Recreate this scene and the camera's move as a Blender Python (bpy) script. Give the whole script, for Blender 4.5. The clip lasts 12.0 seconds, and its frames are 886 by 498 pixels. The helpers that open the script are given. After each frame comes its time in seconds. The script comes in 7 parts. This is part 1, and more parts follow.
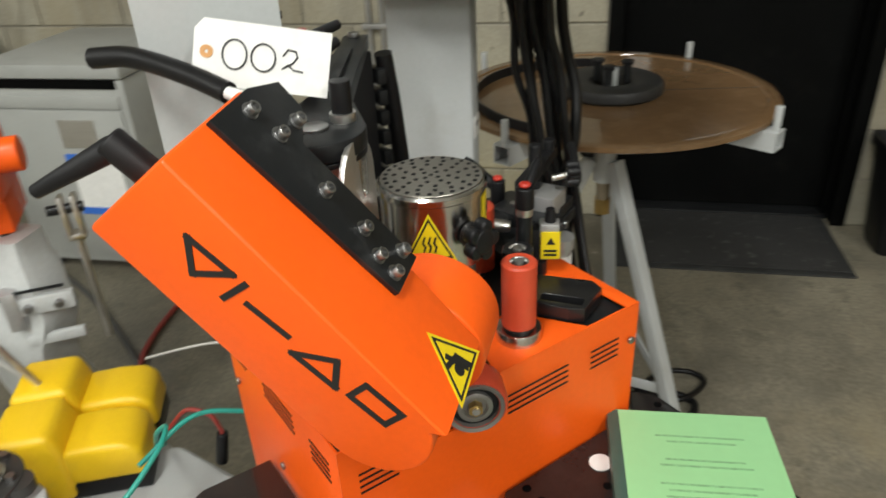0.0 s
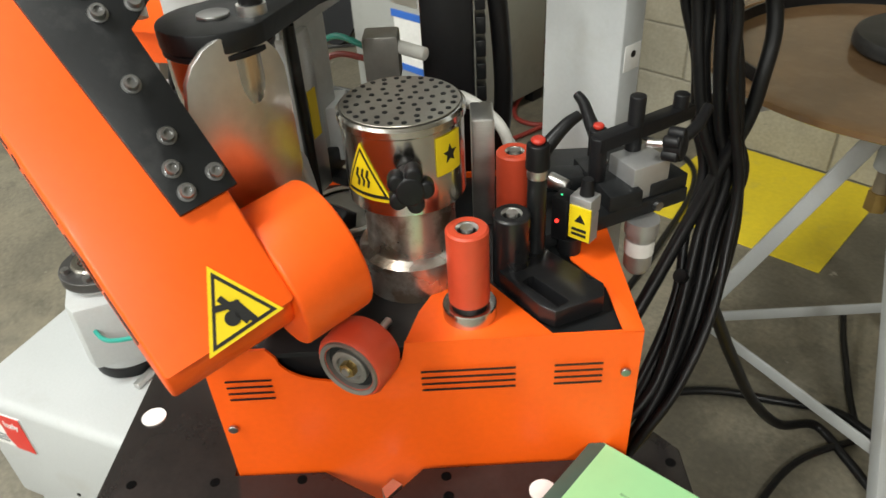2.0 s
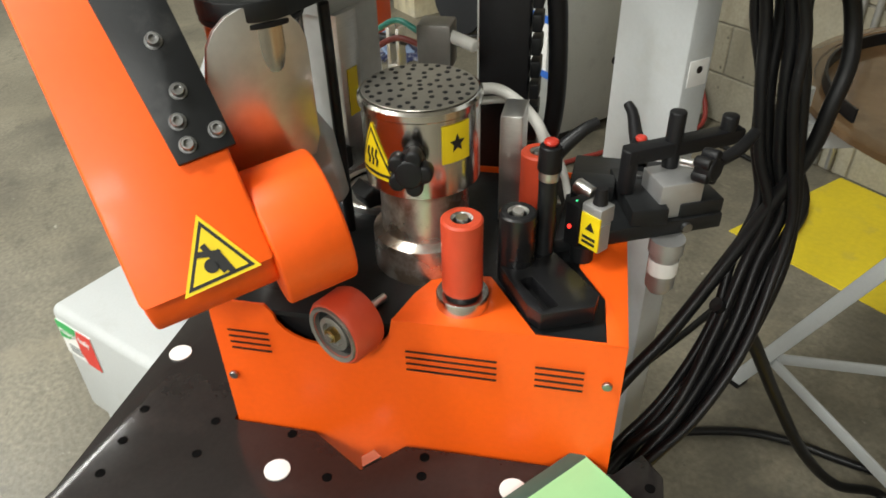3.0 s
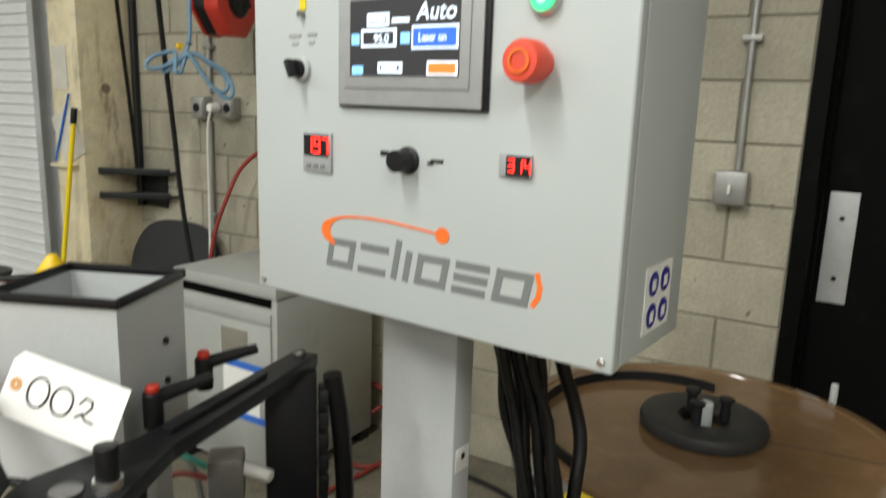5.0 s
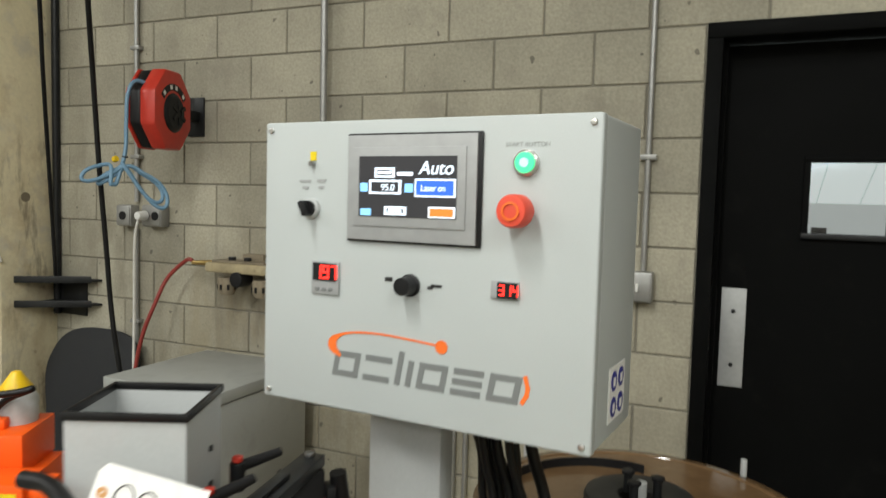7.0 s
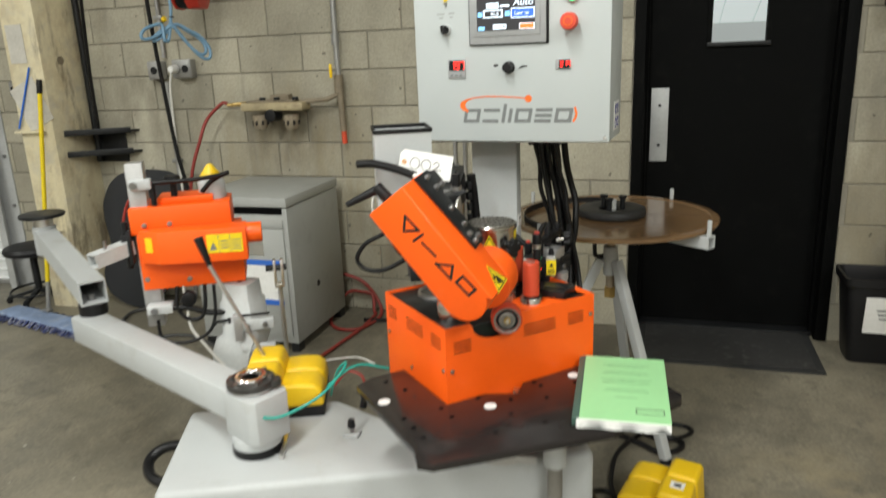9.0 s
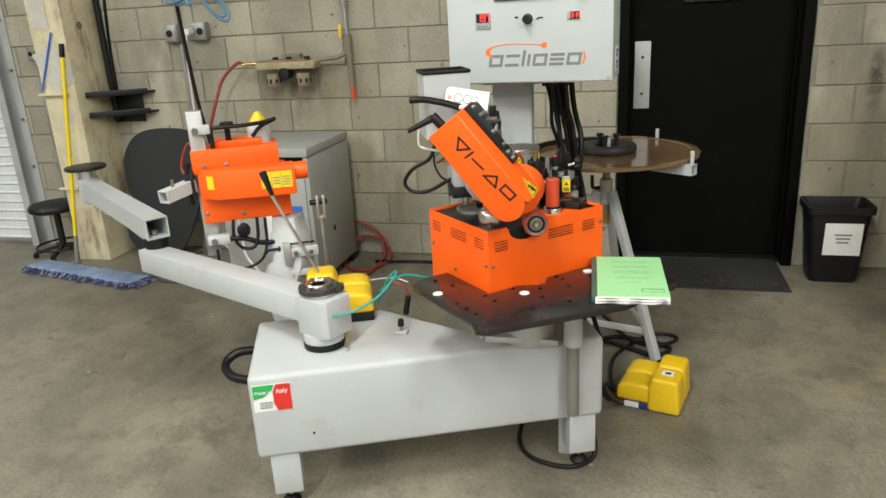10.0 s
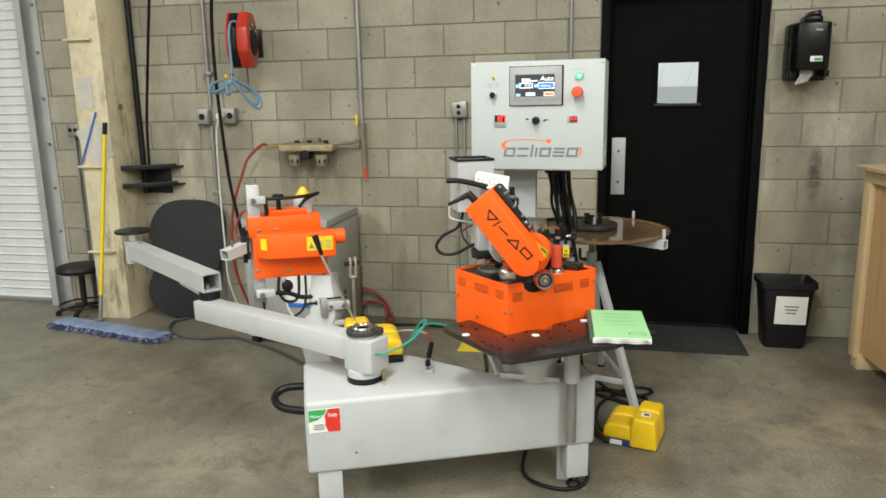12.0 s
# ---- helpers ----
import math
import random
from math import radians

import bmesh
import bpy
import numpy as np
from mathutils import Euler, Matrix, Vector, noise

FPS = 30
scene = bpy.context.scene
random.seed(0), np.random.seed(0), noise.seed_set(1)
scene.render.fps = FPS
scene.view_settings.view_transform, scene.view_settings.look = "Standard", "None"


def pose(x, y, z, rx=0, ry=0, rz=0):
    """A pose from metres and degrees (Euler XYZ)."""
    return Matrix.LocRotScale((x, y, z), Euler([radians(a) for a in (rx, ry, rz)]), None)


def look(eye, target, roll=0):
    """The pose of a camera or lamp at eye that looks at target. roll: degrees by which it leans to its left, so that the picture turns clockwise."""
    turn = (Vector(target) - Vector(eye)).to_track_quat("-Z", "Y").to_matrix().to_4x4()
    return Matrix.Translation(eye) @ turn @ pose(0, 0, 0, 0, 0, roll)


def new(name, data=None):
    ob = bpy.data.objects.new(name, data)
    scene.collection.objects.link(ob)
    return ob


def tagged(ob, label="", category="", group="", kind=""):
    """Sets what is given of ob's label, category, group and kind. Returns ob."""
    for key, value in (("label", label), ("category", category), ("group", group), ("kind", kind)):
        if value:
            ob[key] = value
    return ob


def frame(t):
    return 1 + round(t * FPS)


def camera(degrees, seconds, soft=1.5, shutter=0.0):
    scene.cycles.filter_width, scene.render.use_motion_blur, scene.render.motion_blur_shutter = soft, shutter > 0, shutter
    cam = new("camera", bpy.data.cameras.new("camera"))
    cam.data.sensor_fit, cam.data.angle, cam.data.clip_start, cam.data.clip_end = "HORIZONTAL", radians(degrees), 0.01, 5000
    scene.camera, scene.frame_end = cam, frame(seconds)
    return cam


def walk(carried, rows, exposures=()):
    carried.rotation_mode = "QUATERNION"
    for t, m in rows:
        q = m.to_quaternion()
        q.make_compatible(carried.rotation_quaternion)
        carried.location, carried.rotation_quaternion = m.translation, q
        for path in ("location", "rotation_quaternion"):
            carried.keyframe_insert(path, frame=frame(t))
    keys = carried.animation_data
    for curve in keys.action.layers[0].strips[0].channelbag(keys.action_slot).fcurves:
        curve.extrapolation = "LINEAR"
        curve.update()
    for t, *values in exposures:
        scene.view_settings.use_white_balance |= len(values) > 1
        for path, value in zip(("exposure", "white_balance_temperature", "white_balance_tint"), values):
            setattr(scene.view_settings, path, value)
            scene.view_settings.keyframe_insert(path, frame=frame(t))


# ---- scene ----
cam = camera(63.3, 12.0, shutter=0.5)
PATH = [
    (0, (1.596, -2.869, 1.414), (1.232, -1.157, 0.445), -2.9),
    (0.5, (1.705, -2.81, 1.407), (0.979, -1.261, 0.371), -3.9),
    (1, (1.854, -2.743, 1.404), (0.847, -1.385, 0.336), -1.4),
    (1.5, (1.919, -2.664, 1.392), (0.77, -1.471, 0.271), -2.9),
    (2, (1.916, -2.563, 1.38), (0.737, -1.447, 0.211), -3.6),
    (2.5, (1.971, -2.503, 1.382), (0.646, -1.595, 0.19), -1.9),
    (2.7, (2.005, -2.484, 1.378), (0.626, -1.648, 0.196), -1.8),
    (4.3, (1.933, -2.539, 1.437), (0.766, -1.12, 0.647), 0.6),
    (4.5, (1.916, -2.556, 1.469), (0.816, -1.03, 0.79), 0.7),
    (5, (1.9, -2.584, 1.527), (0.886, -0.907, 1.126), 1.9),
    (5.5, (1.889, -2.587, 1.561), (0.94, -0.842, 1.329), 1.1),
    (6, (1.876, -2.597, 1.581), (0.933, -0.838, 1.455), 1.2),
    (6.5, (1.878, -2.644, 1.587), (1.042, -0.828, 1.514), 1.6),
    (6.7, (1.879, -2.692, 1.584), (1.054, -0.872, 1.497), 2.0),
    (8.3, (1.789, -3.456, 1.57), (1.221, -1.578, 1.185), -2.6),
    (8.5, (1.789, -3.568, 1.563), (1.23, -1.687, 1.18), -1.9),
    (9, (1.828, -3.825, 1.51), (1.255, -1.985, 0.977), -2.3),
    (9.5, (1.812, -4.033, 1.502), (1.252, -2.204, 0.917), -2.1),
    (10, (1.759, -4.271, 1.491), (1.259, -2.438, 0.868), -3.2),
    (10.5, (1.769, -4.449, 1.5), (1.271, -2.603, 0.914), -0.9),
    (11, (1.808, -4.62, 1.504), (1.299, -2.784, 0.894), -0.4),
    (11.5, (1.768, -4.736, 1.531), (1.329, -2.847, 1.041), -1.0),
    (12, (1.68, -4.829, 1.55), (1.262, -2.917, 1.142), -1.1),
]
walk(cam, [(t, look(eye, target, roll)) for t, eye, target, roll in PATH], exposures=[(0.0, -0.28), (0.5, -0.10), (1.0, 0.02), (2.5, 0.06), (4.4, 0.08), (5.0, -0.22), (5.5, -0.30), (6.6, -0.30), (8.4, -0.2), (9.2, -0.12), (10.2, 0.0), (12.0, 0.0)])

# ---- light: high fluorescent fixtures of a workshop hall ----
world = bpy.data.worlds.new("world")
scene.world = world
world.use_nodes = True
world.node_tree.nodes["Background"].inputs[0].default_value = (0.9, 0.95, 1.0, 1)
world.node_tree.nodes["Background"].inputs[1].default_value = 0.02
scene.view_settings.exposure = 0.0
CEIL = 4.6
LAMPS = [(-4.0, -4.2), (0.9, -4.0), (4.4, -5.4), (-3.2, -6.4), (0.7, -6.4), (5.0, -6.4), (-3.2, -9.4), (0.7, -9.4), (5.0, -9.4)]
LAMP_POWER = 131.0


# ---- mesh helpers ----
def part(name, bm, material, parent=None, label="", m=None):
    """Links a bmesh as one mesh object, under a thing or a part."""
    me = bpy.data.meshes.new(name)
    bm.normal_update()
    bm.to_mesh(me)
    bm.free()
    if material:
        me.materials.append(material)
    ob = new(name, me)
    if parent is not None:
        ob.parent = parent
    if m is not None:
        ob.matrix_basis = m
    if label:
        ob["label"] = label
    return ob


def share(name, me, parent, m, label=""):
    ob = new(name, me)
    ob.parent = parent
    ob.matrix_basis = m
    if label:
        ob["label"] = label
    return ob


def thing(name, label, category, m=None, group="", kind=""):
    ob = new(name)
    if m is not None:
        ob.matrix_basis = m
    return tagged(ob, label, category, group, kind)


def box(x0, x1, y0, y1, z0, z1, bevel=0.0, seg=2):
    bm = bmesh.new()
    bmesh.ops.create_cube(bm, size=1)
    bmesh.ops.transform(bm, verts=bm.verts, matrix=Matrix.Translation(((x0 + x1) / 2, (y0 + y1) / 2, (z0 + z1) / 2)) @ Matrix.Diagonal((abs(x1 - x0), abs(y1 - y0), abs(z1 - z0), 1)))
    if bevel > 0:
        bmesh.ops.bevel(bm, geom=bm.edges[:], offset=bevel, segments=seg, profile=0.5, affect="EDGES", clamp_overlap=True)
        smooth(bm, 25)
    return bm


def smooth(bm, angle=35):
    lim = radians(angle)
    for f in bm.faces:
        f.smooth = True
    for e in bm.edges:
        if len(e.link_faces) == 2 and e.calc_face_angle(0.0) > lim:
            e.smooth = False
    return bm


def prism(poly, z0, z1, bevel=0.0, seg=2):
    """An upright prism on a plan polygon."""
    bm = bmesh.new()
    vs = [bm.verts.new((x, y, z0)) for x, y in poly]
    f = bm.faces.new(vs)
    bm.normal_update()
    if f.normal.z > 0:
        f.normal_flip()
    up = bmesh.ops.extrude_face_region(bm, geom=[f])
    bmesh.ops.translate(bm, verts=[v for v in up["geom"] if isinstance(v, bmesh.types.BMVert)], vec=(0, 0, z1 - z0))
    bmesh.ops.recalc_face_normals(bm, faces=bm.faces)
    if bevel > 0:
        bmesh.ops.bevel(bm, geom=bm.edges[:], offset=bevel, segments=seg, profile=0.5, affect="EDGES", clamp_overlap=True)
        smooth(bm, 25)
    return bm


def ring_prism(outer, inner, z0, z1, bevel=0.0):
    """An upright prism with a hole through it; both outlines have as many corners."""
    bm = bmesh.new()
    n = len(outer)
    o0, o1 = ([bm.verts.new((x, y, z)) for x, y in outer] for z in (z0, z1))
    i0, i1 = ([bm.verts.new((x, y, z)) for x, y in inner] for z in (z0, z1))
    for k in range(n):
        j = (k + 1) % n
        bm.faces.new((o0[k], o0[j], o1[j], o1[k]))
        bm.faces.new((i0[j], i0[k], i1[k], i1[j]))
        bm.faces.new((o1[k], o1[j], i1[j], i1[k]))
        bm.faces.new((o0[j], o0[k], i0[k], i0[j]))
    bmesh.ops.recalc_face_normals(bm, faces=bm.faces)
    if bevel > 0:
        rim = [e for e in bm.edges if len(e.link_faces) == 2 and e.calc_face_angle(0) > 0.3]
        bmesh.ops.bevel(bm, geom=rim, offset=bevel, segments=3, profile=0.5, affect="EDGES", clamp_overlap=True)
        smooth(bm, 25)
    return bm


def cyl(p0, p1, r0, r1=None, seg=32, bevel=0.0):
    """A closed cylinder or cone between two points."""
    r1 = r0 if r1 is None else r1
    p0, p1 = Vector(p0), Vector(p1)
    d = p1 - p0
    bm = bmesh.new()
    bmesh.ops.create_cone(bm, cap_ends=True, segments=seg, radius1=max(r0, 1e-4), radius2=max(r1, 1e-4), depth=d.length)
    if bevel > 0:
        rims = [e for e in bm.edges if all(abs(v.co.z) > d.length * 0.49 for v in e.verts) and abs(e.verts[0].co.z - e.verts[1].co.z) < 1e-6]
        bmesh.ops.bevel(bm, geom=rims, offset=bevel, segments=3, profile=0.5, affect="EDGES", clamp_overlap=True)
    bmesh.ops.transform(bm, verts=bm.verts, matrix=Matrix.Translation((p0 + p1) / 2) @ d.to_track_quat("Z", "Y").to_matrix().to_4x4())
    return smooth(bm, 40)


def lathe(profile, seg=40, axis=None):
    """A turned body from (radius, height) pairs round the z axis."""
    bm = bmesh.new()
    rings = []
    for r, z in profile:
        rings.append([bm.verts.new((max(r, 1e-4) * math.cos(2 * math.pi * k / seg), max(r, 1e-4) * math.sin(2 * math.pi * k / seg), z)) for k in range(seg)])
    for a, b in zip(rings, rings[1:]):
        for k in range(seg):
            bm.faces.new((a[k], a[(k + 1) % seg], b[(k + 1) % seg], b[k]))
    bmesh.ops.remove_doubles(bm, verts=bm.verts, dist=2e-4)
    bmesh.ops.recalc_face_normals(bm, faces=bm.faces)
    return smooth(bm, 35)


def spline(points, steps=10):
    """Catmull-Rom through the points."""
    p = [Vector(q) for q in points]
    p = [p[0] * 2 - p[1]] + p + [p[-1] * 2 - p[-2]]
    out = []
    for i in range(1, len(p) - 2):
        for s in range(steps):
            t = s / steps
            out.append(0.5 * ((2 * p[i]) + (p[i + 1] - p[i - 1]) * t + (2 * p[i - 1] - 5 * p[i] + 4 * p[i + 1] - p[i + 2]) * t * t + (3 * p[i] - p[i - 1] - 3 * p[i + 1] + p[i + 2]) * t ** 3))
    out.append(p[-2])
    return out


def tube(points, r, seg=10, steps=10, curved=True, ends=None):
    """A hose or bent tube along points."""
    pts = spline(points, steps) if curved else [Vector(q) for q in points]
    bm = bmesh.new()
    rings = []
    up = Vector((0, 0, 1))
    tan0 = (pts[1] - pts[0]).normalized()
    if abs(tan0.z) > 0.9:
        up = Vector((1, 0, 0))
    side = tan0.cross(up).normalized()
    for i, p in enumerate(pts):
        a, b = pts[max(i - 1, 0)], pts[min(i + 1, len(pts) - 1)]
        tan = (b - a).normalized()
        side = (side - tan * side.dot(tan)).normalized()
        nor = tan.cross(side)
        rr = r if ends is None else ends[0] + (ends[1] - ends[0]) * i / (len(pts) - 1)
        rings.append([bm.verts.new(p + rr * (math.cos(2 * math.pi * k / seg) * side + math.sin(2 * math.pi * k / seg) * nor)) for k in range(seg)])
    for a, b in zip(rings, rings[1:]):
        for k in range(seg):
            bm.faces.new((a[k], a[(k + 1) % seg], b[(k + 1) % seg], b[k]))
    bm.faces.new(rings[0][::-1])
    bm.faces.new(rings[-1])
    bmesh.ops.recalc_face_normals(bm, faces=bm.faces)
    return smooth(bm, 50)


def merge(*bms):
    """Joins bmeshes into the first one."""
    out = bms[0]
    for b in bms[1:]:
        me = bpy.data.meshes.new("tmp")
        b.to_mesh(me)
        b.free()
        out.from_mesh(me)
        bpy.data.meshes.remove(me)
    return out


def moved(bm, m):
    bmesh.ops.transform(bm, verts=bm.verts, matrix=m)
    return bm


def bar(p0, p1, w, h, bevel=0.0015, up=(0, 0, 1)):
    """A straight rectangular bar between two points, w wide and h high."""
    p0, p1 = Vector(p0), Vector(p1)
    d = p1 - p0
    x = d.normalized()
    z = Vector(up) - x * Vector(up).dot(x)
    z.normalize()
    y = z.cross(x)
    bm = box(0, d.length, -w / 2, w / 2, -h / 2, h / 2, bevel)
    return moved(bm, Matrix(((x.x, y.x, z.x, p0.x), (x.y, y.y, z.y, p0.y), (x.z, y.z, z.z, p0.z), (0, 0, 0, 1))))


def square_tube(p0, p1, w, h, wall=0.004, up=(0, 0, 1)):
    """A hollow square tube, open at both ends."""
    p0, p1 = Vector(p0), Vector(p1)
    d = p1 - p0
    x = d.normalized()
    z = Vector(up) - x * Vector(up).dot(x)
    z.normalize()
    y = z.cross(x)
    L = d.length
    bm = merge(box(0, L, -w / 2, w / 2, h / 2 - wall, h / 2), box(0, L, -w / 2, w / 2, -h / 2, -h / 2 + wall), box(0, L, -w / 2, -w / 2 + wall, -h / 2 + wall, h / 2 - wall), box(0, L, w / 2 - wall, w / 2, -h / 2 + wall, h / 2 - wall))
    return moved(bm, Matrix(((x.x, y.x, z.x, p0.x), (x.y, y.y, z.y, p0.y), (x.z, y.z, z.z, p0.z), (0, 0, 0, 1))))


def frame_at(origin, x, y):
    """A pose whose x and y axes point along the given directions."""
    x = Vector(x).normalized()
    y = Vector(y)
    y = (y - x * y.dot(x)).normalized()
    z = x.cross(y)
    return Matrix(((x.x, y.x, z.x, origin[0]), (x.y, y.y, z.y, origin[1]), (x.z, y.z, z.z, origin[2]), (0, 0, 0, 1)))


def lettering(name, text, size, material, parent, m, label="", depth=0.0006, align="LEFT", shear=0.0, width=1.0):
    cu = bpy.data.curves.new(name, "FONT")
    cu.body, cu.size, cu.extrude, cu.align_x, cu.shear = text, size, depth, align, shear
    tmp = bpy.data.objects.new("tmp", cu)
    scene.collection.objects.link(tmp)
    me = bpy.data.meshes.new_from_object(tmp.evaluated_get(bpy.context.evaluated_depsgraph_get()))
    bpy.data.objects.remove(tmp)
    me.materials.clear()
    me.materials.append(material)
    ob = new(name, me)
    ob.parent = parent
    ob.matrix_basis = m @ Matrix.Diagonal((width, 1, 1, 1))
    if label:
        ob["label"] = label
    return ob


def strokes(lines, w, t=0.0008):
    """Flat strokes in the xy plane: lists of points drawn w wide."""
    out = bmesh.new()
    n = 0
    for pts in lines:
        for a, b in zip(pts, pts[1:]):
            a, b = Vector((*a, 0)), Vector((*b, 0))
            d = (b - a).normalized() * w * 0.5
            out = merge(out, bar(a - d, b + d, w, t + 0.00005 * n, 0))
            n += 1
    return out


def loft(sections, seg=20, power=2.6):
    """A body through rings (x, y, z, rx, ry) with rounded-square outlines."""
    bm = bmesh.new()
    rings = []
    for x, y, z, rx, ry in sections:
        ring = []
        for k in range(seg):
            a = 2 * math.pi * k / seg
            r = 1.0 / (abs(math.cos(a)) ** power + abs(math.sin(a)) ** power) ** (1 / power)
            ring.append(bm.verts.new((x + rx * r * math.cos(a), y + ry * r * math.sin(a), z)))
        rings.append(ring)
    for a, b in zip(rings, rings[1:]):
        for k in range(seg):
            bm.faces.new((a[k], a[(k + 1) % seg], b[(k + 1) % seg], b[k]))
    bm.faces.new(rings[0][::-1])
    bm.faces.new(rings[-1])
    bmesh.ops.recalc_face_normals(bm, faces=bm.faces)
    return smooth(bm, 40)


# ---- materials ----
def mat(name, color, rough=0.5, metal=0.0, var=0.12, scale=6.0, fine=60.0, bump=0.15, fine_var=0.06, spot=None, spot_at=0.62, spot_amt=0.5, coat=0.0, bump_scale=None, stretch=(1, 1, 1), rough_var=0.1, random=0.0, spot_scale=None, spec=0.5, world_space=False):
    """A procedural surface with variation at two scales, bump and optional stains."""
    ma = bpy.data.materials.new(name)
    ma.use_nodes = True
    nt = ma.node_tree
    N, L = nt.nodes, nt.links
    b = N["Principled BSDF"]
    co = N.new("ShaderNodeTexCoord")
    mp = N.new("ShaderNodeMapping")
    mp.inputs["Scale"].default_value = stretch
    geo = N.new("ShaderNodeNewGeometry")
    L.new(geo.outputs["Position"] if world_space else co.outputs["Object"], mp.inputs["Vector"])
    b.inputs["Specular IOR Level"].default_value = spec
    n1, n2 = N.new("ShaderNodeTexNoise"), N.new("ShaderNodeTexNoise")
    n1.inputs["Scale"].default_value, n1.inputs["Detail"].default_value = scale, 4
    n2.inputs["Scale"].default_value, n2.inputs["Detail"].default_value = fine, 5
    for n in (n1, n2):
        L.new(mp.outputs[0], n.inputs["Vector"])
    hsv = N.new("ShaderNodeHueSaturation")
    hsv.inputs["Color"].default_value = (*color, 1)
    def scaled(out, lo, hi):
        r = N.new("ShaderNodeMapRange")
        r.inputs["From Min"].default_value, r.inputs["From Max"].default_value = 0.25, 0.75
        r.inputs["To Min"].default_value, r.inputs["To Max"].default_value = lo, hi
        L.new(out, r.inputs["Value"])
        return r.outputs[0]
    def mul(a, c):
        m = N.new("ShaderNodeMath")
        m.operation = "MULTIPLY"
        L.new(a, m.inputs[0])
        L.new(c, m.inputs[1])
        return m.outputs[0]
    val = mul(scaled(n1.outputs["Fac"], 1 - var, 1 + var), scaled(n2.outputs["Fac"], 1 - fine_var, 1 + fine_var))
    if random:
        oi = N.new("ShaderNodeObjectInfo")
        r = N.new("ShaderNodeMapRange")
        r.inputs["To Min"].default_value, r.inputs["To Max"].default_value = 1 - random, 1 + random
        L.new(oi.outputs["Random"], r.inputs["Value"])
        val = mul(val, r.outputs[0])
    L.new(val, hsv.inputs["Value"])
    col = hsv.outputs[0]
    if spot:
        n3 = N.new("ShaderNodeTexNoise")
        n3.inputs["Scale"].default_value, n3.inputs["Detail"].default_value, n3.inputs["Roughness"].default_value = spot_scale or scale * 1.7, 6, 0.62
        L.new(mp.outputs[0], n3.inputs["Vector"])
        r3 = N.new("ShaderNodeMapRange")
        r3.inputs["From Min"].default_value, r3.inputs["From Max"].default_value, r3.inputs["To Max"].default_value = spot_at - 0.08, spot_at + 0.08, spot_amt
        L.new(n3.outputs["Fac"], r3.inputs["Value"])
        mx = N.new("ShaderNodeMix")
        mx.data_type = "RGBA"
        mx.inputs["B"].default_value = (*spot, 1)
        L.new(r3.outputs[0], mx.inputs["Factor"])
        L.new(col, mx.inputs["A"])
        col = mx.outputs["Result"]
    L.new(col, b.inputs["Base Color"])
    L.new(scaled(n1.outputs["Fac"], max(rough - rough_var, 0.02), min(rough + rough_var, 1)), b.inputs["Roughness"])
    b.inputs["Metallic"].default_value = metal
    b.inputs["Coat Weight"].default_value = coat
    b.inputs["Coat Roughness"].default_value = 0.12
    if bump:
        bp = N.new("ShaderNodeBump")
        bp.inputs["Strength"].default_value, bp.inputs["Distance"].default_value = bump, 0.002
        if bump_scale:
            n4 = N.new("ShaderNodeTexNoise")
            n4.inputs["Scale"].default_value, n4.inputs["Detail"].default_value = bump_scale, 4
            L.new(mp.outputs[0], n4.inputs["Vector"])
            L.new(n4.outputs["Fac"], bp.inputs["Height"])
        else:
            L.new(n2.outputs["Fac"], bp.inputs["Height"])
        L.new(bp.outputs[0], b.inputs["Normal"])
    return ma


def glow(name, color, strength):
    ma = bpy.data.materials.new(name)
    ma.use_nodes = True
    b = ma.node_tree.nodes["Principled BSDF"]
    b.inputs["Base Color"].default_value = (*color, 1)
    b.inputs["Emission Color"].default_value = (*color, 1)
    b.inputs["Emission Strength"].default_value = strength
    b.inputs["Roughness"].default_value = 0.4
    return ma


ORANGE = mat("orange_enamel", (0.95, 0.115, 0.005), 0.46, var=0.04, fine_var=0.03, bump=0.05, fine=140, coat=0.06, spec=0.4, spot=(0.95, 0.24, 0.08), spot_at=0.72, spot_amt=0.25)
WHITE = mat("white_enamel", (0.45, 0.468, 0.47), 0.52, var=0.04, fine_var=0.03, bump=0.08, fine=220, spec=0.32, spot=(0.36, 0.35, 0.32), spot_at=0.64, spot_amt=0.35)
PANEL = mat("light_grey_textured_enamel", (0.445, 0.478, 0.48), 0.5, var=0.02, fine_var=0.03, bump=0.12, fine=500)
BLACK = mat("black_plastic", (0.008, 0.008, 0.009), 0.45, var=0.2, fine_var=0.1, bump=0.08, fine=180, spec=0.3)
BLACKMETAL = mat("black_oxide_steel", (0.013, 0.014, 0.015), 0.42, 0.15, spec=0.35, var=0.25, bump=0.1, fine=120, spot=(0.10, 0.10, 0.10), spot_at=0.68, spot_amt=0.4)
RUBBER = mat("black_rubber_hose", (0.006, 0.006, 0.0065), 0.42, var=0.2, bump=0.06, spec=0.3)
POTLOW = mat("glue_stained_steel", (0.62, 0.58, 0.53), 0.30, 0.85, var=0.15, bump=0.15, spot=(0.16, 0.09, 0.04), spot_at=0.53, spot_amt=0.8, scale=12)
DULLMETAL = mat("dull_turned_metal", (0.26, 0.25, 0.23), 0.5, 0.6, var=0.15, bump=0.2, fine=120)
CASTGREY = mat("pale_grey_painted_casting", (0.50, 0.52, 0.52), 0.45, var=0.08, bump=0.2, fine=90, spot=(0.35, 0.35, 0.33), spot_amt=0.3)
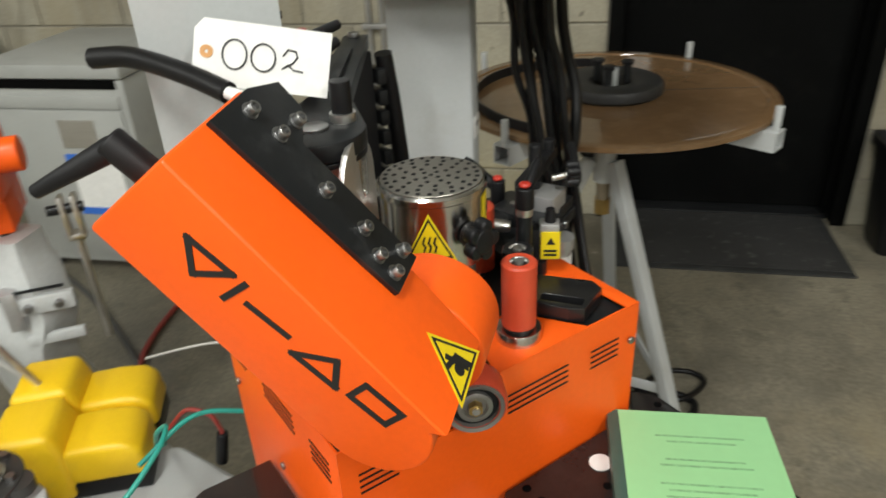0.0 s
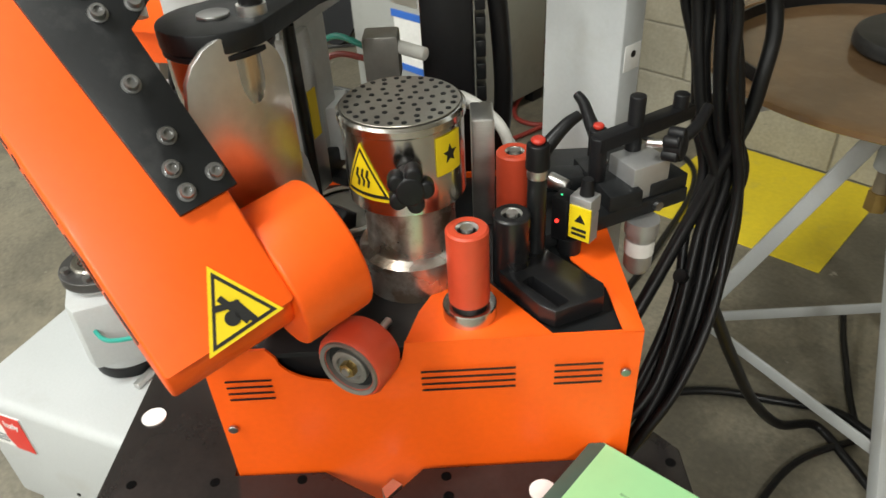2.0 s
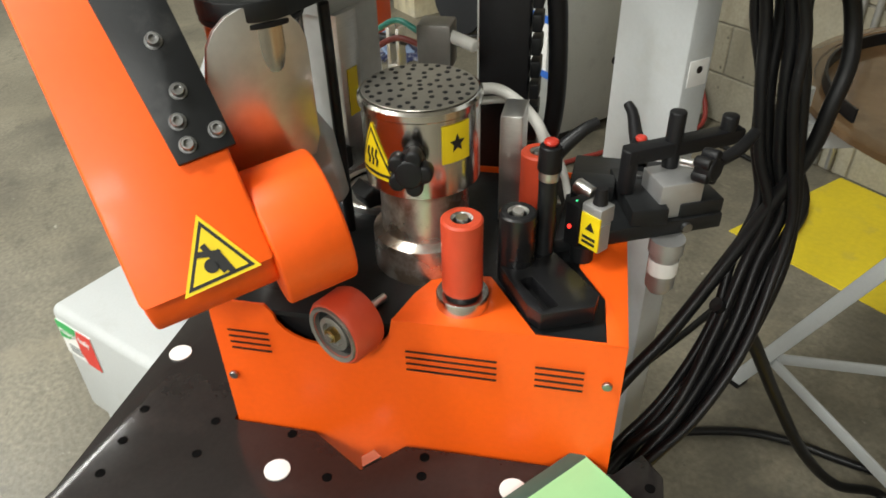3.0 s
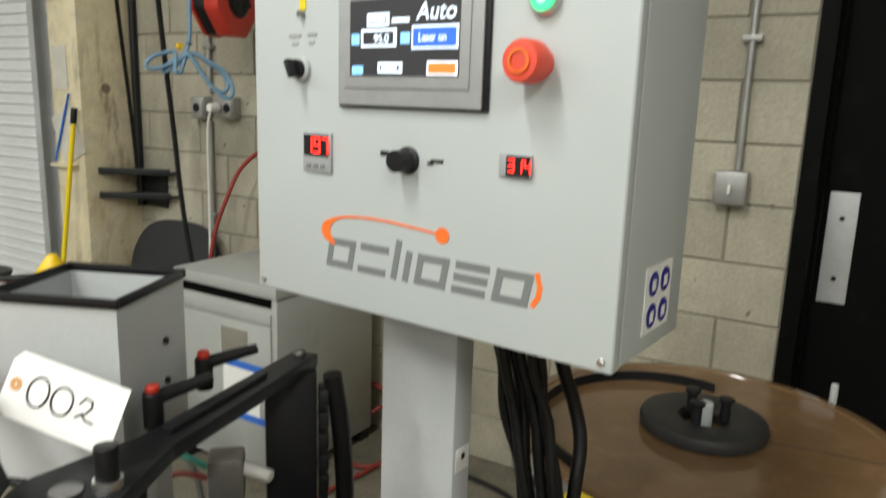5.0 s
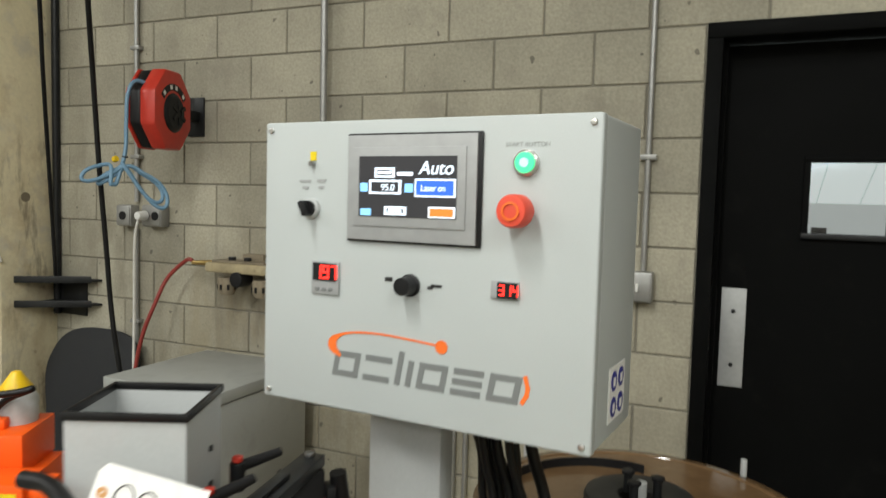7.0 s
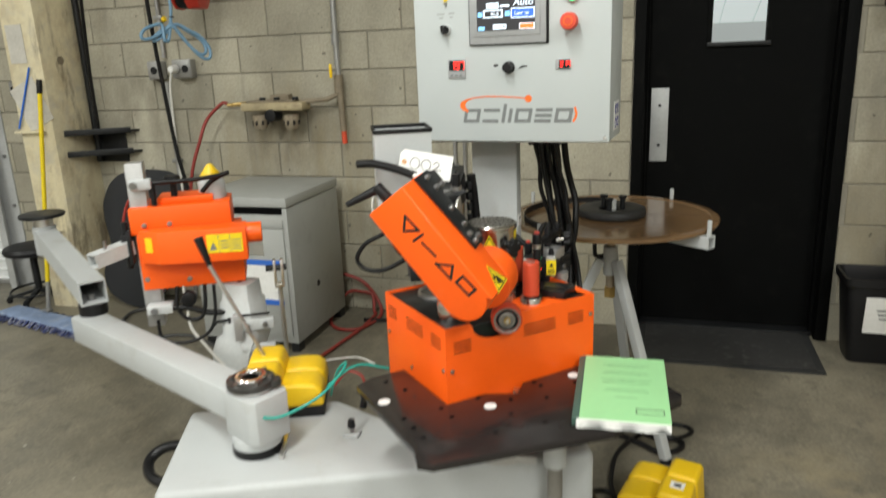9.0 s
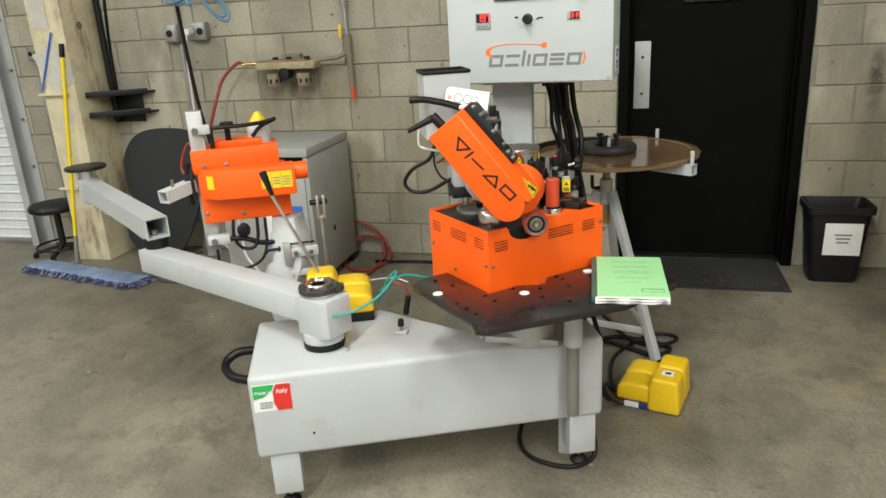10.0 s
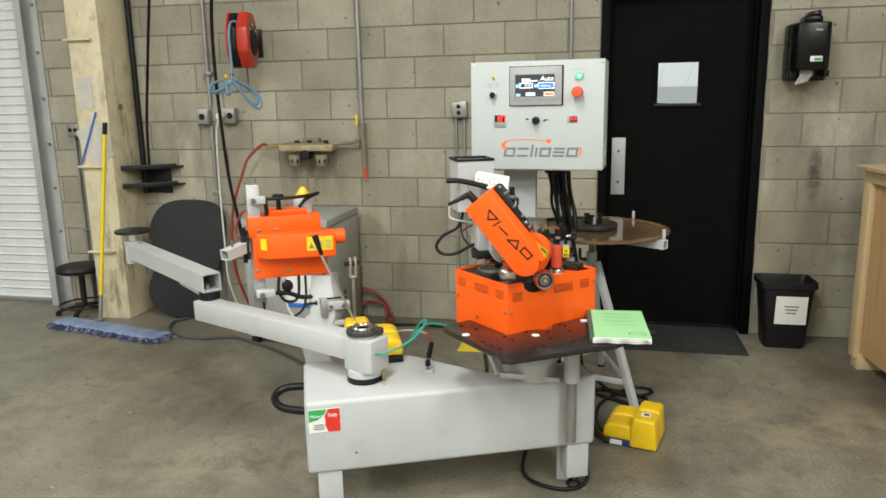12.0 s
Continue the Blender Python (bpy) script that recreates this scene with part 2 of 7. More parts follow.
STEEL = mat("brushed_steel", (0.68, 0.67, 0.65), 0.36, 1.0, var=0.08, fine_var=0.06, bump=0.1, fine=90, stretch=(1, 1, 8), spot=(0.42, 0.40, 0.38), spot_at=0.7, spot_amt=0.25)
CHROME = mat("polished_stainless", (0.66, 0.64, 0.61), 0.20, 1.0, var=0.06, fine_var=0.04, bump=0.03, spot=(0.40, 0.32, 0.24), spot_at=0.66, spot_amt=0.4, rough_var=0.06)
BOLT = mat("zinc_bolt", (0.33, 0.33, 0.33), 0.36, 1.0, var=0.1, bump=0.05)
ALU = mat("cast_aluminium", (0.50, 0.50, 0.50), 0.45, 0.75, var=0.12, bump=0.25, fine=80)
REDROLL = mat("red_polyurethane_roller", (0.58, 0.066, 0.025), 0.45, var=0.12, bump=0.1, spot=(0.35, 0.05, 0.03), spot_amt=0.3)
# The unlit insides of holes and slots, put into a flat black colour.
BOREBLACK = mat("hole_shade_black", (0.004, 0.004, 0.004), 0.9, spec=0.02, var=0.2)
GLOSSBLACK = mat("semi_gloss_black_enamel", (0.010, 0.010, 0.011), 0.28, var=0.15, bump=0.12, fine=90, spec=0.5, rough_var=0.08)
REDPLASTIC = mat("red_plastic", (0.52, 0.036, 0.020), 0.4, var=0.1, bump=0.06)
YELLOW = mat("yellow_plastic", (0.80, 0.52, 0.01), 0.42, var=0.05, fine_var=0.03, bump=0.06, fine=150, spot=(0.45, 0.33, 0.08), spot_at=0.7, spot_amt=0.3)
LABELY = mat("yellow_label", (0.80, 0.60, 0.01), 0.45, var=0.03, bump=0.0)
INK = mat("black_ink", (0.012, 0.012, 0.012), 0.5, var=0.1, bump=0.0)
GREYINK = mat("grey_ink", (0.17, 0.18, 0.18), 0.5, var=0.03, bump=0.0)
ORANGEINK = mat("orange_ink", (0.85, 0.16, 0.02), 0.5, var=0.03, bump=0.0)
BLUEINK = mat("blue_ink", (0.015, 0.02, 0.24), 0.5, var=0.05, bump=0.0)
PAPER = mat("white_paper", (0.76, 0.76, 0.74), 0.7, var=0.03, bump=0.05)
GREENPAPER = mat("pale_green_card", (0.30, 0.60, 0.29), 0.6, var=0.03, fine_var=0.02, bump=0.04)
TABLE = mat("dark_phenolic_board", (0.019, 0.0165, 0.016), 0.17, spec=0.36, var=0.2, fine_var=0.1, bump=0.02, fine=200, spot=(0.04, 0.032, 0.030), spot_at=0.6, spot_amt=0.35, rough_var=0.06)
CABGREY = mat("grey_cabinet_enamel", (0.35, 0.36, 0.345), 0.45, var=0.04, bump=0.08, fine=200, spot=(0.2, 0.2, 0.19), spot_amt=0.25)
CREAM = mat("worn_cream_paint", (0.68, 0.61, 0.42), 0.5, var=0.07, bump=0.2, fine=55, spot=(0.50, 0.47, 0.40), spot_at=0.60, spot_amt=0.6, scale=4)
BLOCK = mat("painted_concrete_block", (0.352, 0.330, 0.260), 0.8, var=0.18, fine_var=0.15, bump=0.8, scale=2.6, fine=85, random=0.13, spec=0.3, world_space=True, spot=(0.235, 0.215, 0.18), spot_at=0.62, spot_amt=0.45)
MORTAR = mat("mortar_joint", (0.24, 0.223, 0.18), 0.85, var=0.12, bump=0.6, fine=120)
DOORBLACK = mat("black_door_paint", (0.0028, 0.0030, 0.0030), 0.6, var=0.2, bump=0.08, fine=60, spot=(0.010, 0.010, 0.009), spot_at=0.66, spot_amt=0.5, spec=0.06)
CARPET = mat("dark_entrance_mat", (0.024, 0.024, 0.0235), 0.95, var=0.15, fine_var=0.35, bump=0.9, fine=260, spot=(0.13, 0.13, 0.12), spot_at=0.66, spot_amt=0.5, spot_scale=26)
BROWN = mat("brown_hardboard", (0.165, 0.098, 0.048), 0.12, var=0.12, fine_var=0.06, bump=0.03, scale=9, spot=(0.24, 0.155, 0.085), spot_at=0.60, spot_amt=0.4, rough_var=0.05)
GALV = mat("galvanised_conduit", (0.33, 0.33, 0.32), 0.42, 0.6, var=0.12, bump=0.1)
RUST = mat("dusty_brass_and_iron", (0.24, 0.20, 0.14), 0.7, 0.2, var=0.3, bump=0.5, spot=(0.10, 0.08, 0.05), spot_amt=0.6)
BRASS = mat("brass", (0.60, 0.42, 0.16), 0.35, 1.0, var=0.1)
BLUEHOSE = mat("blue_air_hose", (0.135, 0.255, 0.37), 0.4, var=0.1)
REDHOSE = mat("red_air_hose", (0.27, 0.034, 0.026), 0.45, var=0.1)
WHITECORD = mat("white_cord", (0.62, 0.61, 0.57), 0.5, var=0.06)
GREENWIRE = mat("green_wire", (0.02, 0.30, 0.24), 0.4, var=0.05)
MOPBLUE = mat("blue_dust_mop_cotton", (0.20, 0.27, 0.42), 0.95, spot=(0.42, 0.45, 0.50), spot_at=0.60, spot_amt=0.5, scale=9, var=0.25, fine_var=0.3, bump=0.9, fine=180)
MOPDARK = mat("navy_mop_fringe", (0.035, 0.045, 0.13), 0.95, spot=(0.36, 0.37, 0.40), spot_at=0.56, spot_amt=0.7, spot_scale=30, var=0.4, fine_var=0.4, bump=1.0, fine=120)
WOOD = mat("plywood", (0.52, 0.33, 0.16), 0.6, var=0.1, bump=0.25, stretch=(1, 1, 0.12), scale=14, fine=90, spot=(0.36, 0.2, 0.09), spot_amt=0.4)
PINE = mat("pine_batten", (0.62, 0.47, 0.27), 0.6, var=0.1, bump=0.25, stretch=(1, 1, 0.12), scale=14, fine=90)
SHUTTER = mat("white_shutter_enamel", (0.66, 0.68, 0.68), 0.45, var=0.05, bump=0.05, spot=(0.5, 0.5, 0.48), spot_amt=0.3)
BLUETAPE = mat("blue_masking_tape", (0.03, 0.14, 0.55), 0.6, var=0.05)
YPAINT = mat("yellow_floor_paint", (0.72, 0.56, 0.02), 0.55, var=0.06, bump=0.3, fine=60, spot=(0.45, 0.38, 0.12), spot_at=0.66, spot_amt=0.4)
HALLWALL = mat("hall_wall_paint", (0.5, 0.49, 0.45), 0.8, var=0.06, bump=0.3)
CEILPAINT = mat("hall_ceiling_paint", (0.62, 0.62, 0.60), 0.8, var=0.05, bump=0.2)
SCREEN = glow("screen_dark", (0.022, 0.022, 0.025), 0.9)
SCREENWHITE = glow("screen_white", (0.75, 0.85, 0.95), 1.1)
SCREENBLUE = glow("screen_blue", (0.03, 0.12, 0.65), 0.9)
SCREENCYAN = glow("screen_cyan", (0.25, 0.6, 0.95), 0.9)
SCREENORANGE = glow("screen_orange", (1.0, 0.18, 0.03), 1.0)
LEDRED = glow("red_led", (1.0, 0.03, 0.02), 3.0)
LEDGREEN = glow("green_lamp", (0.06, 0.80, 0.30), 1.0)
LAMPGLOW = glow("fluorescent_tube", (1.0, 0.96, 0.88), 9.0)


def floor_material():
    ma = mat("stained_concrete_floor", (0.206, 0.187, 0.141), 0.45, var=0.28, fine_var=0.30, bump=0.5, scale=1.1, fine=70, spot=(0.095, 0.088, 0.072), spot_at=0.58, spot_amt=0.55, spot_scale=2.4, rough_var=0.15)
    nt = ma.node_tree
    N, L = nt.nodes, nt.links
    b = N["Principled BSDF"]
    src = b.inputs["Base Color"].links[0].from_socket
    co = N.new("ShaderNodeTexCoord")
    sp = N.new("ShaderNodeTexNoise")
    sp.inputs["Scale"].default_value, sp.inputs["Detail"].default_value = 34, 3
    L.new(co.outputs["Object"], sp.inputs["Vector"])
    r = N.new("ShaderNodeMapRange")
    r.inputs["From Min"].default_value, r.inputs["From Max"].default_value, r.inputs["To Max"].default_value = 0.70, 0.76, 0.5
    L.new(sp.outputs["Fac"], r.inputs["Value"])
    mx = N.new("ShaderNodeMix")
    mx.data_type = "RGBA"
    mx.inputs["B"].default_value = (0.34, 0.32, 0.26, 1)
    L.new(r.outputs[0], mx.inputs["Factor"])
    L.new(src, mx.inputs["A"])
    L.new(mx.outputs["Result"], b.inputs["Base Color"])
    return ma


FLOOR = floor_material()


def add_layer(ma, stretch, scale, lo, hi, amount, color, detail=6, rough=0.6, around=None, flat=False):
    """Lays one more procedural layer of stain or tone over a material's colour."""
    nt = ma.node_tree
    N, L = nt.nodes, nt.links
    b = N["Principled BSDF"]
    src = b.inputs["Base Color"].links[0].from_socket
    geo, mp, no, r, mx = N.new("ShaderNodeNewGeometry"), N.new("ShaderNodeMapping"), N.new("ShaderNodeTexNoise"), N.new("ShaderNodeMapRange"), N.new("ShaderNodeMix")
    mp.inputs["Scale"].default_value = stretch
    L.new(geo.outputs["Position"], mp.inputs["Vector"])
    no.inputs["Scale"].default_value, no.inputs["Detail"].default_value, no.inputs["Roughness"].default_value = scale, detail, rough
    L.new(mp.outputs[0], no.inputs["Vector"])
    r.inputs["From Min"].default_value, r.inputs["From Max"].default_value, r.inputs["To Max"].default_value = lo, hi, amount
    L.new(no.outputs["Fac"], r.inputs["Value"])
    mx.data_type = "RGBA"
    mx.inputs["B"].default_value = (*color, 1)
    fac = r.outputs[0]
    if around:
        # a soft-edged patch round a point of the wall or the floor, its rim broken up by the noise
        cx, cz, rx, rz = around
        m2, ln, r2, mu = N.new("ShaderNodeMapping"), N.new("ShaderNodeVectorMath"), N.new("ShaderNodeMapRange"), N.new("ShaderNodeMath")
        m2.inputs["Location"].default_value = (-cx / rx, -cz / rz, 0) if flat else (-cx / rx, 0, -cz / rz)
        m2.inputs["Scale"].default_value = (1 / rx, 1 / rz, 0) if flat else (1 / rx, 0, 1 / rz)
        L.new(geo.outputs["Position"], m2.inputs["Vector"])
        ln.operation = "LENGTH"
        L.new(m2.outputs[0], ln.inputs[0])
        r2.inputs["From Min"].default_value, r2.inputs["From Max"].default_value, r2.inputs["To Min"].default_value, r2.inputs["To Max"].default_value = 0.35, 1.0, 1.0, 0.0
        L.new(ln.outputs["Value"], r2.inputs["Value"])
        mu.operation = "MULTIPLY"
        L.new(fac, mu.inputs[0])
        L.new(r2.outputs[0], mu.inputs[1])
        fac = mu.outputs[0]
    L.new(fac, mx.inputs["Factor"])
    L.new(src, mx.inputs["A"])
    L.new(mx.outputs["Result"], b.inputs["Base Color"])


add_layer(BLOCK, (1, 1, 0.35), 5.0, 0.36, 0.60, 0.7, (0.155, 0.142, 0.112), 7, 0.65, (3.2, 1.0, 1.1, 1.1))
add_layer(BLOCK, (1, 1, 1), 14.0, 0.30, 0.50, 0.95, (0.02, 0.02, 0.02), 4, 0.6, (2.985, 1.04, 0.055, 0.21))
add_layer(BLOCK, (1, 1, 0.3), 7.0, 0.34, 0.62, 0.75, (0.13, 0.105, 0.07), 7, 0.65, (-0.30, 1.05, 0.42, 0.34))
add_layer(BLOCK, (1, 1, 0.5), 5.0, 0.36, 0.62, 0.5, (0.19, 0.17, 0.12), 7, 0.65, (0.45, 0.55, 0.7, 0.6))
add_layer(BLOCK, (1, 1, 0.4), 6.0, 0.38, 0.62, 0.6, (0.16, 0.145, 0.11), 7, 0.65, (-1.25, 1.25, 0.45, 0.45))
add_layer(BLOCK, (1, 1, 0.6), 1.1, 0.50, 0.70, 0.40, (0.20, 0.182, 0.138), 7, 0.65)
add_layer(CREAM, (1, 1, 0.45), 3.6, 0.56, 0.70, 0.55, (0.42, 0.31, 0.16), 5, 0.6)
add_layer(CREAM, (1, 1, 0.8), 11.0, 0.64, 0.72, 0.6, (0.24, 0.17, 0.10), 5, 0.6)
add_layer(CREAM, (1, 1, 0.8), 3.0, 0.50, 0.62, 0.5, (0.42, 0.32, 0.18), 7, 0.7)
add_layer(CREAM, (2, 2, 0.6), 5.0, 0.52, 0.62, 0.7, (0.17, 0.13, 0.085), 6, 0.65, (-1.72, 0.35, 0.30, 0.55))
add_layer(CREAM, (2, 2, 0.5), 6.0, 0.54, 0.64, 0.6, (0.15, 0.12, 0.09), 6, 0.65, (-1.66, 1.35, 0.16, 0.7))
add_layer(BLOCK, (1, 1, 0.13), 5.0, 0.60, 0.74, 0.45, (0.15, 0.135, 0.105))
add_layer(BLOCK, (1, 1, 1), 38.0, 0.66, 0.74, 0.45, (0.17, 0.16, 0.135), 3)
add_layer(FLOOR, (1, 1, 1), 0.9, 0.46, 0.64, 0.7, (0.085, 0.078, 0.060), 9, 0.72)
add_layer(FLOOR, (1, 0.45, 1), 3.2, 0.52, 0.70, 0.6, (0.30, 0.262, 0.185), 9, 0.72)
add_layer(FLOOR, (1, 1, 1), 9.0, 0.55, 0.66, 0.6, (0.080, 0.074, 0.058), 8, 0.72)
add_layer(FLOOR, (1, 1, 1), 19.0, 0.715, 0.745, 0.45, (0.36, 0.34, 0.28), 3, 0.6)
add_layer(BLOCK, (1, 1, 0.25), 4.0, 0.44, 0.60, 0.55, (0.27, 0.225, 0.135), 7, 0.65, (-0.15, 0.85, 1.1, 0.75))
add_layer(BLOCK, (1, 1, 0.4), 3.0, 0.46, 0.62, 0.5, (0.26, 0.22, 0.14), 7, 0.65, (3.1, 0.55, 1.2, 0.7))
# wide darker tone on the blocks above the door
add_layer(BLOCK, (1, 1, 0.7), 2.2, 0.44, 0.60, 0.5, (0.20, 0.178, 0.13), 7, 0.65, (2.3, 2.75, 1.5, 0.5))
# small darker patch of wall just below the towel dispenser
add_layer(BLOCK, (1, 1, 0.5), 9.0, 0.42, 0.56, 0.6, (0.16, 0.14, 0.09), 7, 0.65, (2.84, 1.52, 0.22, 0.12))
add_layer(BLOCK, (1, 1, 1), 24.0, 0.745, 0.76, 0.6, (0.05, 0.045, 0.04), 1, 0.4)
add_layer(FLOOR, (1, 1, 1), 4.0, 0.42, 0.60, 0.75, (0.31, 0.262, 0.165), 8, 0.7, (2.72, -1.38, 0.75, 0.35), True)
add_layer(FLOOR, (1, 1, 1), 5.0, 0.44, 0.60, 0.65, (0.29, 0.26, 0.19), 8, 0.7, (0.05, -2.2, 0.55, 0.4), True)
# darker soft-edged patch of floor below the swing arms
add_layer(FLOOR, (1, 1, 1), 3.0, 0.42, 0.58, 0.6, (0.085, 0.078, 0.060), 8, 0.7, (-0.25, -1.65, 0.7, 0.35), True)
add_layer(FLOOR, (1, 1, 1), 5.0, 0.48, 0.60, 0.5, (0.30, 0.27, 0.19), 8, 0.7, (-1.6, -1.9, 1.0, 0.6), True)
add_layer(FLOOR, (1, 1, 1), 48.0, 0.70, 0.73, 0.6, (0.05, 0.045, 0.035), 3, 0.6)
add_layer(FLOOR, (1, 1, 1), 13.0, 0.745, 0.765, 0.7, (0.44, 0.42, 0.36), 2, 0.5)
add_layer(FLOOR, (0.25, 1, 1), 12.0, 0.60, 0.74, 0.35, (0.075, 0.070, 0.056), 7, 0.7)


def glass_material():
    ma = bpy.data.materials.new("window_glass")
    ma.use_nodes = True
    b = ma.node_tree.nodes["Principled BSDF"]
    b.inputs["Transmission Weight"].default_value, b.inputs["Roughness"].default_value, b.inputs["IOR"].default_value = 1.0, 0.02, 1.45
    return ma


GLASS = glass_material()
DARKSTEEL = mat("oily_dark_steel", (0.085, 0.082, 0.08), 0.38, 0.7, var=0.25, bump=0.12, fine=90, spot=(0.03, 0.03, 0.03), spot_amt=0.5)

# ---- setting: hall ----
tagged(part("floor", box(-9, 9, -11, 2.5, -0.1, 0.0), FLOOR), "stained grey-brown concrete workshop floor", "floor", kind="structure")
tagged(part("ceiling", box(-9, 9, -11, 2.5, CEIL, CEIL + 0.1), CEILPAINT), "pale painted workshop ceiling", "ceiling", kind="structure")
tagged(part("wall_south", box(-9, 9, -11.2, -11, 0, CEIL), HALLWALL), "plain painted hall wall", "wall", kind="structure")
tagged(part("wall_east", box(9, 9.2, -11.2, 2.5, 0, CEIL), HALLWALL), "plain painted hall wall", "wall", kind="structure")
tagged(part("wall_west", box(-9.2, -9, -11.2, 2.5, 0, CEIL), HALLWALL), "plain painted hall wall", "wall", kind="structure")

# the block wall, with openings for the door and the roller shutter
DX0, DX1, DZ = 1.675, 2.665, 2.24
SX1, SZ = -2.50, 3.2
wall_mesh = merge(box(-9, -5.6, 0.006, 0.2, 0, CEIL), box(-5.6, SX1, 0.006, 0.2, SZ, CEIL), box(SX1, DX0, 0.006, 0.2, 0, CEIL), box(DX0, DX1, 0.006, 0.2, DZ, CEIL), box(DX1, 9, 0.006, 0.2, 0, CEIL))
wall_north = tagged(part("wall_north", wall_mesh, MORTAR), "beige painted concrete block wall with raked joints", "wall", kind="structure")


def fixture(i, x, y):
    t = thing("ceiling_light", "long white fluorescent ceiling fixture", "ceiling light", pose(x, y, CEIL), "hall ceiling lights")
    part("body", box(-0.12, 0.12, -0.75, 0.75, -0.08, 0, 0.008), WHITE, t)
    for dx in (-0.06, 0.06):
        part("lamp_tube", cyl((dx, -0.7, -0.1), (dx, 0.7, -0.1), 0.014, seg=12), LAMPGLOW, t)
    la = bpy.data.lights.new("fluorescent", "AREA")
    la.shape, la.size, la.size_y, la.energy, la.color = "RECTANGLE", 0.35, 1.5, LAMP_POWER, (0.955, 0.965, 0.915)
    lo = new("fluorescent_light", la)
    lo.matrix_basis = pose(x, y, CEIL - 0.13)


for i, (x, y) in enumerate(LAMPS):
    fixture(i, x, y)

# ---- door, frame and mat ----
frame_d = thing("door_frame", "black painted steel door frame in the block wall", "door frame", kind="structure")
part("jamb", box(DX0, DX0 + 0.055, -0.012, 0.19, 0, DZ - 0.055, 0.004), DOORBLACK, frame_d)
part("jamb", box(DX1 - 0.055, DX1, -0.012, 0.19, 0, DZ - 0.055, 0.004), DOORBLACK, frame_d)
part("head", box(DX0, DX1, -0.012, 0.19, DZ - 0.055, DZ, 0.004), DOORBLACK, frame_d)
part("stop", box(DX0 + 0.055, DX0 + 0.07, 0.07, 0.128, 0, DZ - 0.055), DOORBLACK, frame_d)
part("stop", box(DX1 - 0.07, DX1 - 0.055, 0.07, 0.128, 0, DZ - 0.055), DOORBLACK, frame_d)
part("threshold", box(DX0 + 0.055, DX1 - 0.055, 0.05, 0.19, 0, 0.018, 0.004), BLACKMETAL, frame_d, "worn metal threshold")
door = thing("door_1", "black steel door with small square window and push plate", "door", kind="structure")
WX0, WX1, WZ0, WZ1 = 2.04, 2.29, 1.495, 1.752
a0, a1, zt = DX0 + 0.058, DX1 - 0.058, DZ - 0.06
part("leaf", merge(box(a0, WX0, 0.13, 0.172, 0.02, zt), box(WX1, a1, 0.13, 0.172, 0.02, zt), box(WX0, WX1, 0.13, 0.172, 0.02, WZ0), box(WX0, WX1, 0.13, 0.172, WZ1, zt)), DOORBLACK, door)
part("glazing_bead", merge(box(WX0 - 0.02, WX1 + 0.02, 0.118, 0.13, WZ1, WZ1 + 0.022, 0.003), box(WX0 - 0.02, WX0, 0.118, 0.13, WZ0, WZ1), box(WX1, WX1 + 0.02, 0.118, 0.13, WZ0, WZ1)), DOORBLACK, door)
part("window_sill", box(WX0 - 0.022, WX1 + 0.022, 0.108, 0.13, WZ0 - 0.02, WZ0, 0.003), BLACKMETAL, door, "scratched metal bead below the pane")
pane = part("pane", box(WX0, WX1, 0.148, 0.154, WZ0, WZ1), GLASS, door)
pane.visible_shadow = False
plate = part("push_plate", box(1.762, 1.85, 0.125, 0.13, 0.90, 1.278, 0.002), mat("dull_aluminium_plate", (0.42, 0.43, 0.43), 0.5, 0.3, var=0.08, bump=0.1), door, "brushed metal push plate")
for z in (1.19, 0.985):
    part("bolt", cyl((1.806, 0.125, z), (1.806, 0.121, z), 0.008, seg=12), BLACKMETAL, plate)
# The next room's light is put into glowing wall and ceiling panels.
BACKROOM = glow("bright_next_room", (0.72, 0.80, 0.78), 1.1)
BEAMGREY = mat("pale_grey_ceiling_joint", (0.5, 0.52, 0.52), 0.7)
backdrop = thing("backdrop", "bright pale room behind the door window, drawn as glowing panels", "backdrop", kind="structure")
part("far_wall", box(1.2, 3.4, 1.9, 1.92, 0.2, 1.62), glow("next_room_wall_glow", (0.62, 0.68, 0.66), 0.75), backdrop)
part("far_ceiling", box(1.2, 3.4, 1.9, 1.92, 1.62, 2.6), BACKROOM, backdrop)
for k in range(9):
    part("ceiling_joint", bar((1.3 + 0.22 * k, 1.893, 1.62), (1.15 + 0.30 * k, 1.893, 2.4), 0.003, 0.003), BEAMGREY, backdrop)
part("dark_sign", box(2.16, 2.24, 1.88, 1.895, 1.42, 1.48), BLACK, backdrop)
part("light_strip", bar((1.9, 1.88, 1.78), (2.6, 1.88, 1.92), 0.02, 0.008), SCREENWHITE, backdrop)
doormat = thing("door_mat", "dark grey ribbed entrance mat with black border", "door mat")
part("carpet", box(1.78, 2.56, -0.40, 0.06, 0.0, 0.010, 0.003), CARPET, doormat)
part("border", merge(box(1.745, 2.595, -0.435, -0.40, 0, 0.007, 0.002), box(1.745, 1.78, -0.40, 0.06, 0, 0.007, 0.002), box(2.56, 2.595, -0.40, 0.06, 0, 0.007, 0.002)), mat("grey_mat_rubber", (0.022, 0.023, 0.023), 0.8, var=0.2, bump=0.3, spot=(0.07, 0.07, 0.065), spot_amt=0.4), doormat)

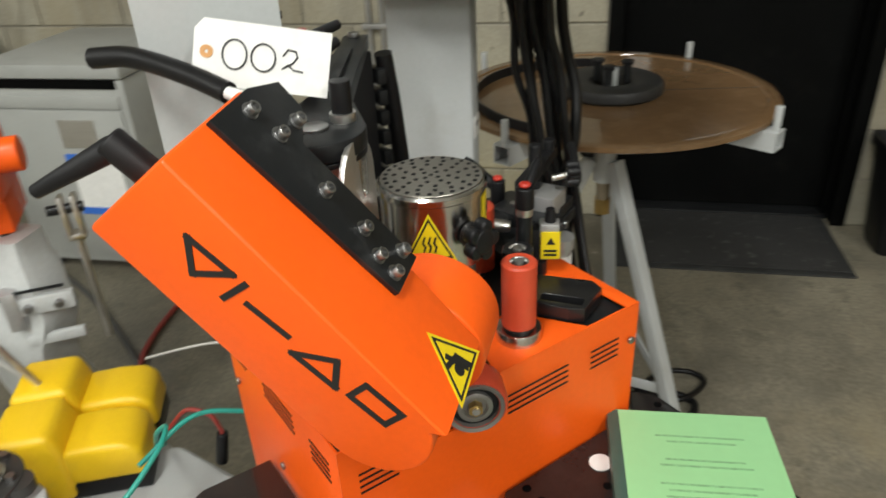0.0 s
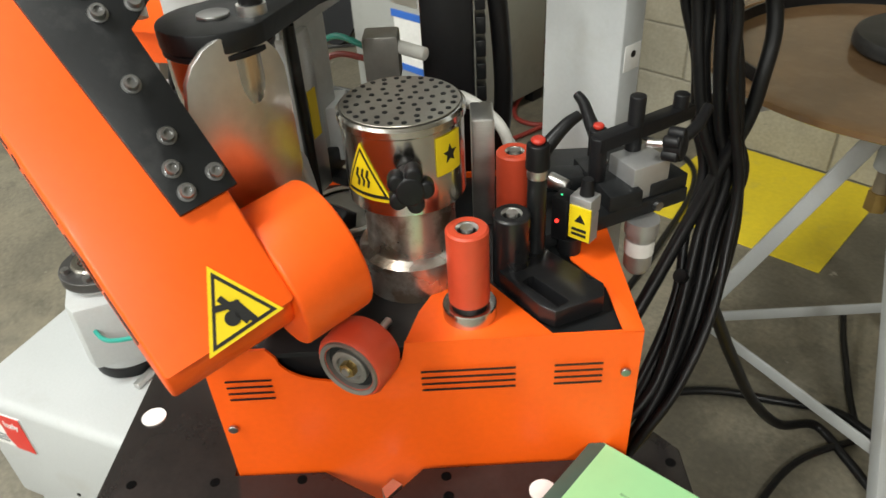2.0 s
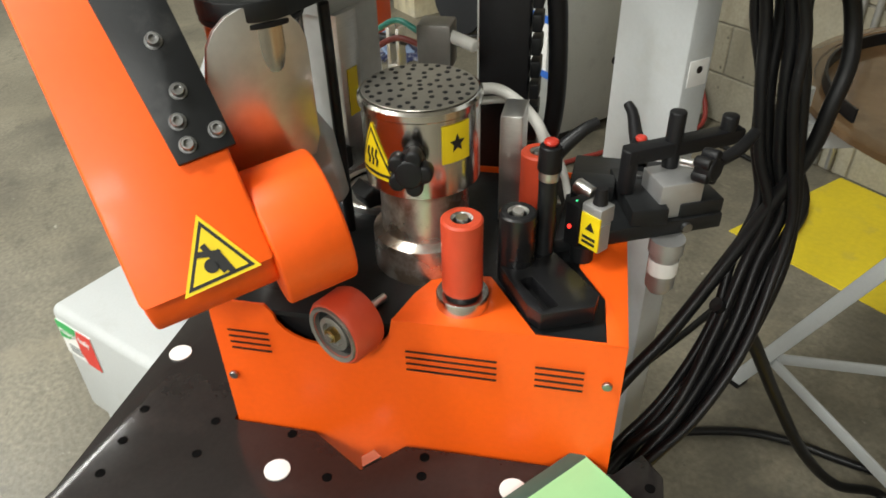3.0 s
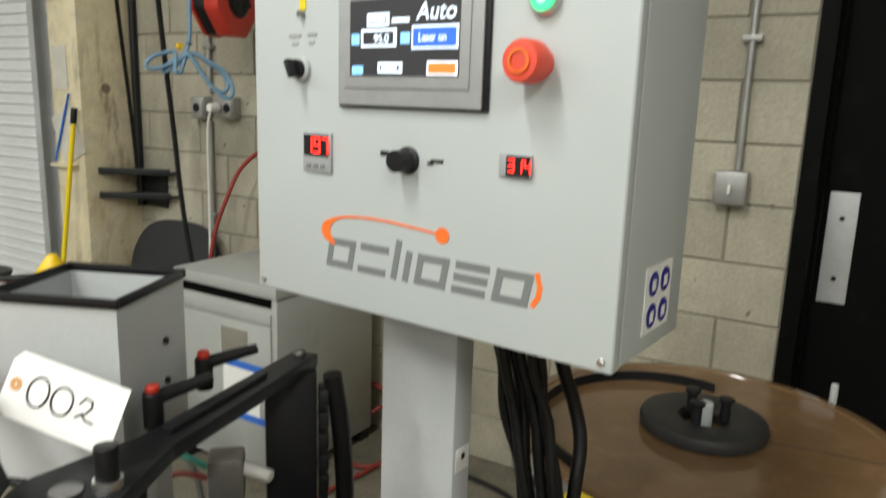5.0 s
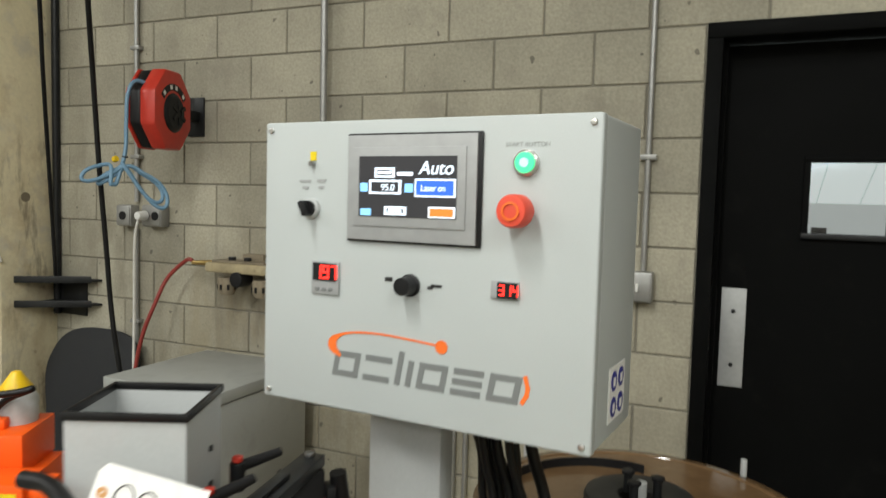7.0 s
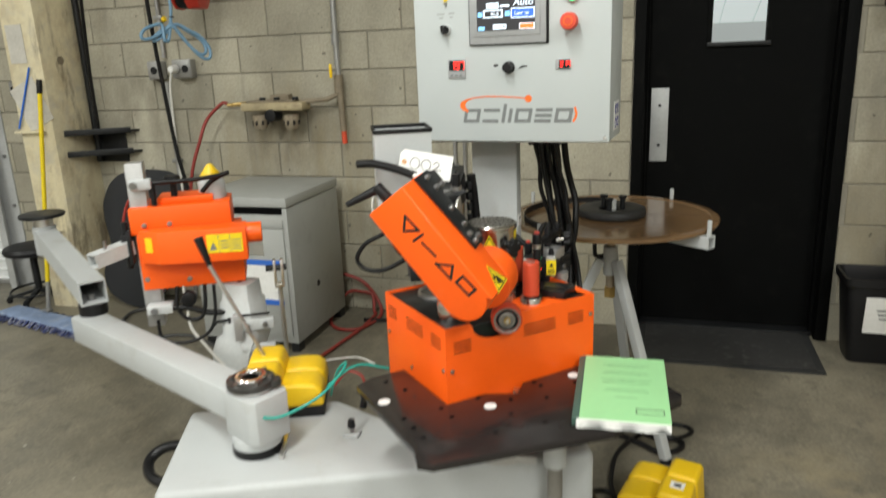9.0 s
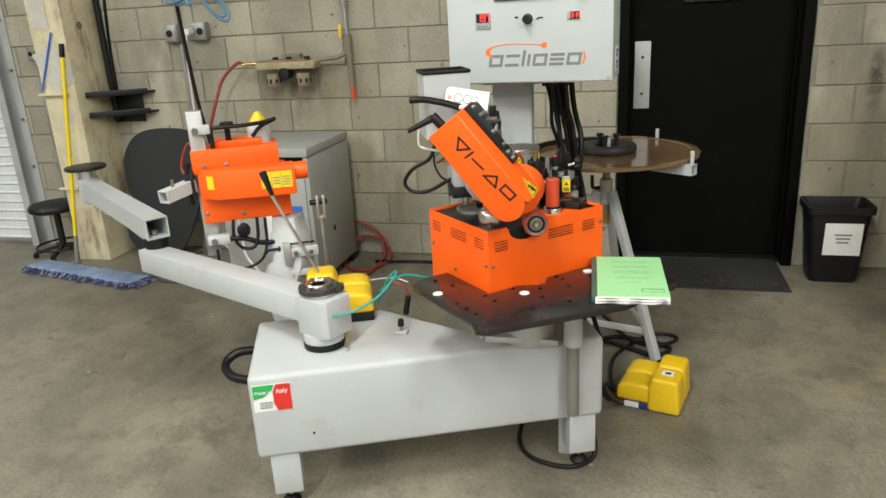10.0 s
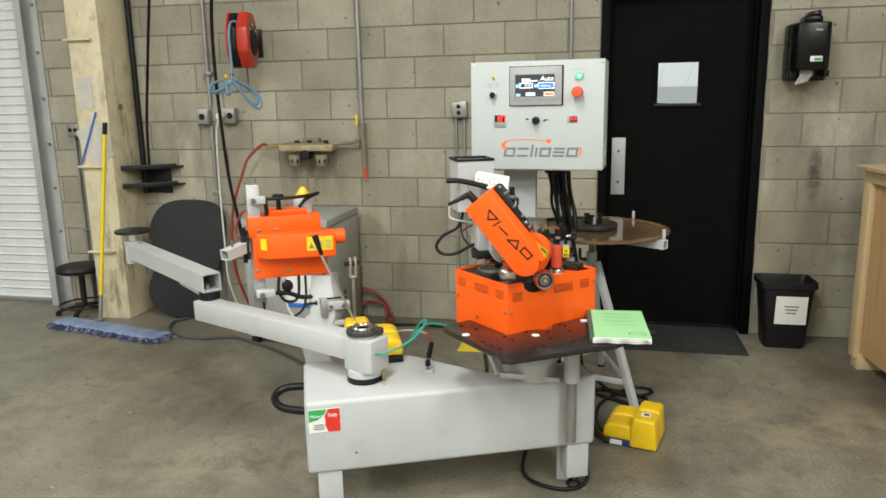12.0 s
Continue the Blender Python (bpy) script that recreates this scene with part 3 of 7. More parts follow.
# ---- roller shutter and its guide ----
shutter = thing("roller_shutter", "white ribbed steel roller shutter, closed", "shutter", kind="structure")
slat_me = part("slat", prism([(0.0, 0.0), (0.012, 0.012), (0.012, 0.058), (0.0, 0.07), (0.02, 0.07), (0.026, 0.035), (0.02, 0.0)], 0, 3.0), SHUTTER, shutter, m=Matrix.Identity(4))
slat_m = slat_me.data
bpy.data.objects.remove(slat_me)
for k in range(45):
    share("slat", slat_m, shutter, Matrix(((0, 0, 1, -5.55), (1, 0, 0, 0.02), (0, 1, 0, 0.03 + 0.07 * k), (0, 0, 0, 1))))
part("bottom_bar", box(-5.55, -2.55, -0.005, 0.05, 0.0, 0.03, 0.003), GALV, shutter)
guide = thing("shutter_guide", "galvanised steel guide rail of the roller shutter", "guide rail", kind="structure")
part("rail", merge(box(-2.56, -2.42, -0.012, -0.004, 0, 3.3), box(-2.56, -2.552, -0.075, -0.012, 0, 3.3), box(-2.556, -2.50, -0.083, -0.075, 0, 3.3)), mat("pale_galvanised_steel", (0.45, 0.46, 0.46), 0.5, 0.3, var=0.1, bump=0.1), guide)
for k in range(9):
    part("bolt", cyl((-2.45, -0.012, 0.25 + 0.34 * k), (-2.45, -0.024, 0.25 + 0.34 * k), 0.011, seg=8), BOLT, guide)

# ---- column ----
column = thing("column", "worn cream painted boxed steel column with brown scuffs", "column", kind="structure")
CX0, CX1, CY = -1.93, -1.68, -0.33
part("shaft", box(CX0, CX1, CY, -0.0, 0, CEIL - 0.002, 0.006), CREAM, column)
for z in (1.99, 1.12, 0.50):
    part("stiffener", box(CX0 - 0.02, CX1 - 0.06, CY - 0.03, CY, z, z + 0.014, 0.002), CREAM, column)
part("hole", cyl((CX1 - 0.001, -0.185, 1.538), (CX1 + 0.002, -0.185, 1.538), 0.026, seg=14), RUST, column, "rusty burnt hole")
for nm, z in (("corner_shelf", 1.095), ("corner_shelf", 0.965)):
    sh = thing(nm, "black thin metal corner shelf on the column", "shelf", group="corner shelves")
    part("plate", prism([(CX1 + 0.002, -0.26), (CX1 + 0.002, -0.006), (-1.33, -0.006), (-1.36, -0.05)], z, z + 0.012, 0.002), BLACKMETAL, sh)
    part("lip", bar((CX1 + 0.004, -0.26, z + 0.012), (-1.36, -0.05, z + 0.012), 0.006, 0.036), BLACKMETAL, sh)
# Black plate added to draw the shadow on the wall under the shelves.
sback = thing("shelf_shadow_plate", "added black plate that draws the shadow on the wall between the corner shelves", "back plate")
part("plate", box(CX1 + 0.006, -1.44, -0.014, -0.004, 0.90, 1.090, 0.002), BLACKMETAL, sback)
notice = thing("paper_sheet", "creased white paper sheet taped on the column", "paper")
FADED = mat("faded_paper", (0.52, 0.50, 0.45), 0.75, var=0.1, scale=14, bump=0.2, spot=(0.36, 0.33, 0.28), spot_amt=0.4)
part("sheet", moved(box(-0.10, 0.10, -0.002, 0, -0.135, 0.135), pose(-1.805, CY - 0.003, 1.29, 0, -24, 0)), FADED, notice)
notice2 = thing("paper_sheet", "faded pale sheet taped higher on the column", "paper")
part("sheet", box(-1.90, -1.78, CY - 0.004, CY - 0.001, 1.53, 1.75), FADED, notice2)
stick = thing("blue_marker_stick", "thin blue plastic stick hung on the column", "stick")
part("rod", cyl((-1.765, CY - 0.012, 1.505), (-1.925, CY - 0.012, 1.15), 0.006, seg=10), BLUETAPE, stick)

# ---- wall services ----
def conduit(name, pts, r, label, straps=()):
    t = thing(name, label, "conduit")
    part("pipe", tube(pts, r, 12, curved=False), GALV, t)
    for z in straps:
        part("strap", box(pts[0][0] - 0.03, pts[0][0] + 0.03, pts[0][1] - r - 0.003, -0.001, z, z + 0.02, 0.002), GALV, t)
    return t


conduit("electrical_conduit", [(-1.065, -0.02, CEIL - 0.002), (-1.065, -0.02, 1.53)], 0.013, "galvanised vertical conduit above the wall outlets", (2.3, 1.75))
conduit("electrical_conduit", [(-1.07, -0.02, 1.39), (-1.07, -0.02, 0.02)], 0.013, "galvanised vertical conduit below the wall outlets", (0.9, 0.4))
conduit("electrical_conduit", [(1.488, -0.018, CEIL - 0.002), (1.488, -0.018, 1.335)], 0.011, "thin galvanised conduit running to a grey box", (1.75,))
conduit("electrical_conduit", [(0.735, -0.018, 1.43), (0.735, -0.018, 0.02)], 0.011, "galvanised conduit dropping from an outlet box", (0.8,))
conduit("electrical_conduit", [(0.79, -0.018, 1.43), (0.79, -0.018, 0.02)], 0.011, "galvanised conduit dropping from an outlet box", (0.8,))
conduit("electrical_conduit", [(-2.17, -0.02, 1.33), (-2.17, -0.02, 0.02)], 0.012, "galvanised conduit dropping from a switch box", (0.6,))
conduit("electrical_conduit", [(-2.22, -0.02, 1.33), (-2.22, -0.02, 0.02)], 0.012, "galvanised conduit dropping from a switch box", (0.6,))
dpipe = thing("wall_pipe", "dark steel pipe in the corner beside the column", "pipe")
part("pipe", tube([(-1.652, -0.022, CEIL - 0.002), (-1.652, -0.022, 0.9)], 0.020, 12, curved=False), BLACKMETAL, dpipe)


def outlet_box(name, x, z, w, h, label, holes):
    t = thing(name, label, "outlet box")
    part("box", box(x - w / 2, x + w / 2, -0.06, -0.001, z - h / 2, z + h / 2, 0.008), GALV, t)
    part("cover", box(x - w / 2 + 0.006, x + w / 2 - 0.006, -0.066, -0.06, z - h / 2 + 0.006, z + h / 2 - 0.006, 0.003), GALV, t)
    for dx, dz, r in holes:
        part("socket", cyl((x + dx, -0.066, z + dz), (x + dx, -0.070, z + dz), r, seg=16), BLACK, t)
    return t


outlet_box("wall_outlet", -1.115, 1.458, 0.10, 0.11, "grey metal outlet box with a dark socket", [(0, 0, 0.022)])
outlet_box("wall_outlet", -0.925, 1.462, 0.13, 0.11, "grey metal double outlet box", [(-0.03, 0, 0.022), (0.03, 0, 0.022)])
outlet_box("wall_outlet", 0.762, 1.48, 0.11, 0.11, "grey metal outlet box beside the control panel", [(0, 0.02, 0.014), (0, -0.02, 0.014)])
jb = outlet_box("switch_box", 1.475, 1.275, 0.105, 0.115, "rounded grey cast switch box with toggle", [])
part("toggle", box(1.47, 1.48, -0.08, -0.066, 1.26, 1.29, 0.002), PAPER, jb)
outlet_box("switch_box", -2.195, 1.375, 0.11, 0.10, "grey metal switch box between shutter and column", [(-0.02, 0, 0.015), (0.025, 0, 0.015)])

plug = thing("extension_lead", "white power cord plugged into the wall outlet", "power cord")
part("plug", cyl((-0.955, -0.07, 1.462), (-0.955, -0.125, 1.462), 0.026, 0.02, 16, 0.004), PAPER, plug)
part("cord", tube([(-0.96, -0.11, 1.45), (-0.985, -0.11, 1.33), (-1.0, -0.10, 1.0), (-0.985, -0.12, 0.6), (-0.96, -0.14, 0.25), (-0.86, -0.12, 0.012), (-0.7, -0.06, 0.012), (-0.4, -0.05, 0.012)], 0.007), WHITECORD, plug)
drop = thing("hanging_cable", "black cable hanging down along the wall", "cable")
part("cable", tube([(0.10, -1.45, 4.59), (-0.28, -1.05, 3.3), (-0.577, -0.724, 2.347), (-0.665, -0.625, 2.046), (-0.70, -0.569, 1.705), (-0.705, -0.532, 1.372), (-0.69, -0.515, 1.05), (-0.65, -0.50, 0.75), (-0.62, -0.46, 0.35), (-0.63, -0.36, 0.014), (-0.62, -0.10, 0.014)], 0.011), RUBBER, drop)
drop = thing("hanging_cable", "black cable hanging down to the corner shelf", "cable")
part("cable", tube([(-0.32, -1.25, 4.59), (-0.76, -0.85, 3.4), (-1.104, -0.532, 2.458), (-1.21, -0.437, 2.16), (-1.333, -0.323, 1.833), (-1.477, -0.187, 1.44), (-1.54, -0.12, 1.12)], 0.010), RUBBER, drop)

# red hose reel, turned out on its bracket
reel = thing("hose_reel", "red plastic air hose reel on a black wall bracket", "hose reel", pose(-0.643, -0.290, 1.952, 0, 0, 103) @ Matrix.Diagonal((1.08, 0.70, 1.16, 1)))
oct_out = [(0.15 * math.cos(math.pi / 8 + k * math.pi / 4), 0.165 * math.sin(math.pi / 8 + k * math.pi / 4)) for k in range(8)]
def reel_shell(y0, y1, s):
    return moved(prism([(x * s, z * s) for x, z in oct_out], y0, y1, 0.012), Matrix(((1, 0, 0, 0), (0, 0, 1, 0), (0, 1, 0, 0), (0, 0, 0, 1))))
part("shell", reel_shell(-0.105, 0.0, 1.0), REDPLASTIC, reel)
part("shell", reel_shell(0.075, 0.10, 1.0), REDPLASTIC, reel)
part("drum", reel_shell(0.0, 0.075, 0.97), BLACK, reel)
part("hub", cyl((0.0, -0.105, -0.01), (0.0, -0.125, -0.01), 0.078, 0.062, 28, 0.004), BLACK, reel, "black ribbed hub")
for k in range(6):
    part("rib", moved(box(-0.008, 0.008, -0.131, -0.122, 0.015, 0.05), pose(0.02, 0, -0.01, 0, 60 * k, 0)), BLACK, reel)
decal = [(r * math.cos(math.radians(a)), r * math.sin(math.radians(a)) - 0.01) for r, aa in ((0.112, range(35, 150, 8)), (0.086, range(147, 30, -8))) for a in aa]
part("decal", moved(prism(decal, -0.1072, -0.1045), Matrix(((1, 0, 0, 0), (0, 0, 1, 0), (0, 1, 0, 0), (0, 0, 0, 1)))), BLACK, reel, "black worn arc decal")
for a in (45, 78, 100, 135):
    part("decal_patch", moved(box(-0.008, 0.008, -0.1082, -0.1070, 0.091, 0.107), pose(0, 0, -0.01, 0, a - 90, 0)), PAPER, reel, "worn white decal patch")
rb = thing("reel_bracket", "black steel bracket of the hose reel", "bracket")
part("back", box(-0.735, -0.635, -0.012, -0.001, 1.86, 2.05, 0.003), BLACKMETAL, rb)
part("arm", bar((-0.685, -0.012, 1.955), (-0.682, -0.17, 1.955), 0.05, 0.05), BLACKMETAL, rb)
hose = thing("air_hose", "pale blue air hose looped below the reel", "air hose")
knot = Vector((-0.605, -0.515, 1.685))
def petal(du, dz, wide, out, turn):
    """One slack loop of the hose, leaving the knot and coming back to it."""
    pts = []
    for k in range(1, 8):
        f = k / 8
        reach, across = math.sin(math.pi * f), math.sin(2 * math.pi * f) * wide * turn
        pts.append(knot + Vector((du[0] * reach, du[1] * reach + out * math.sin(2 * math.pi * f), dz * reach + across)))
    return pts
run = [Vector(p) for p in ((-0.600, -0.37, 2.045), (-0.625, -0.44, 2.06), (-0.634, -0.475, 2.0), (-0.628, -0.49, 1.87), (-0.618, -0.505, 1.75))]
run += petal((-0.02, -0.06), -0.07, 0.014, 0.01, -1)[1:4] + petal((-0.095, -0.14), -0.045, 0.030, 0.01, 1) + [knot + Vector((0.004, 0.012, 0.005))]
run += petal((0.125, 0.11), -0.150, 0.048, 0.012, 1) + [knot + Vector((-0.004, 0.0, 0.0))]
run += petal((-0.075, -0.075), -0.065, 0.020, 0.012, 1) + [knot + Vector((0.0, 0.018, 0.004))]
run += petal((0.105, 0.10), -0.135, 0.034, 0.02, 1) + [knot + Vector((-0.012, -0.01, 0.02))]
part("hose", tube(run, 0.0085, 10, 6), BLUEHOSE, hose)
part("fitting", cyl(knot + Vector((-0.03, -0.02, 0.035)), knot + Vector((-0.045, -0.02, 0.03)), 0.013, seg=12), YELLOW, hose, "small yellow hose end")
part("tie", cyl(knot + Vector((-0.012, 0.008, 0.04)), knot + Vector((-0.011, 0.008, 0.047)), 0.013, seg=12), BLACK, hose, "black cable tie")

# air line, valve and regulator
air = thing("air_pipe", "vertical steel air pipe with yellow valve and red tip", "pipe")
part("pipe", cyl((0.072, -0.055, CEIL - 0.002), (0.085, -0.055, 1.36), 0.016, seg=14), GALV, air)
part("coupling", cyl((0.081, -0.055, 1.56), (0.082, -0.055, 1.62), 0.023, seg=14), GALV, air)
part("drip_leg", cyl((0.088, -0.055, 1.36), (0.094, -0.055, 1.09), 0.019, seg=14), RUST, air)
part("tip", cyl((0.094, -0.055, 1.09), (0.096, -0.055, 1.02), 0.015, seg=12), REDROLL, air, "red dipped pipe end")
part("valve_body", cyl((0.084, -0.055, 1.30), (0.084, -0.055, 1.40), 0.027, seg=14), RUST, air)
part("valve_handle", box(0.055, 0.072, -0.110, -0.098, 1.385, 1.46, 0.004), YELLOW, air, "yellow valve lever")
DUSTCREAM = mat("dusty_cream_coating", (0.36, 0.30, 0.18), 0.7, var=0.25, bump=0.4, spot=(0.17, 0.13, 0.07), spot_amt=0.6, scale=14)
reg = thing("air_regulator", "dusty air filter regulator unit on the wall", "regulator")
part("manifold", box(-0.495, -0.10, -0.16, -0.05, 1.215, 1.262, 0.012), DUSTCREAM, reg, "dusty cream coated manifold")
part("top_plate", box(-0.46, -0.16, -0.15, -0.04, 1.262, 1.272, 0.003), RUST, reg)
for x in (-0.38, -0.29, -0.17):
    part("adjuster", cyl((x, -0.1, 1.27), (x, -0.1, 1.288), 0.018, seg=16, bevel=0.002), BLACKMETAL, reg)
for x in (-0.40, -0.20):
    part("bowl", lathe([(0.0, -0.07), (0.03, -0.07), (0.042, -0.05), (0.045, 0.0), (0.04, 0.01), (0, 0.01)], 20), RUST, reg, m=pose(x, -0.11, 1.18))
    for k in range(8):
        part("slot", moved(box(-0.006, 0.006, -0.0465, -0.044, -0.045, -0.02), pose(x, -0.11, 1.18, 0, 0, k * 45)), BLACK, reg)
part("gauge", cyl((-0.30, -0.09, 1.19), (-0.30, -0.175, 1.19), 0.035, seg=20, bevel=0.004), BLACK, reg)
part("link_pipe", tube([(-0.14, -0.10, 1.26), (0.02, -0.08, 1.27), (0.085, -0.055, 1.30)], 0.014, curved=False), RUST, reg)
part("outlet_fitting", cyl((-0.47, -0.11, 1.255), (-0.60, -0.12, 1.25), 0.014, 0.01, 12), BRASS, reg)
part("bracket", box(-0.36, -0.24, -0.05, -0.001, 1.20, 1.30), RUST, reg)
rh = thing("air_hose", "dark red rubber air hose drooping from the regulator", "air hose")
part("hose", tube([(-0.60, -0.12, 1.258), (-0.64, -0.12, 1.258), (-0.737, -0.14, 1.17), (-0.775, -0.18, 1.052), (-0.83, -0.22, 0.86), (-0.86, -0.24, 0.60), (-0.84, -0.22, 0.30), (-0.74, -0.16, 0.012), (-0.60, -0.06, 0.012), (-0.3, -0.05, 0.012)], 0.010), REDHOSE, rh)
rh = thing("air_hose", "red rubber air hose coiled on the floor by the wall", "air hose")
pts = [(-0.06, -0.05, 0.22), (0.02, -0.05, 0.233), (0.15, -0.05, 0.186), (0.24, -0.06, 0.075), (0.275, -0.138, 0.012), (0.23, -0.34, 0.012), (0.10, -0.36, 0.012), (0.0, -0.22, 0.02), (0.036, -0.05, 0.115), (0.13, -0.045, 0.125), (0.20, -0.05, 0.108), (0.22, -0.09, 0.03), (0.235, -0.12, 0.012), (0.238, -0.342, 0.012), (0.204, -0.6, 0.012), (0.182, -0.842, 0.012), (0.22, -1.2, 0.012), (0.42, -1.55, 0.012), (0.68, -1.85, 0.10), (0.80, -1.97, 0.28)]
part("hose", tube(pts, 0.010), REDHOSE, rh)
fc2 = thing("floor_cable", "black cable lying along the wall on the floor", "cable")
part("cable", tube([(0.2, -0.2, 0.012), (0.6, -0.18, 0.012), (0.9, -0.3, 0.012), (1.05, -0.8, 0.012), (1.15, -1.5, 0.012), (1.2, -1.9, 0.2)], 0.010), RUBBER, fc2)

# paper towel dispenser
tw = thing("paper_towel_dispenser", "black smoked plastic paper towel dispenser on the wall", "towel dispenser")
SMOKED = mat("smoked_black_plastic", (0.004, 0.0045, 0.0045), 0.24, var=0.2, bump=0.02, spec=0.22)
part("back_shell", prism([(2.748, -0.001), (2.975, -0.001), (2.972, -0.12), (2.752, -0.12)], 1.615, 1.945, 0.02, 3), SMOKED, tw)
part("cover", prism([(2.752, -0.124), (2.972, -0.124), (2.958, -0.205), (2.94, -0.222), (2.79, -0.222), (2.772, -0.205)], 1.675, 1.942, 0.014, 3), SMOKED, tw, "glossy smoked cover")
part("cheek", prism([(2.752, -0.124), (2.79, -0.124), (2.785, -0.165), (2.757, -0.165)], 1.615, 1.675, 0.006), SMOKED, tw)
part("cheek", prism([(2.935, -0.124), (2.972, -0.124), (2.967, -0.19), (2.94, -0.19)], 1.635, 1.675, 0.006), SMOKED, tw)
part("lock_hump", merge(box(2.825, 2.925, -0.15, -0.02, 1.94, 1.985, 0.016, 3), moved(box(-0.035, 0.035, -0.05, 0.05, 0, 0.03, 0.012, 3), pose(2.885, -0.085, 1.98, 0, -8, 0))), SMOKED, tw)
part("name_plate", box(2.868, 2.905, -0.2235, -0.2225, 1.893, 1.901), mat("silver_print", (0.4, 0.42, 0.42), 0.4), tw, "small silver mark")
lb = part("label", box(2.850, 2.915, -0.2240, -0.2225, 1.722, 1.752), PAPER, tw, "small green and white label")
part("label_field", box(2.872, 2.912, -0.2250, -0.2242, 1.726, 1.742), mat("green_print", (0.03, 0.30, 0.12), 0.5), lb)
twl = bmesh.new()
rows_t = [[twl.verts.new((2.815 + 0.075 * i / 6 - 0.02 * f + 0.008 * math.sin(5 * f), -0.155 - 0.012 * math.sin(i * 1.9) - 0.02 * f, 1.675 - 0.062 * f - 0.02 * (1 - i / 6) * f)) for i in range(7)] for f in (0, 0.4, 0.75, 1.0)]
for ra, rb2 in zip(rows_t, rows_t[1:]):
    for i in range(6):
        twl.faces.new((ra[i], ra[i + 1], rb2[i + 1], rb2[i]))
bmesh.ops.solidify(twl, geom=twl.faces[:], thickness=0.0015)
part("towel", twl, PAPER, tw, "crumpled white paper towel tongue")
# waste bin
bin_t = thing("waste_bin", "black plastic waste bin with a paper notice", "bin", pose(2.828, -0.165, 0, 0, 0, 0) @ Matrix.Diagonal((0.92, 1, 1.06, 1)))
def bin_body():
    bm = bmesh.new()
    rings = []
    def ring(hx, hy, z, r=0.035, n=5):
        out = []
        for sx, sy, a0 in ((1, 1, 0), (-1, 1, 90), (-1, -1, 180), (1, -1, 270)):
            for k in range(n + 1):
                a = radians(a0 + 90 * k / n)
                out.append(bm.verts.new((sx * (hx - r) + r * math.cos(a), sy * (hy - r) + r * math.sin(a), z)))
        return out
    for hx, hy, z in ((0.0355, 0.0355, 0.0), (0.125, 0.085, 0.0), (0.132, 0.092, 0.03), (0.162, 0.115, 0.36), (0.178, 0.13, 0.365), (0.178, 0.13, 0.40), (0.168, 0.12, 0.40), (0.155, 0.108, 0.36), (0.122, 0.082, 0.02), (0.0355, 0.0355, 0.02)):
        rings.append(ring(hx, hy, z))
    for a, b in zip(rings, rings[1:]):
        for k in range(len(a)):
            bm.faces.new((a[k], a[(k + 1) % len(a)], b[(k + 1) % len(b)], b[k]))
    bmesh.ops.recalc_face_normals(bm, faces=bm.faces)
    return smooth(bm, 40)
part("bucket", bin_body(), BLACK, bin_t)
part("notice", moved(box(-0.098, 0.098, -0.0015, 0, -0.085, 0.085), pose(0.02, -0.110, 0.235, 5.2, 0, 0)), PAPER, bin_t, "white printed notice")
part("text_bars", merge(*[moved(box(-w, w, -0.003, -0.0016, z, z + 0.008), pose(0.02, -0.110, 0.235, 5.2, 0, 0)) for w, z in ((0.045, 0.02), (0.038, 0.0), (0.032, -0.02))]), GREYINK, bin_t)

# ---- things along the wall ----
cab = thing("transformer_cabinet", "grey sheet metal transformer cabinet with louvre slot and taped paper", "cabinet")
KX0, KX1, KY0, KY1, KZ = -0.53, 0.045, -0.70, -0.10, 0.83
part("body", box(KX0 + 0.004, KX1 - 0.004, KY0 + 0.006, KY1, 0.05, KZ - 0.052, 0.004), CABGREY, cab)
part("lid", box(KX0, KX1, KY0 - 0.002, KY1 + 0.002, KZ - 0.048, KZ, 0.004), CABGREY, cab)
part("vent_slot", box(KX0 + 0.05, KX1 - 0.03, KY0 + 0.003, KY0 + 0.01, KZ - 0.085, KZ - 0.052), BOREBLACK, cab, "dark louvre slot")
part("front_panel", box(KX0 + 0.03, KX1 - 0.03, KY0 - 0.004, KY0 + 0.006, 0.09, KZ - 0.16, 0.003), CABGREY, cab)
part("front_panel", box(KX0 + 0.03, KX1 - 0.03, KY0 - 0.002, KY0 + 0.006, KZ - 0.155, KZ - 0.11, 0.002), CABGREY, cab)
for x0, x1 in ((KX0, KX0 + 0.06), (KX1 - 0.06, KX1)):
    for y0, y1 in ((KY0 + 0.01, KY0 + 0.07), (KY1 - 0.07, KY1 - 0.01)):
        part("foot", box(x0 + 0.008, x1 - 0.008, y0, y1, 0, 0.05), BLACKMETAL, cab)
part("knockout", cyl((KX1 - 0.006, -0.42, 0.30), (KX1 - 0.003, -0.42, 0.30), 0.018, seg=18), BLACK, cab)
part("rating_plate", box(-0.25, -0.105, KY0 - 0.0065, KY0 - 0.004, 0.53, 0.635), STEEL, cab, "metal rating plate")
part("paper", box(-0.245, -0.045, KY0 - 0.0065, KY0 - 0.0042, 0.275, 0.50), PAPER, cab, "white paper notice")
for z in (0.478, 0.265):
    part("tape", box(-0.258, -0.015, KY0 - 0.0085, KY0 - 0.0045, z, z + 0.028), BLUETAPE, cab, "blue masking tape")

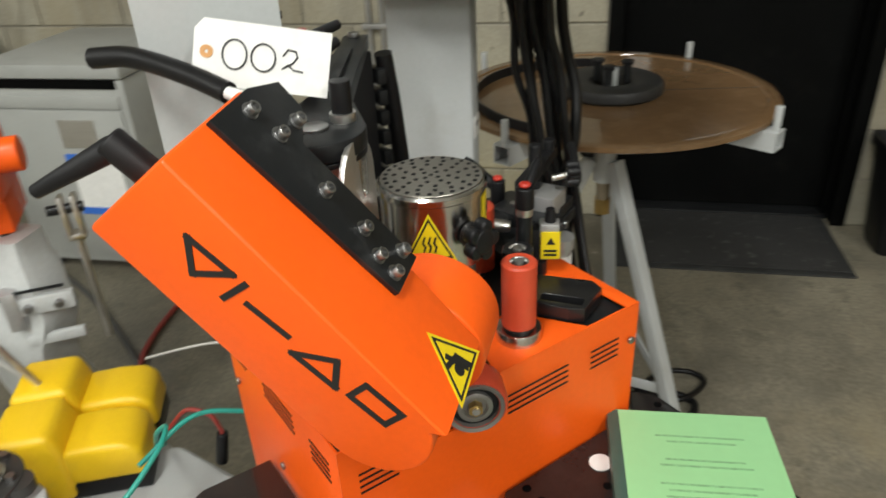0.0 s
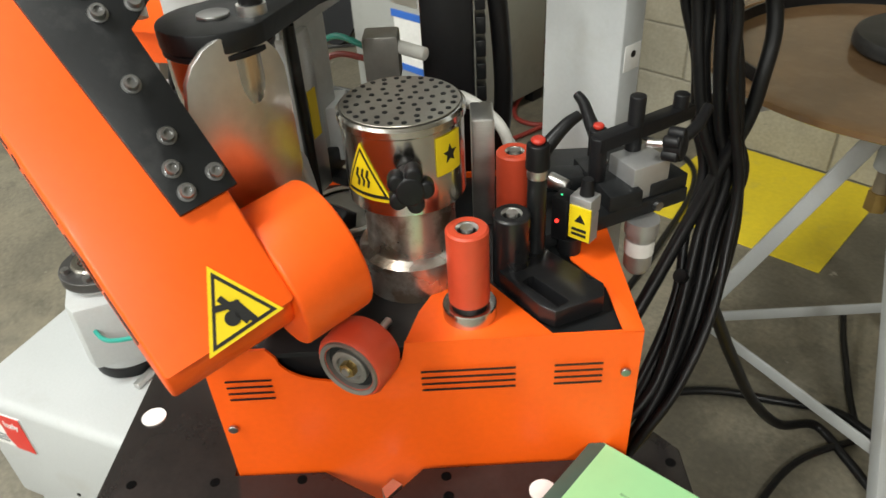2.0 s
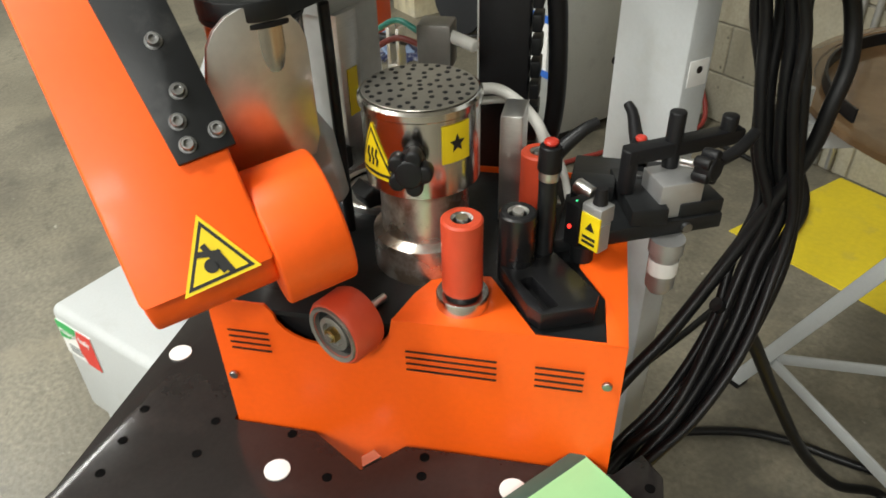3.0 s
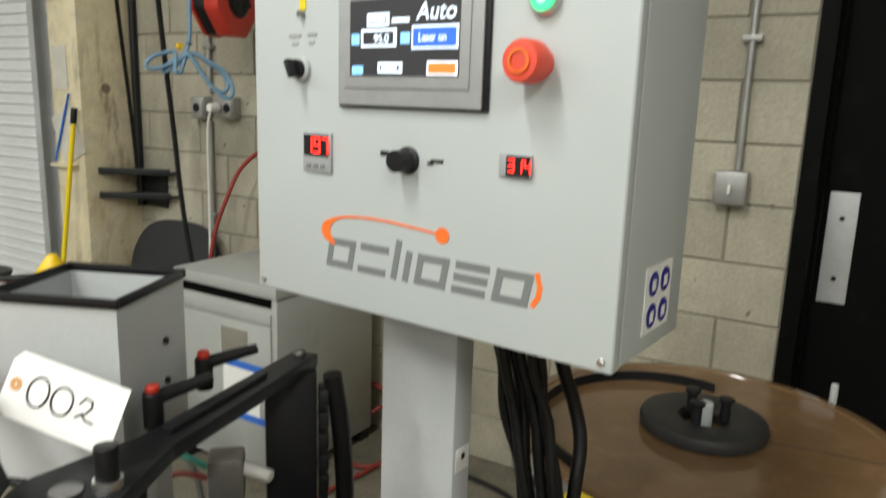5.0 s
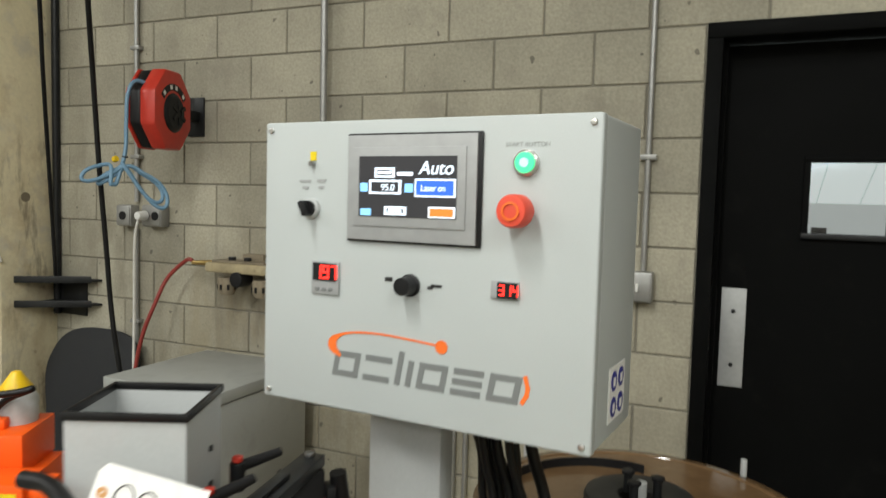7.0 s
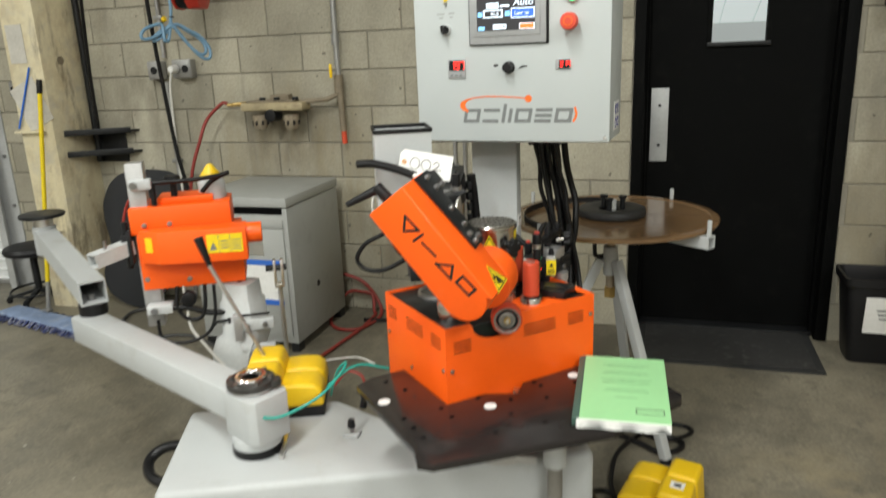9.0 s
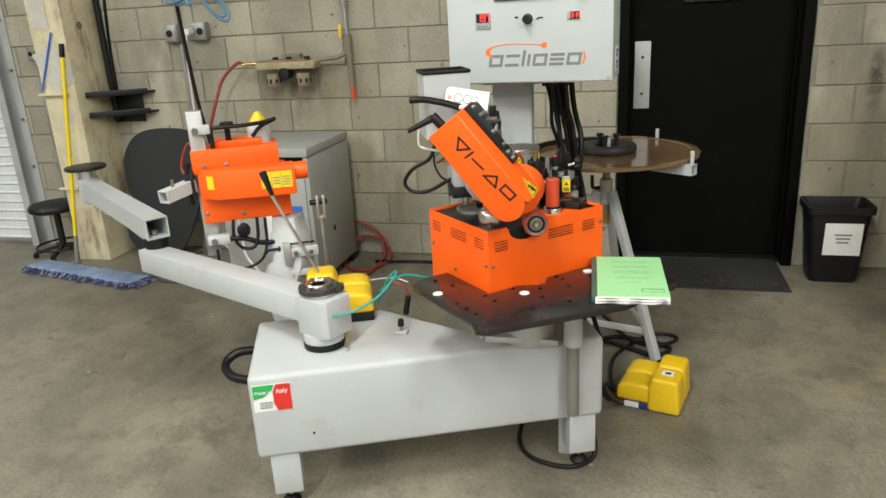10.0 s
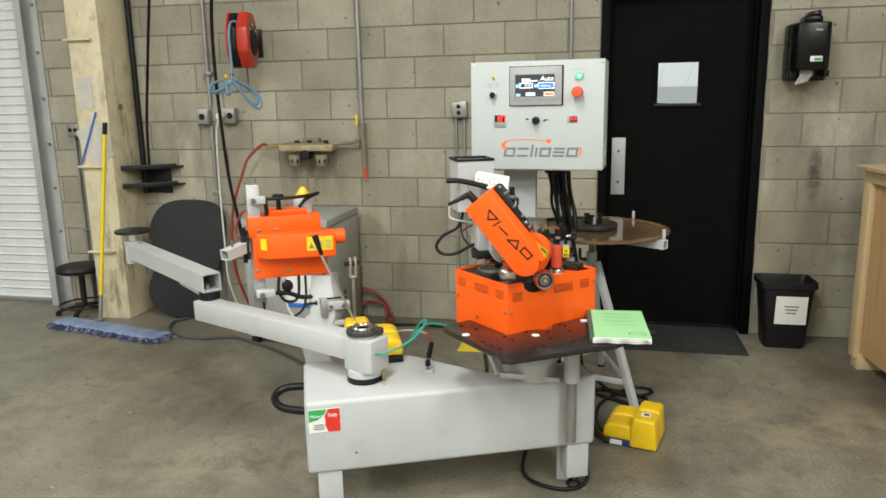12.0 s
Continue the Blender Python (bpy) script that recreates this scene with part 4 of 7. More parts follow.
mopt = thing("dust_mop", "blue dust mop with yellow handle leaning on the column", "mop")
h0, h1 = Vector((-1.80, -0.50, 0.045)), Vector((-1.685, -0.365, 1.43))
part("handle", cyl(h0 + (h1 - h0) * 0.12, h1, 0.013, seg=14), LABELY, mopt, "yellow painted handle")
part("grip", cyl(h1 - (h1 - h0) * 0.055, h1 + (h1 - h0) * 0.004, 0.016, seg=14, bevel=0.004), BLACK, mopt, "black rubber grip")
part("socket", cyl(h0, h0 + (h1 - h0) * 0.13, 0.014, seg=14), GALV, mopt)
hd = frame_at((-1.64, -0.615, 0), (1.01, -0.225, 0), (0.225, 1.01, 0))
part("pad", moved(box(-0.50, 0.50, -0.075, 0.075, 0.006, 0.035, 0.012, 3), hd), MOPBLUE, mopt)
bmf = bmesh.new()
rnd = random.Random(4)
for k in range(520):
    s = k / 520 * 4
    if s < 1: px, py, dx, dy = -0.5 + s, -0.075, 0, -1
    elif s < 2: px, py, dx, dy = 0.5, -0.075 + 0.15 * (s - 1), 1, 0
    elif s < 3: px, py, dx, dy = 0.5 - (s - 2), 0.075, 0, 1
    else: px, py, dx, dy = -0.5, 0.075 - 0.15 * (s - 3), -1, 0
    l = rnd.uniform(0.02, 0.045)
    a = Vector((px + rnd.uniform(-.004, .004), py + rnd.uniform(-.004, .004), rnd.uniform(0.018, 0.032)))
    b = a + Vector((dx * l + rnd.uniform(-.015, .015), dy * l + rnd.uniform(-.015, .015), -a.z + 0.006))
    w = 0.006
    side = Vector((-dy, dx, 0)) * w
    vs = [bmf.verts.new(q) for q in (a - side, a + side, b + side, b - side, a + Vector((0, 0, -0.01)), b + Vector((0, 0, -0.005)))]
    bmf.faces.new(vs[:4])
    bmf.faces.new((vs[0], vs[3], vs[5], vs[4]))
    bmf.faces.new((vs[1], vs[4], vs[5], vs[2]))
part("fringe", moved(bmf, hd), MOPDARK, mopt, "navy cotton fringe")
part("clip", moved(box(-0.03, 0.03, -0.02, 0.02, 0.034, 0.055, 0.006), pose(-1.80, -0.51, 0, 0, 0, -12)), GALV, mopt)

stool = thing("stool", "black round work stool with foot ring", "stool", pose(-2.13, -0.24, 0))
part("seat", lathe([(0, 0.325), (0.15, 0.325), (0.168, 0.335), (0.172, 0.355), (0.16, 0.375), (0.10, 0.382), (0, 0.383)], 40), BLACK, stool, "padded black vinyl seat")
part("post", cyl((0, 0, 0.06), (0, 0, 0.33), 0.022, seg=16), BLACKMETAL, stool)
part("foot_ring", tube([(0.17 * math.cos(a), 0.17 * math.sin(a), 0.075) for a in [k * math.pi / 12 for k in range(25)]], 0.008, curved=False), BLACKMETAL, stool)
for k in range(5):
    a = 2 * math.pi * k / 5
    part("leg", bar((0, 0, 0.075), (0.19 * math.cos(a), 0.19 * math.sin(a), 0.035), 0.028, 0.02), BLACKMETAL, stool)
    part("caster", cyl((0.185 * math.cos(a), 0.185 * math.sin(a) - 0.01, 0.018), (0.185 * math.cos(a), 0.185 * math.sin(a) + 0.01, 0.018), 0.018, seg=16), BLACK, stool)

board = thing("leaning_board", "dark grey rounded board leaning against the wall", "board")
def blob_outline():
    ring = [(-0.10, 0.43), (0.12, 0.43), (0.24, 0.38), (0.29, 0.26), (0.27, 0.05), (0.20, -0.20), (0.12, -0.36), (0.03, -0.43), (-0.12, -0.42), (-0.25, -0.34), (-0.29, -0.22), (-0.26, -0.11), (-0.245, -0.02), (-0.28, 0.10), (-0.295, 0.23), (-0.23, 0.37)]
    pts = spline([(*p, 0) for p in ring[-1:] + ring + ring[:2]], 4)[4:-4]
    return [(p.x, p.y) for p in pts[:-1]]
part("panel", moved(prism(blob_outline(), -0.009, 0.009, 0.004), pose(-1.27, -0.17, 0.435, 76, 0, 6)), mat("dark_grey_board", (0.020, 0.021, 0.023), 0.65, spec=0.25, var=0.1, bump=0.15), board)

crate = thing("wooden_crate", "plywood and pine packing crate on the floor", "crate", pose(3.13, -0.46, 0, 0, 0, -84))
part("panel", box(0.02, 1.2, 0.02, 0.75, 0.09, 1.06), WOOD, crate)
for x in (0.0, 0.55, 1.15):
    part("batten", box(x, x + 0.08, -0.012, 0.02, 0.06, 1.06, 0.003), PINE, crate)
part("batten", box(0, 1.25, -0.012, 0.02, 1.06, 1.13, 0.003), PINE, crate)
part("lid", box(-0.04, 1.3, -0.05, 0.8, 1.13, 1.152, 0.002), PINE, crate)
for x in (0.02, 0.6, 1.1):
    part("skid", box(x, x + 0.09, 0.0, 0.75, 0, 0.09, 0.003), PINE, crate)

fc3 = thing("floor_cable", "grey cable curled on the floor beside the mop", "cable")
part("cable", tube([(-1.10, -0.12, 0.01), (-1.24, -0.273, 0.01), (-1.297, -0.378, 0.01), (-1.216, -0.546, 0.01), (-1.059, -0.671, 0.01), (-0.88, -0.68, 0.01), (-0.75, -0.63, 0.01), (-0.614, -0.65, 0.01), (-0.162, -0.905, 0.01), (0.4, -1.4, 0.01)], 0.010), mat("grey_cable", (0.06, 0.06, 0.058), 0.5), fc3)
mark = thing("floor_marking", "yellow painted square on the concrete floor", "floor marking", kind="structure")
part("paint", prism([(0.84, -0.625), (1.475, -0.60), (1.465, -0.01), (0.845, -0.01)], 0.0, 0.003), YPAINT, mark)

# ---- edge bander: white base ----
FA = 23.0
base = thing("machine_base", "white enamelled steel machine base on two legs", "machine base")
BP = [(0.66, -2.565), (1.692, -2.127), (1.63, -1.98), (1.42, -2.085), (1.27, -2.145), (1.09, -2.075), (0.90, -1.995), (0.488, -2.165)]
part("body", prism(BP, 0.197, 0.482, 0.018, 4), WHITE, base)
f = pose(0.66, -2.565, 0, 0, 0, FA)
for nm, x0, x1 in (("leg", 0.035, 0.125), ("leg", 1.01, 1.10)):
    lg = part(nm, moved(box(x0, x1, 0.01, 0.09, 0.055, 0.20, 0.004), f), WHITE, base)
    xc = (x0 + x1) / 2
    part("stud", moved(cyl((xc, 0.05, 0.02), (xc, 0.05, 0.06), 0.008, seg=12), f), BOLT, lg)
    part("foot", moved(lathe([(0, 0), (0.028, 0), (0.03, 0.008), (0.022, 0.02), (0.012, 0.026), (0, 0.026)], 24), f @ pose(xc, 0.05, 0)), RUBBER, lg, "black rubber levelling foot")
part("leg", box(1.54, 1.61, -2.08, -2.01, 0.0, 0.20, 0.004), WHITE, base)
part("leg", box(0.55, 0.62, -2.20, -2.13, 0.0, 0.20, 0.004), WHITE, base)
decal = part("maker_sticker", moved(box(0.012, 0.127, -0.0015, 0.0, 0.365, 0.455), f), PAPER, base, "green white and red sticker")
part("green_field", moved(prism([(0.013, 0.454), (0.013, 0.408), (0.045, 0.415), (0.07, 0.435), (0.078, 0.454)], 0, 0.001), f @ pose(0, -0.002, 0, 90)), mat("sticker_green", (0.03, 0.38, 0.10), 0.4), decal)
part("red_field", moved(prism([(0.083, 0.454), (0.072, 0.43), (0.072, 0.39), (0.082, 0.366), (0.126, 0.366), (0.126, 0.454)], 0, 0.001), f @ pose(0, -0.002, 0, 90)), mat("sticker_red", (0.62, 0.03, 0.02), 0.4), decal)
lettering("lettering", "Made in", 0.016, PAPER, decal, f @ pose(0.018, -0.0035, 0.425, 90))
lettering("lettering", "Italy", 0.021, PAPER, decal, f @ pose(0.082, -0.0035, 0.425, 90))
part("text_bars", moved(merge(*[box(0.03, 0.068, -0.0025, -0.0015, z, z + 0.004) for z in (0.376, 0.384, 0.392)]), f), GREYINK, decal)
part("screw", moved(cyl((0.18, 0.002, 0.27), (0.18, -0.002, 0.27), 0.004, seg=10), f), BLACK, base)
bk = thing("base_knob", "black knob on a white plate on the base", "knob", pose(1.032, -2.19, 0.482))
part("plate", box(-0.022, 0.022, -0.016, 0.016, 0, 0.012, 0.003), WHITE, bk)
part("stem", cyl((0, 0, 0.012), (0, 0, 0.03), 0.006, seg=12), BOLT, bk)
part("knob", cyl((0, 0, 0.028), (0, 0, 0.052), 0.012, 0.009, 16, 0.002), BLACK, bk)
loop = thing("power_cable", "thick black cable looping out of the base", "cable")
part("cable", tube([(0.60, -2.20, 0.385), (0.53, -2.20, 0.390), (0.43, -2.22, 0.385), (0.40, -2.27, 0.362), (0.46, -2.33, 0.348), (0.58, -2.35, 0.35), (0.62, -2.35, 0.35)], 0.016), RUBBER, loop)
loop = thing("power_cable", "black cable looped on the floor under the base", "cable")
part("cable", tube([(1.60, -2.02, 0.25), (1.655, -2.05, 0.10), (1.66, -2.11, 0.02), (1.58, -2.17, 0.012), (1.46, -2.14, 0.012), (1.40, -2.05, 0.012), (1.40, -1.95, 0.05), (1.46, -1.98, 0.25)], 0.008), RUBBER, loop)

# ---- swing arms ----
arm1 = thing("swing_arm", "white rectangular steel swing arm on the base pivot", "machine arm")
A0, A1 = Vector((0.805, -2.305, 0)), Vector((-0.085, -1.912, 0))
da = (A1 - A0).normalized()
fa = frame_at((0.805, -2.305, 0), da, (-da.y, da.x, 0))
L1 = (A1 - A0).length
part("beam", moved(box(-0.02, L1 + 0.04, -0.048, 0.048, 0.565, 0.657, 0.006), fa), WHITE, arm1)
part("head", moved(prism([(-0.085, -0.05), (-0.085, 0.05), (-0.06, 0.062), (0.05, 0.06), (0.05, -0.06), (-0.06, -0.062)], 0.535, 0.662, 0.005), fa), WHITE, arm1)
part("pivot_collar", cyl((0.805, -2.305, 0.498), (0.805, -2.305, 0.537), 0.066, seg=48, bevel=0.003), WHITE, arm1)
part("pivot_ring", cyl((0.805, -2.305, 0.482), (0.805, -2.305, 0.506), 0.068, seg=48, bevel=0.003), RUBBER, arm1, "black rubber ring")
fl = part("flange", merge(cyl((0.805, -2.305, 0.672), (0.805, -2.305, 0.690), 0.064, seg=48, bevel=0.002), cyl((0.862, -2.29, 0.672), (0.862, -2.29, 0.688), 0.022, seg=20)), DARKSTEEL, arm1, "dark steel bolted flange")
part("neck", cyl((0.805, -2.305, 0.66), (0.805, -2.305, 0.673), 0.055, seg=40), STEEL, arm1)
part("bearing_ring", lathe([(0.043, 0), (0.043, 0.006), (0.040, 0.010), (0.031, 0.010), (0.027, 0.002), (0.025, 0.002), (0.025, 0.0)], 40), CHROME, fl, "bright bearing ring", m=pose(0.805, -2.305, 0.690))
part("bore", cyl((0.805, -2.305, 0.6905), (0.805, -2.305, 0.6915), 0.027, seg=32), BOREBLACK, fl)
for k in range(14):
    a = k * math.pi / 7
    part("roller_pin", cyl((0.805 + 0.0255 * math.cos(a), -2.305 + 0.0255 * math.sin(a), 0.691), (0.805 + 0.0255 * math.cos(a), -2.305 + 0.0255 * math.sin(a), 0.697), 0.0032, seg=8), BOLT, fl)
for k in range(6):
    a = k * math.pi / 3 + 0.3
    part("bolt", cyl((0.805 + 0.052 * math.cos(a), -2.305 + 0.052 * math.sin(a), 0.69), (0.805 + 0.052 * math.cos(a), -2.305 + 0.052 * math.sin(a), 0.698), 0.007, seg=6), BOLT, fl)
part("stop_rod", bar((0.897, -2.347, 0.489), (0.846, -2.214, 0.489), 0.012, 0.012), STEEL, arm1)
gw = thing("earth_wire", "green earth wire curving from the arm head to the base", "wire")
part("wire", tube([(0.852, -2.365, 0.612), (0.92, -2.36, 0.62), (1.0, -2.30, 0.655), (1.03, -2.22, 0.69), (1.02, -2.17, 0.695), (0.985, -2.15, 0.66), (0.945, -2.11, 0.59), (0.90, -2.04, 0.52)], 0.004), GREENWIRE, gw)
part("wire", tube([(0.97, -2.19, 0.63), (1.02, -2.10, 0.655), (1.10, -2.05, 0.63), (1.18, -1.99, 0.6)], 0.004), GREENWIRE, gw)
part("red_wire", tube([(0.91, -2.03, 0.548), (0.954, -2.03, 0.596), (0.996, -2.03, 0.591), (1.010, -2.03, 0.563), (1.012, -2.03, 0.552)], 0.004), REDHOSE, gw)
part("white_wire", tube([(0.70, -1.78, 0.49), (0.782, -1.727, 0.49), (0.847, -1.706, 0.49), (0.92, -1.743, 0.49)], 0.003), WHITECORD, gw, "white wire")
part("plug", cyl((0.997, -2.03, 0.483), (1.012, -2.03, 0.552), 0.011, 0.010, 12, 0.002), BLACK, gw, "black cable plug")

arm2 = thing("swing_arm", "white square tube second arm with open end, resting above the first", "machine arm")
B0, B1 = Vector((-0.06, -1.90, 0.737)), Vector((-0.92, -1.245, 0.737))
part("tube", square_tube(B0, B1, 0.088, 0.085, 0.005), WHITE, arm2)
db = (B1 - B0).normalized()
part("joint_disc", cyl((-0.085, -1.885, 0.657), (-0.085, -1.885, 0.695), 0.048, seg=36), RUBBER, arm2, "black joint disc")
part("bolt", cyl((-0.10, -1.872, 0.699), (-0.10, -1.872, 0.722), 0.012, seg=6), BOLT, arm2)
part("gusset", bar(B0 + db * 0.1 + Vector((0, 0, -0.06)), B0 + db * 0.35 + Vector((0, 0, -0.05)), 0.05, 0.03), WHITE, arm2)
part("head", cyl((B1.x, B1.y, 0.66), (B1.x, B1.y, 0.792), 0.05, seg=36, bevel=0.003), WHITE, arm2)
part("neck", cyl((B1.x, B1.y, 0.79), (B1.x, B1.y, 0.838), 0.042, seg=30), STEEL, arm2)
part("flange", cyl((B1.x, B1.y, 0.836), (B1.x, B1.y, 0.852), 0.098, seg=48, bevel=0.003), BLACKMETAL, arm2, "black round flange")

# ---- yellow foot pedals ----
def pedal(label, m, base_col, sticker):
    t = thing("foot_pedal", label, "foot pedal", m, "double foot pedals")
    part("base", box(-0.116, 0.10, -0.110, 0.110, 0, 0.034, 0.006), base_col, t, "dark pedal base")
    side = Matrix(((1, 0, 0, 0), (0, 0, -1, 0), (0, 1, 0, 0), (0, 0, 0, 1)))
    for s in (-1, 1):
        # tall hood over the toe opening, slightly narrower at the top
        hood = [(0.002, 0.003), (0.124, 0.003), (0.112, 0.144), (0.016, 0.146), (0.002, 0.105)]
        part("hood", moved(prism(hood, -0.0575, 0.0575, 0.015, 4), pose(0, s * 0.060, 0) @ side), YELLOW, t)
        lobe = [(-0.118, 0.032), (0.010, 0.032), (0.010, 0.104), (-0.050, 0.107), (-0.094, 0.103), (-0.114, 0.086)]
        part("treadle", moved(prism(lobe, -0.054, 0.054, 0.017, 4), pose(0, s * 0.060, 0) @ side), YELLOW, t)
    part("web", box(0.02, 0.104, -0.02, 0.02, 0.006, 0.134, 0.004), YELLOW, t)
    if sticker:
        st = part("sticker", box(0.042, 0.086, -0.072, -0.034, 0.1450, 0.1464), PAPER, t, "small white printed sticker")
        part("print", box(0.054, 0.076, -0.062, -0.046, 0.1464, 0.1472), INK, st)
        part("side_label", box(-0.085, -0.030, -0.1116, -0.1098, 0.006, 0.029), PAPER, t, "white label")
    return t


pedal("yellow double foot pedal on the floor with blue base", pose(1.868, -1.638, 0, 0, 0, -14), mat("dark_blue_plastic", (0.02, 0.035, 0.13), 0.45), True)
pedal("yellow double foot pedal standing on the white base", pose(0.757, -2.042, 0.482, 0, 0, 202), BLACK, False)
pc = thing("pedal_cable", "black cable from the floor pedal to the machine", "cable")
part("cable", tube([(1.77, -1.64, 0.03), (1.72, -1.72, 0.03), (1.69, -1.83, 0.10), (1.66, -1.97, 0.25)], 0.010), RUBBER, pc)
pc = thing("pedal_cable", "black cables bunched beside the base", "cable")
part("cable", tube([(1.66, -1.96, 0.26), (1.70, -1.88, 0.14), (1.74, -1.78, 0.05), (1.75, -1.68, 0.02), (1.70, -1.60, 0.02), (1.64, -1.66, 0.05), (1.62, -1.85, 0.15), (1.61, -1.99, 0.25)], 0.009), RUBBER, pc)

# ---- work table ----
MM = pose(1.376, -2.37, 0, 0, 0, 44.3)
UM = MM @ pose(-0.011, -0.013, 0, 0, 0, 1.4) @ Matrix.Diagonal((1.04, 1, 1, 1))
table = thing("work_table", "dark glossy phenolic work table with drilled holes", "work table", UM)
TP = [(-0.138, 0.205), (-0.150, -0.13), (-0.166, -0.180), (-0.145, -0.205), (0.225, -0.30), (0.44, -0.275), (0.46, -0.255), (0.47, -0.06), (0.471, 0.002), (0.45, 0.03), (0.42, -0.003), (0.198, -0.006), (0.159, -0.046), (0.094, -0.004), (-0.003, -0.003), (-0.004, 0.225), (-0.09, 0.228)]
part("top", prism(TP, 0.704, 0.722, 0.002), TABLE, table)
def hole_m(u, v):
    return pose(u, v, 0.7216)
hole = part("hole", cyl((0, 0, 0), (0, 0, 0.001), 0.0055, seg=18), BOREBLACK, table, m=hole_m(-0.023, -0.011))
for u, v in ((-0.113, -0.009), (-0.113, -0.057), (-0.023, -0.059), (-0.113, -0.103), (-0.05, 0.12), (0.070, -0.013), (0.127, -0.063), (0.09, -0.12), (0.20, -0.10), (0.222, -0.018), (0.224, -0.043), (0.30, -0.075), (0.37, -0.03), (0.457, -0.015), (0.45, -0.06), (0.02, -0.17), (0.13, -0.19), (-0.07, 0.185)):
    share("hole", hole.data, table, hole_m(u, v))
for u, v in ((-0.117, 0.088), (0.072, -0.064), (0.320, -0.043)):
    part("plug", cyl((u, v, 0.722), (u, v, 0.7235), 0.014, seg=28), PAPER, table, "white round plug")
part("bracket", prism([(0.160, -0.043), (0.176, -0.026), (0.166, -0.018), (0.155, -0.030)], 0.700, 0.7225), STEEL, table, "small metal bracket")
sup = thing("table_support", "white sleeve and ribbed steel rod under the table", "support post")
part("sleeve", cyl((1.60, -2.215, 0.49), (1.60, -2.215, 0.697), 0.029, seg=32, bevel=0.002), WHITE, sup)
part("rod", cyl((1.60, -2.215, 0.245), (1.60, -2.215, 0.495), 0.0195, seg=28), DULLMETAL, sup, "bare steel rod")
part("bracket", bar((1.60, -2.215, 0.252), (1.60, -2.15, 0.252), 0.02, 0.014), BOLT, sup)
part("arm", bar((1.60, -2.215, 0.66), (1.44, -2.12, 0.66), 0.04, 0.04), WHITE, sup)
und = thing("turntable_housing", "grey cast turntable housing under the orange unit", "housing")
part("drum", cyl((1.45, -2.16, 0.482), (1.45, -2.16, 0.69), 0.085, seg=40, bevel=0.004), ALU, und)
part("ring", cyl((1.45, -2.16, 0.56), (1.45, -2.16, 0.59), 0.10, seg=40, bevel=0.003), WHITE, und)
part("strut", bar((1.33, -2.26, 0.52), (1.55, -2.20, 0.49), 0.03, 0.02), ALU, und)
part("strut", bar((1.33, -2.26, 0.52), (1.26, -2.20, 0.66), 0.03, 0.02), ALU, und)

# ---- manual ----
book = thing("manual", "pale green card covered manual with wavy pages lying on the table", "manual", frame_at((1.760, -2.257, 0.722), (0.9985, 0.055, 0), (-0.055, 0.9985, 0)))
pg = box(-0.094, 0.101, -0.170, 0.158, 0.0005, 0.018)
bmesh.ops.subdivide_edges(pg, edges=pg.edges[:], cuts=11, use_grid_fill=True)
for v in pg.verts:
    if v.co.y < -0.1:
        v.co.y += 0.004 * math.sin(v.co.z * 900) + 0.003 * math.sin(v.co.x * 90)
    v.co.z *= 1 + 0.10 * math.sin(v.co.x * 60 + v.co.y * 20) * (1 if v.co.z < 0.017 else 0)
part("page_block", pg, PAPER, book)
for k in range(4):
    part("page_edge", box(-0.090 + 0.002 * k, 0.100 - 0.003 * k, -0.1735 + 0.001 * k, -0.165, 0.003 + 0.004 * k, 0.0036 + 0.004 * k), GREYINK, book)
part("cover", box(-0.099, 0.102, -0.160, 0.165, 0.0185, 0.0200), GREENPAPER, book)
part("spine", box(-0.104, -0.088, -0.162, 0.165, 0.0, 0.0208, 0.002), mat("dark_green_binding_tape", (0.05, 0.10, 0.08), 0.5), book, "dark green taped spine")
PRINTGREEN = mat("faded_print_on_green", (0.21, 0.43, 0.21), 0.6, var=0.3, scale=200, bump=0.0)
for y, w in ((0.118, 0.055), (0.108, 0.042), (0.077, 0.048), (0.067, 0.055), (0.037, 0.058), (0.027, 0.05), (0.017, 0.054), (-0.015, 0.045), (-0.025, 0.050), (-0.055, 0.025)):
    part("text_line", box(-w + 0.01, w + 0.01, y, y + 0.0028, 0.0200, 0.0205), PRINTGREEN, book)
part("stamp_frame", merge(box(0.03, 0.09, -0.105, -0.103, 0.0200, 0.0206), box(0.03, 0.09, -0.125, -0.123, 0.0195, 0.0201), box(0.03, 0.032, -0.125, -0.103, 0.0195, 0.0201), box(0.088, 0.09, -0.125, -0.103, 0.0195, 0.0201)), INK, book)

# ---- orange glue unit ----
unit = thing("edge_bander_unit", "orange enamelled housing of the edge bander glue unit", "machine housing", UM)
UL, UD, UZ0, UZ1 = 0.414, 0.324, 0.62, 0.905
face = [(0, UZ0), (UL, UZ0), (UL, UZ1), (0.192, UZ1)]
for k in range(13):
    a = math.pi * (k / 12)
    face.append((0.130 + 0.060 * math.cos(a) , UZ1 - 0.012 - 0.036 * math.sin(a)))
face += [(0.062, UZ1), (0, UZ1)]
upm = Matrix(((1, 0, 0, 0), (0, 0, -1, 0.0), (0, 1, 0, 0), (0, 0, 0, 1)))
part("front_panel", moved(prism(face, -0.003, 0.0, 0.0), upm), ORANGE, unit)
part("left_panel", box(0.0, 0.003, 0.003, UD, UZ0, UZ1, 0.0008), ORANGE, unit)
part("right_panel", box(UL - 0.003, UL, 0.003, UD, UZ0, UZ1, 0.0008), ORANGE, unit)
part("back_panel", box(0.003, UL - 0.003, UD - 0.003, UD, UZ0, UZ1, 0.0008), ORANGE, unit)
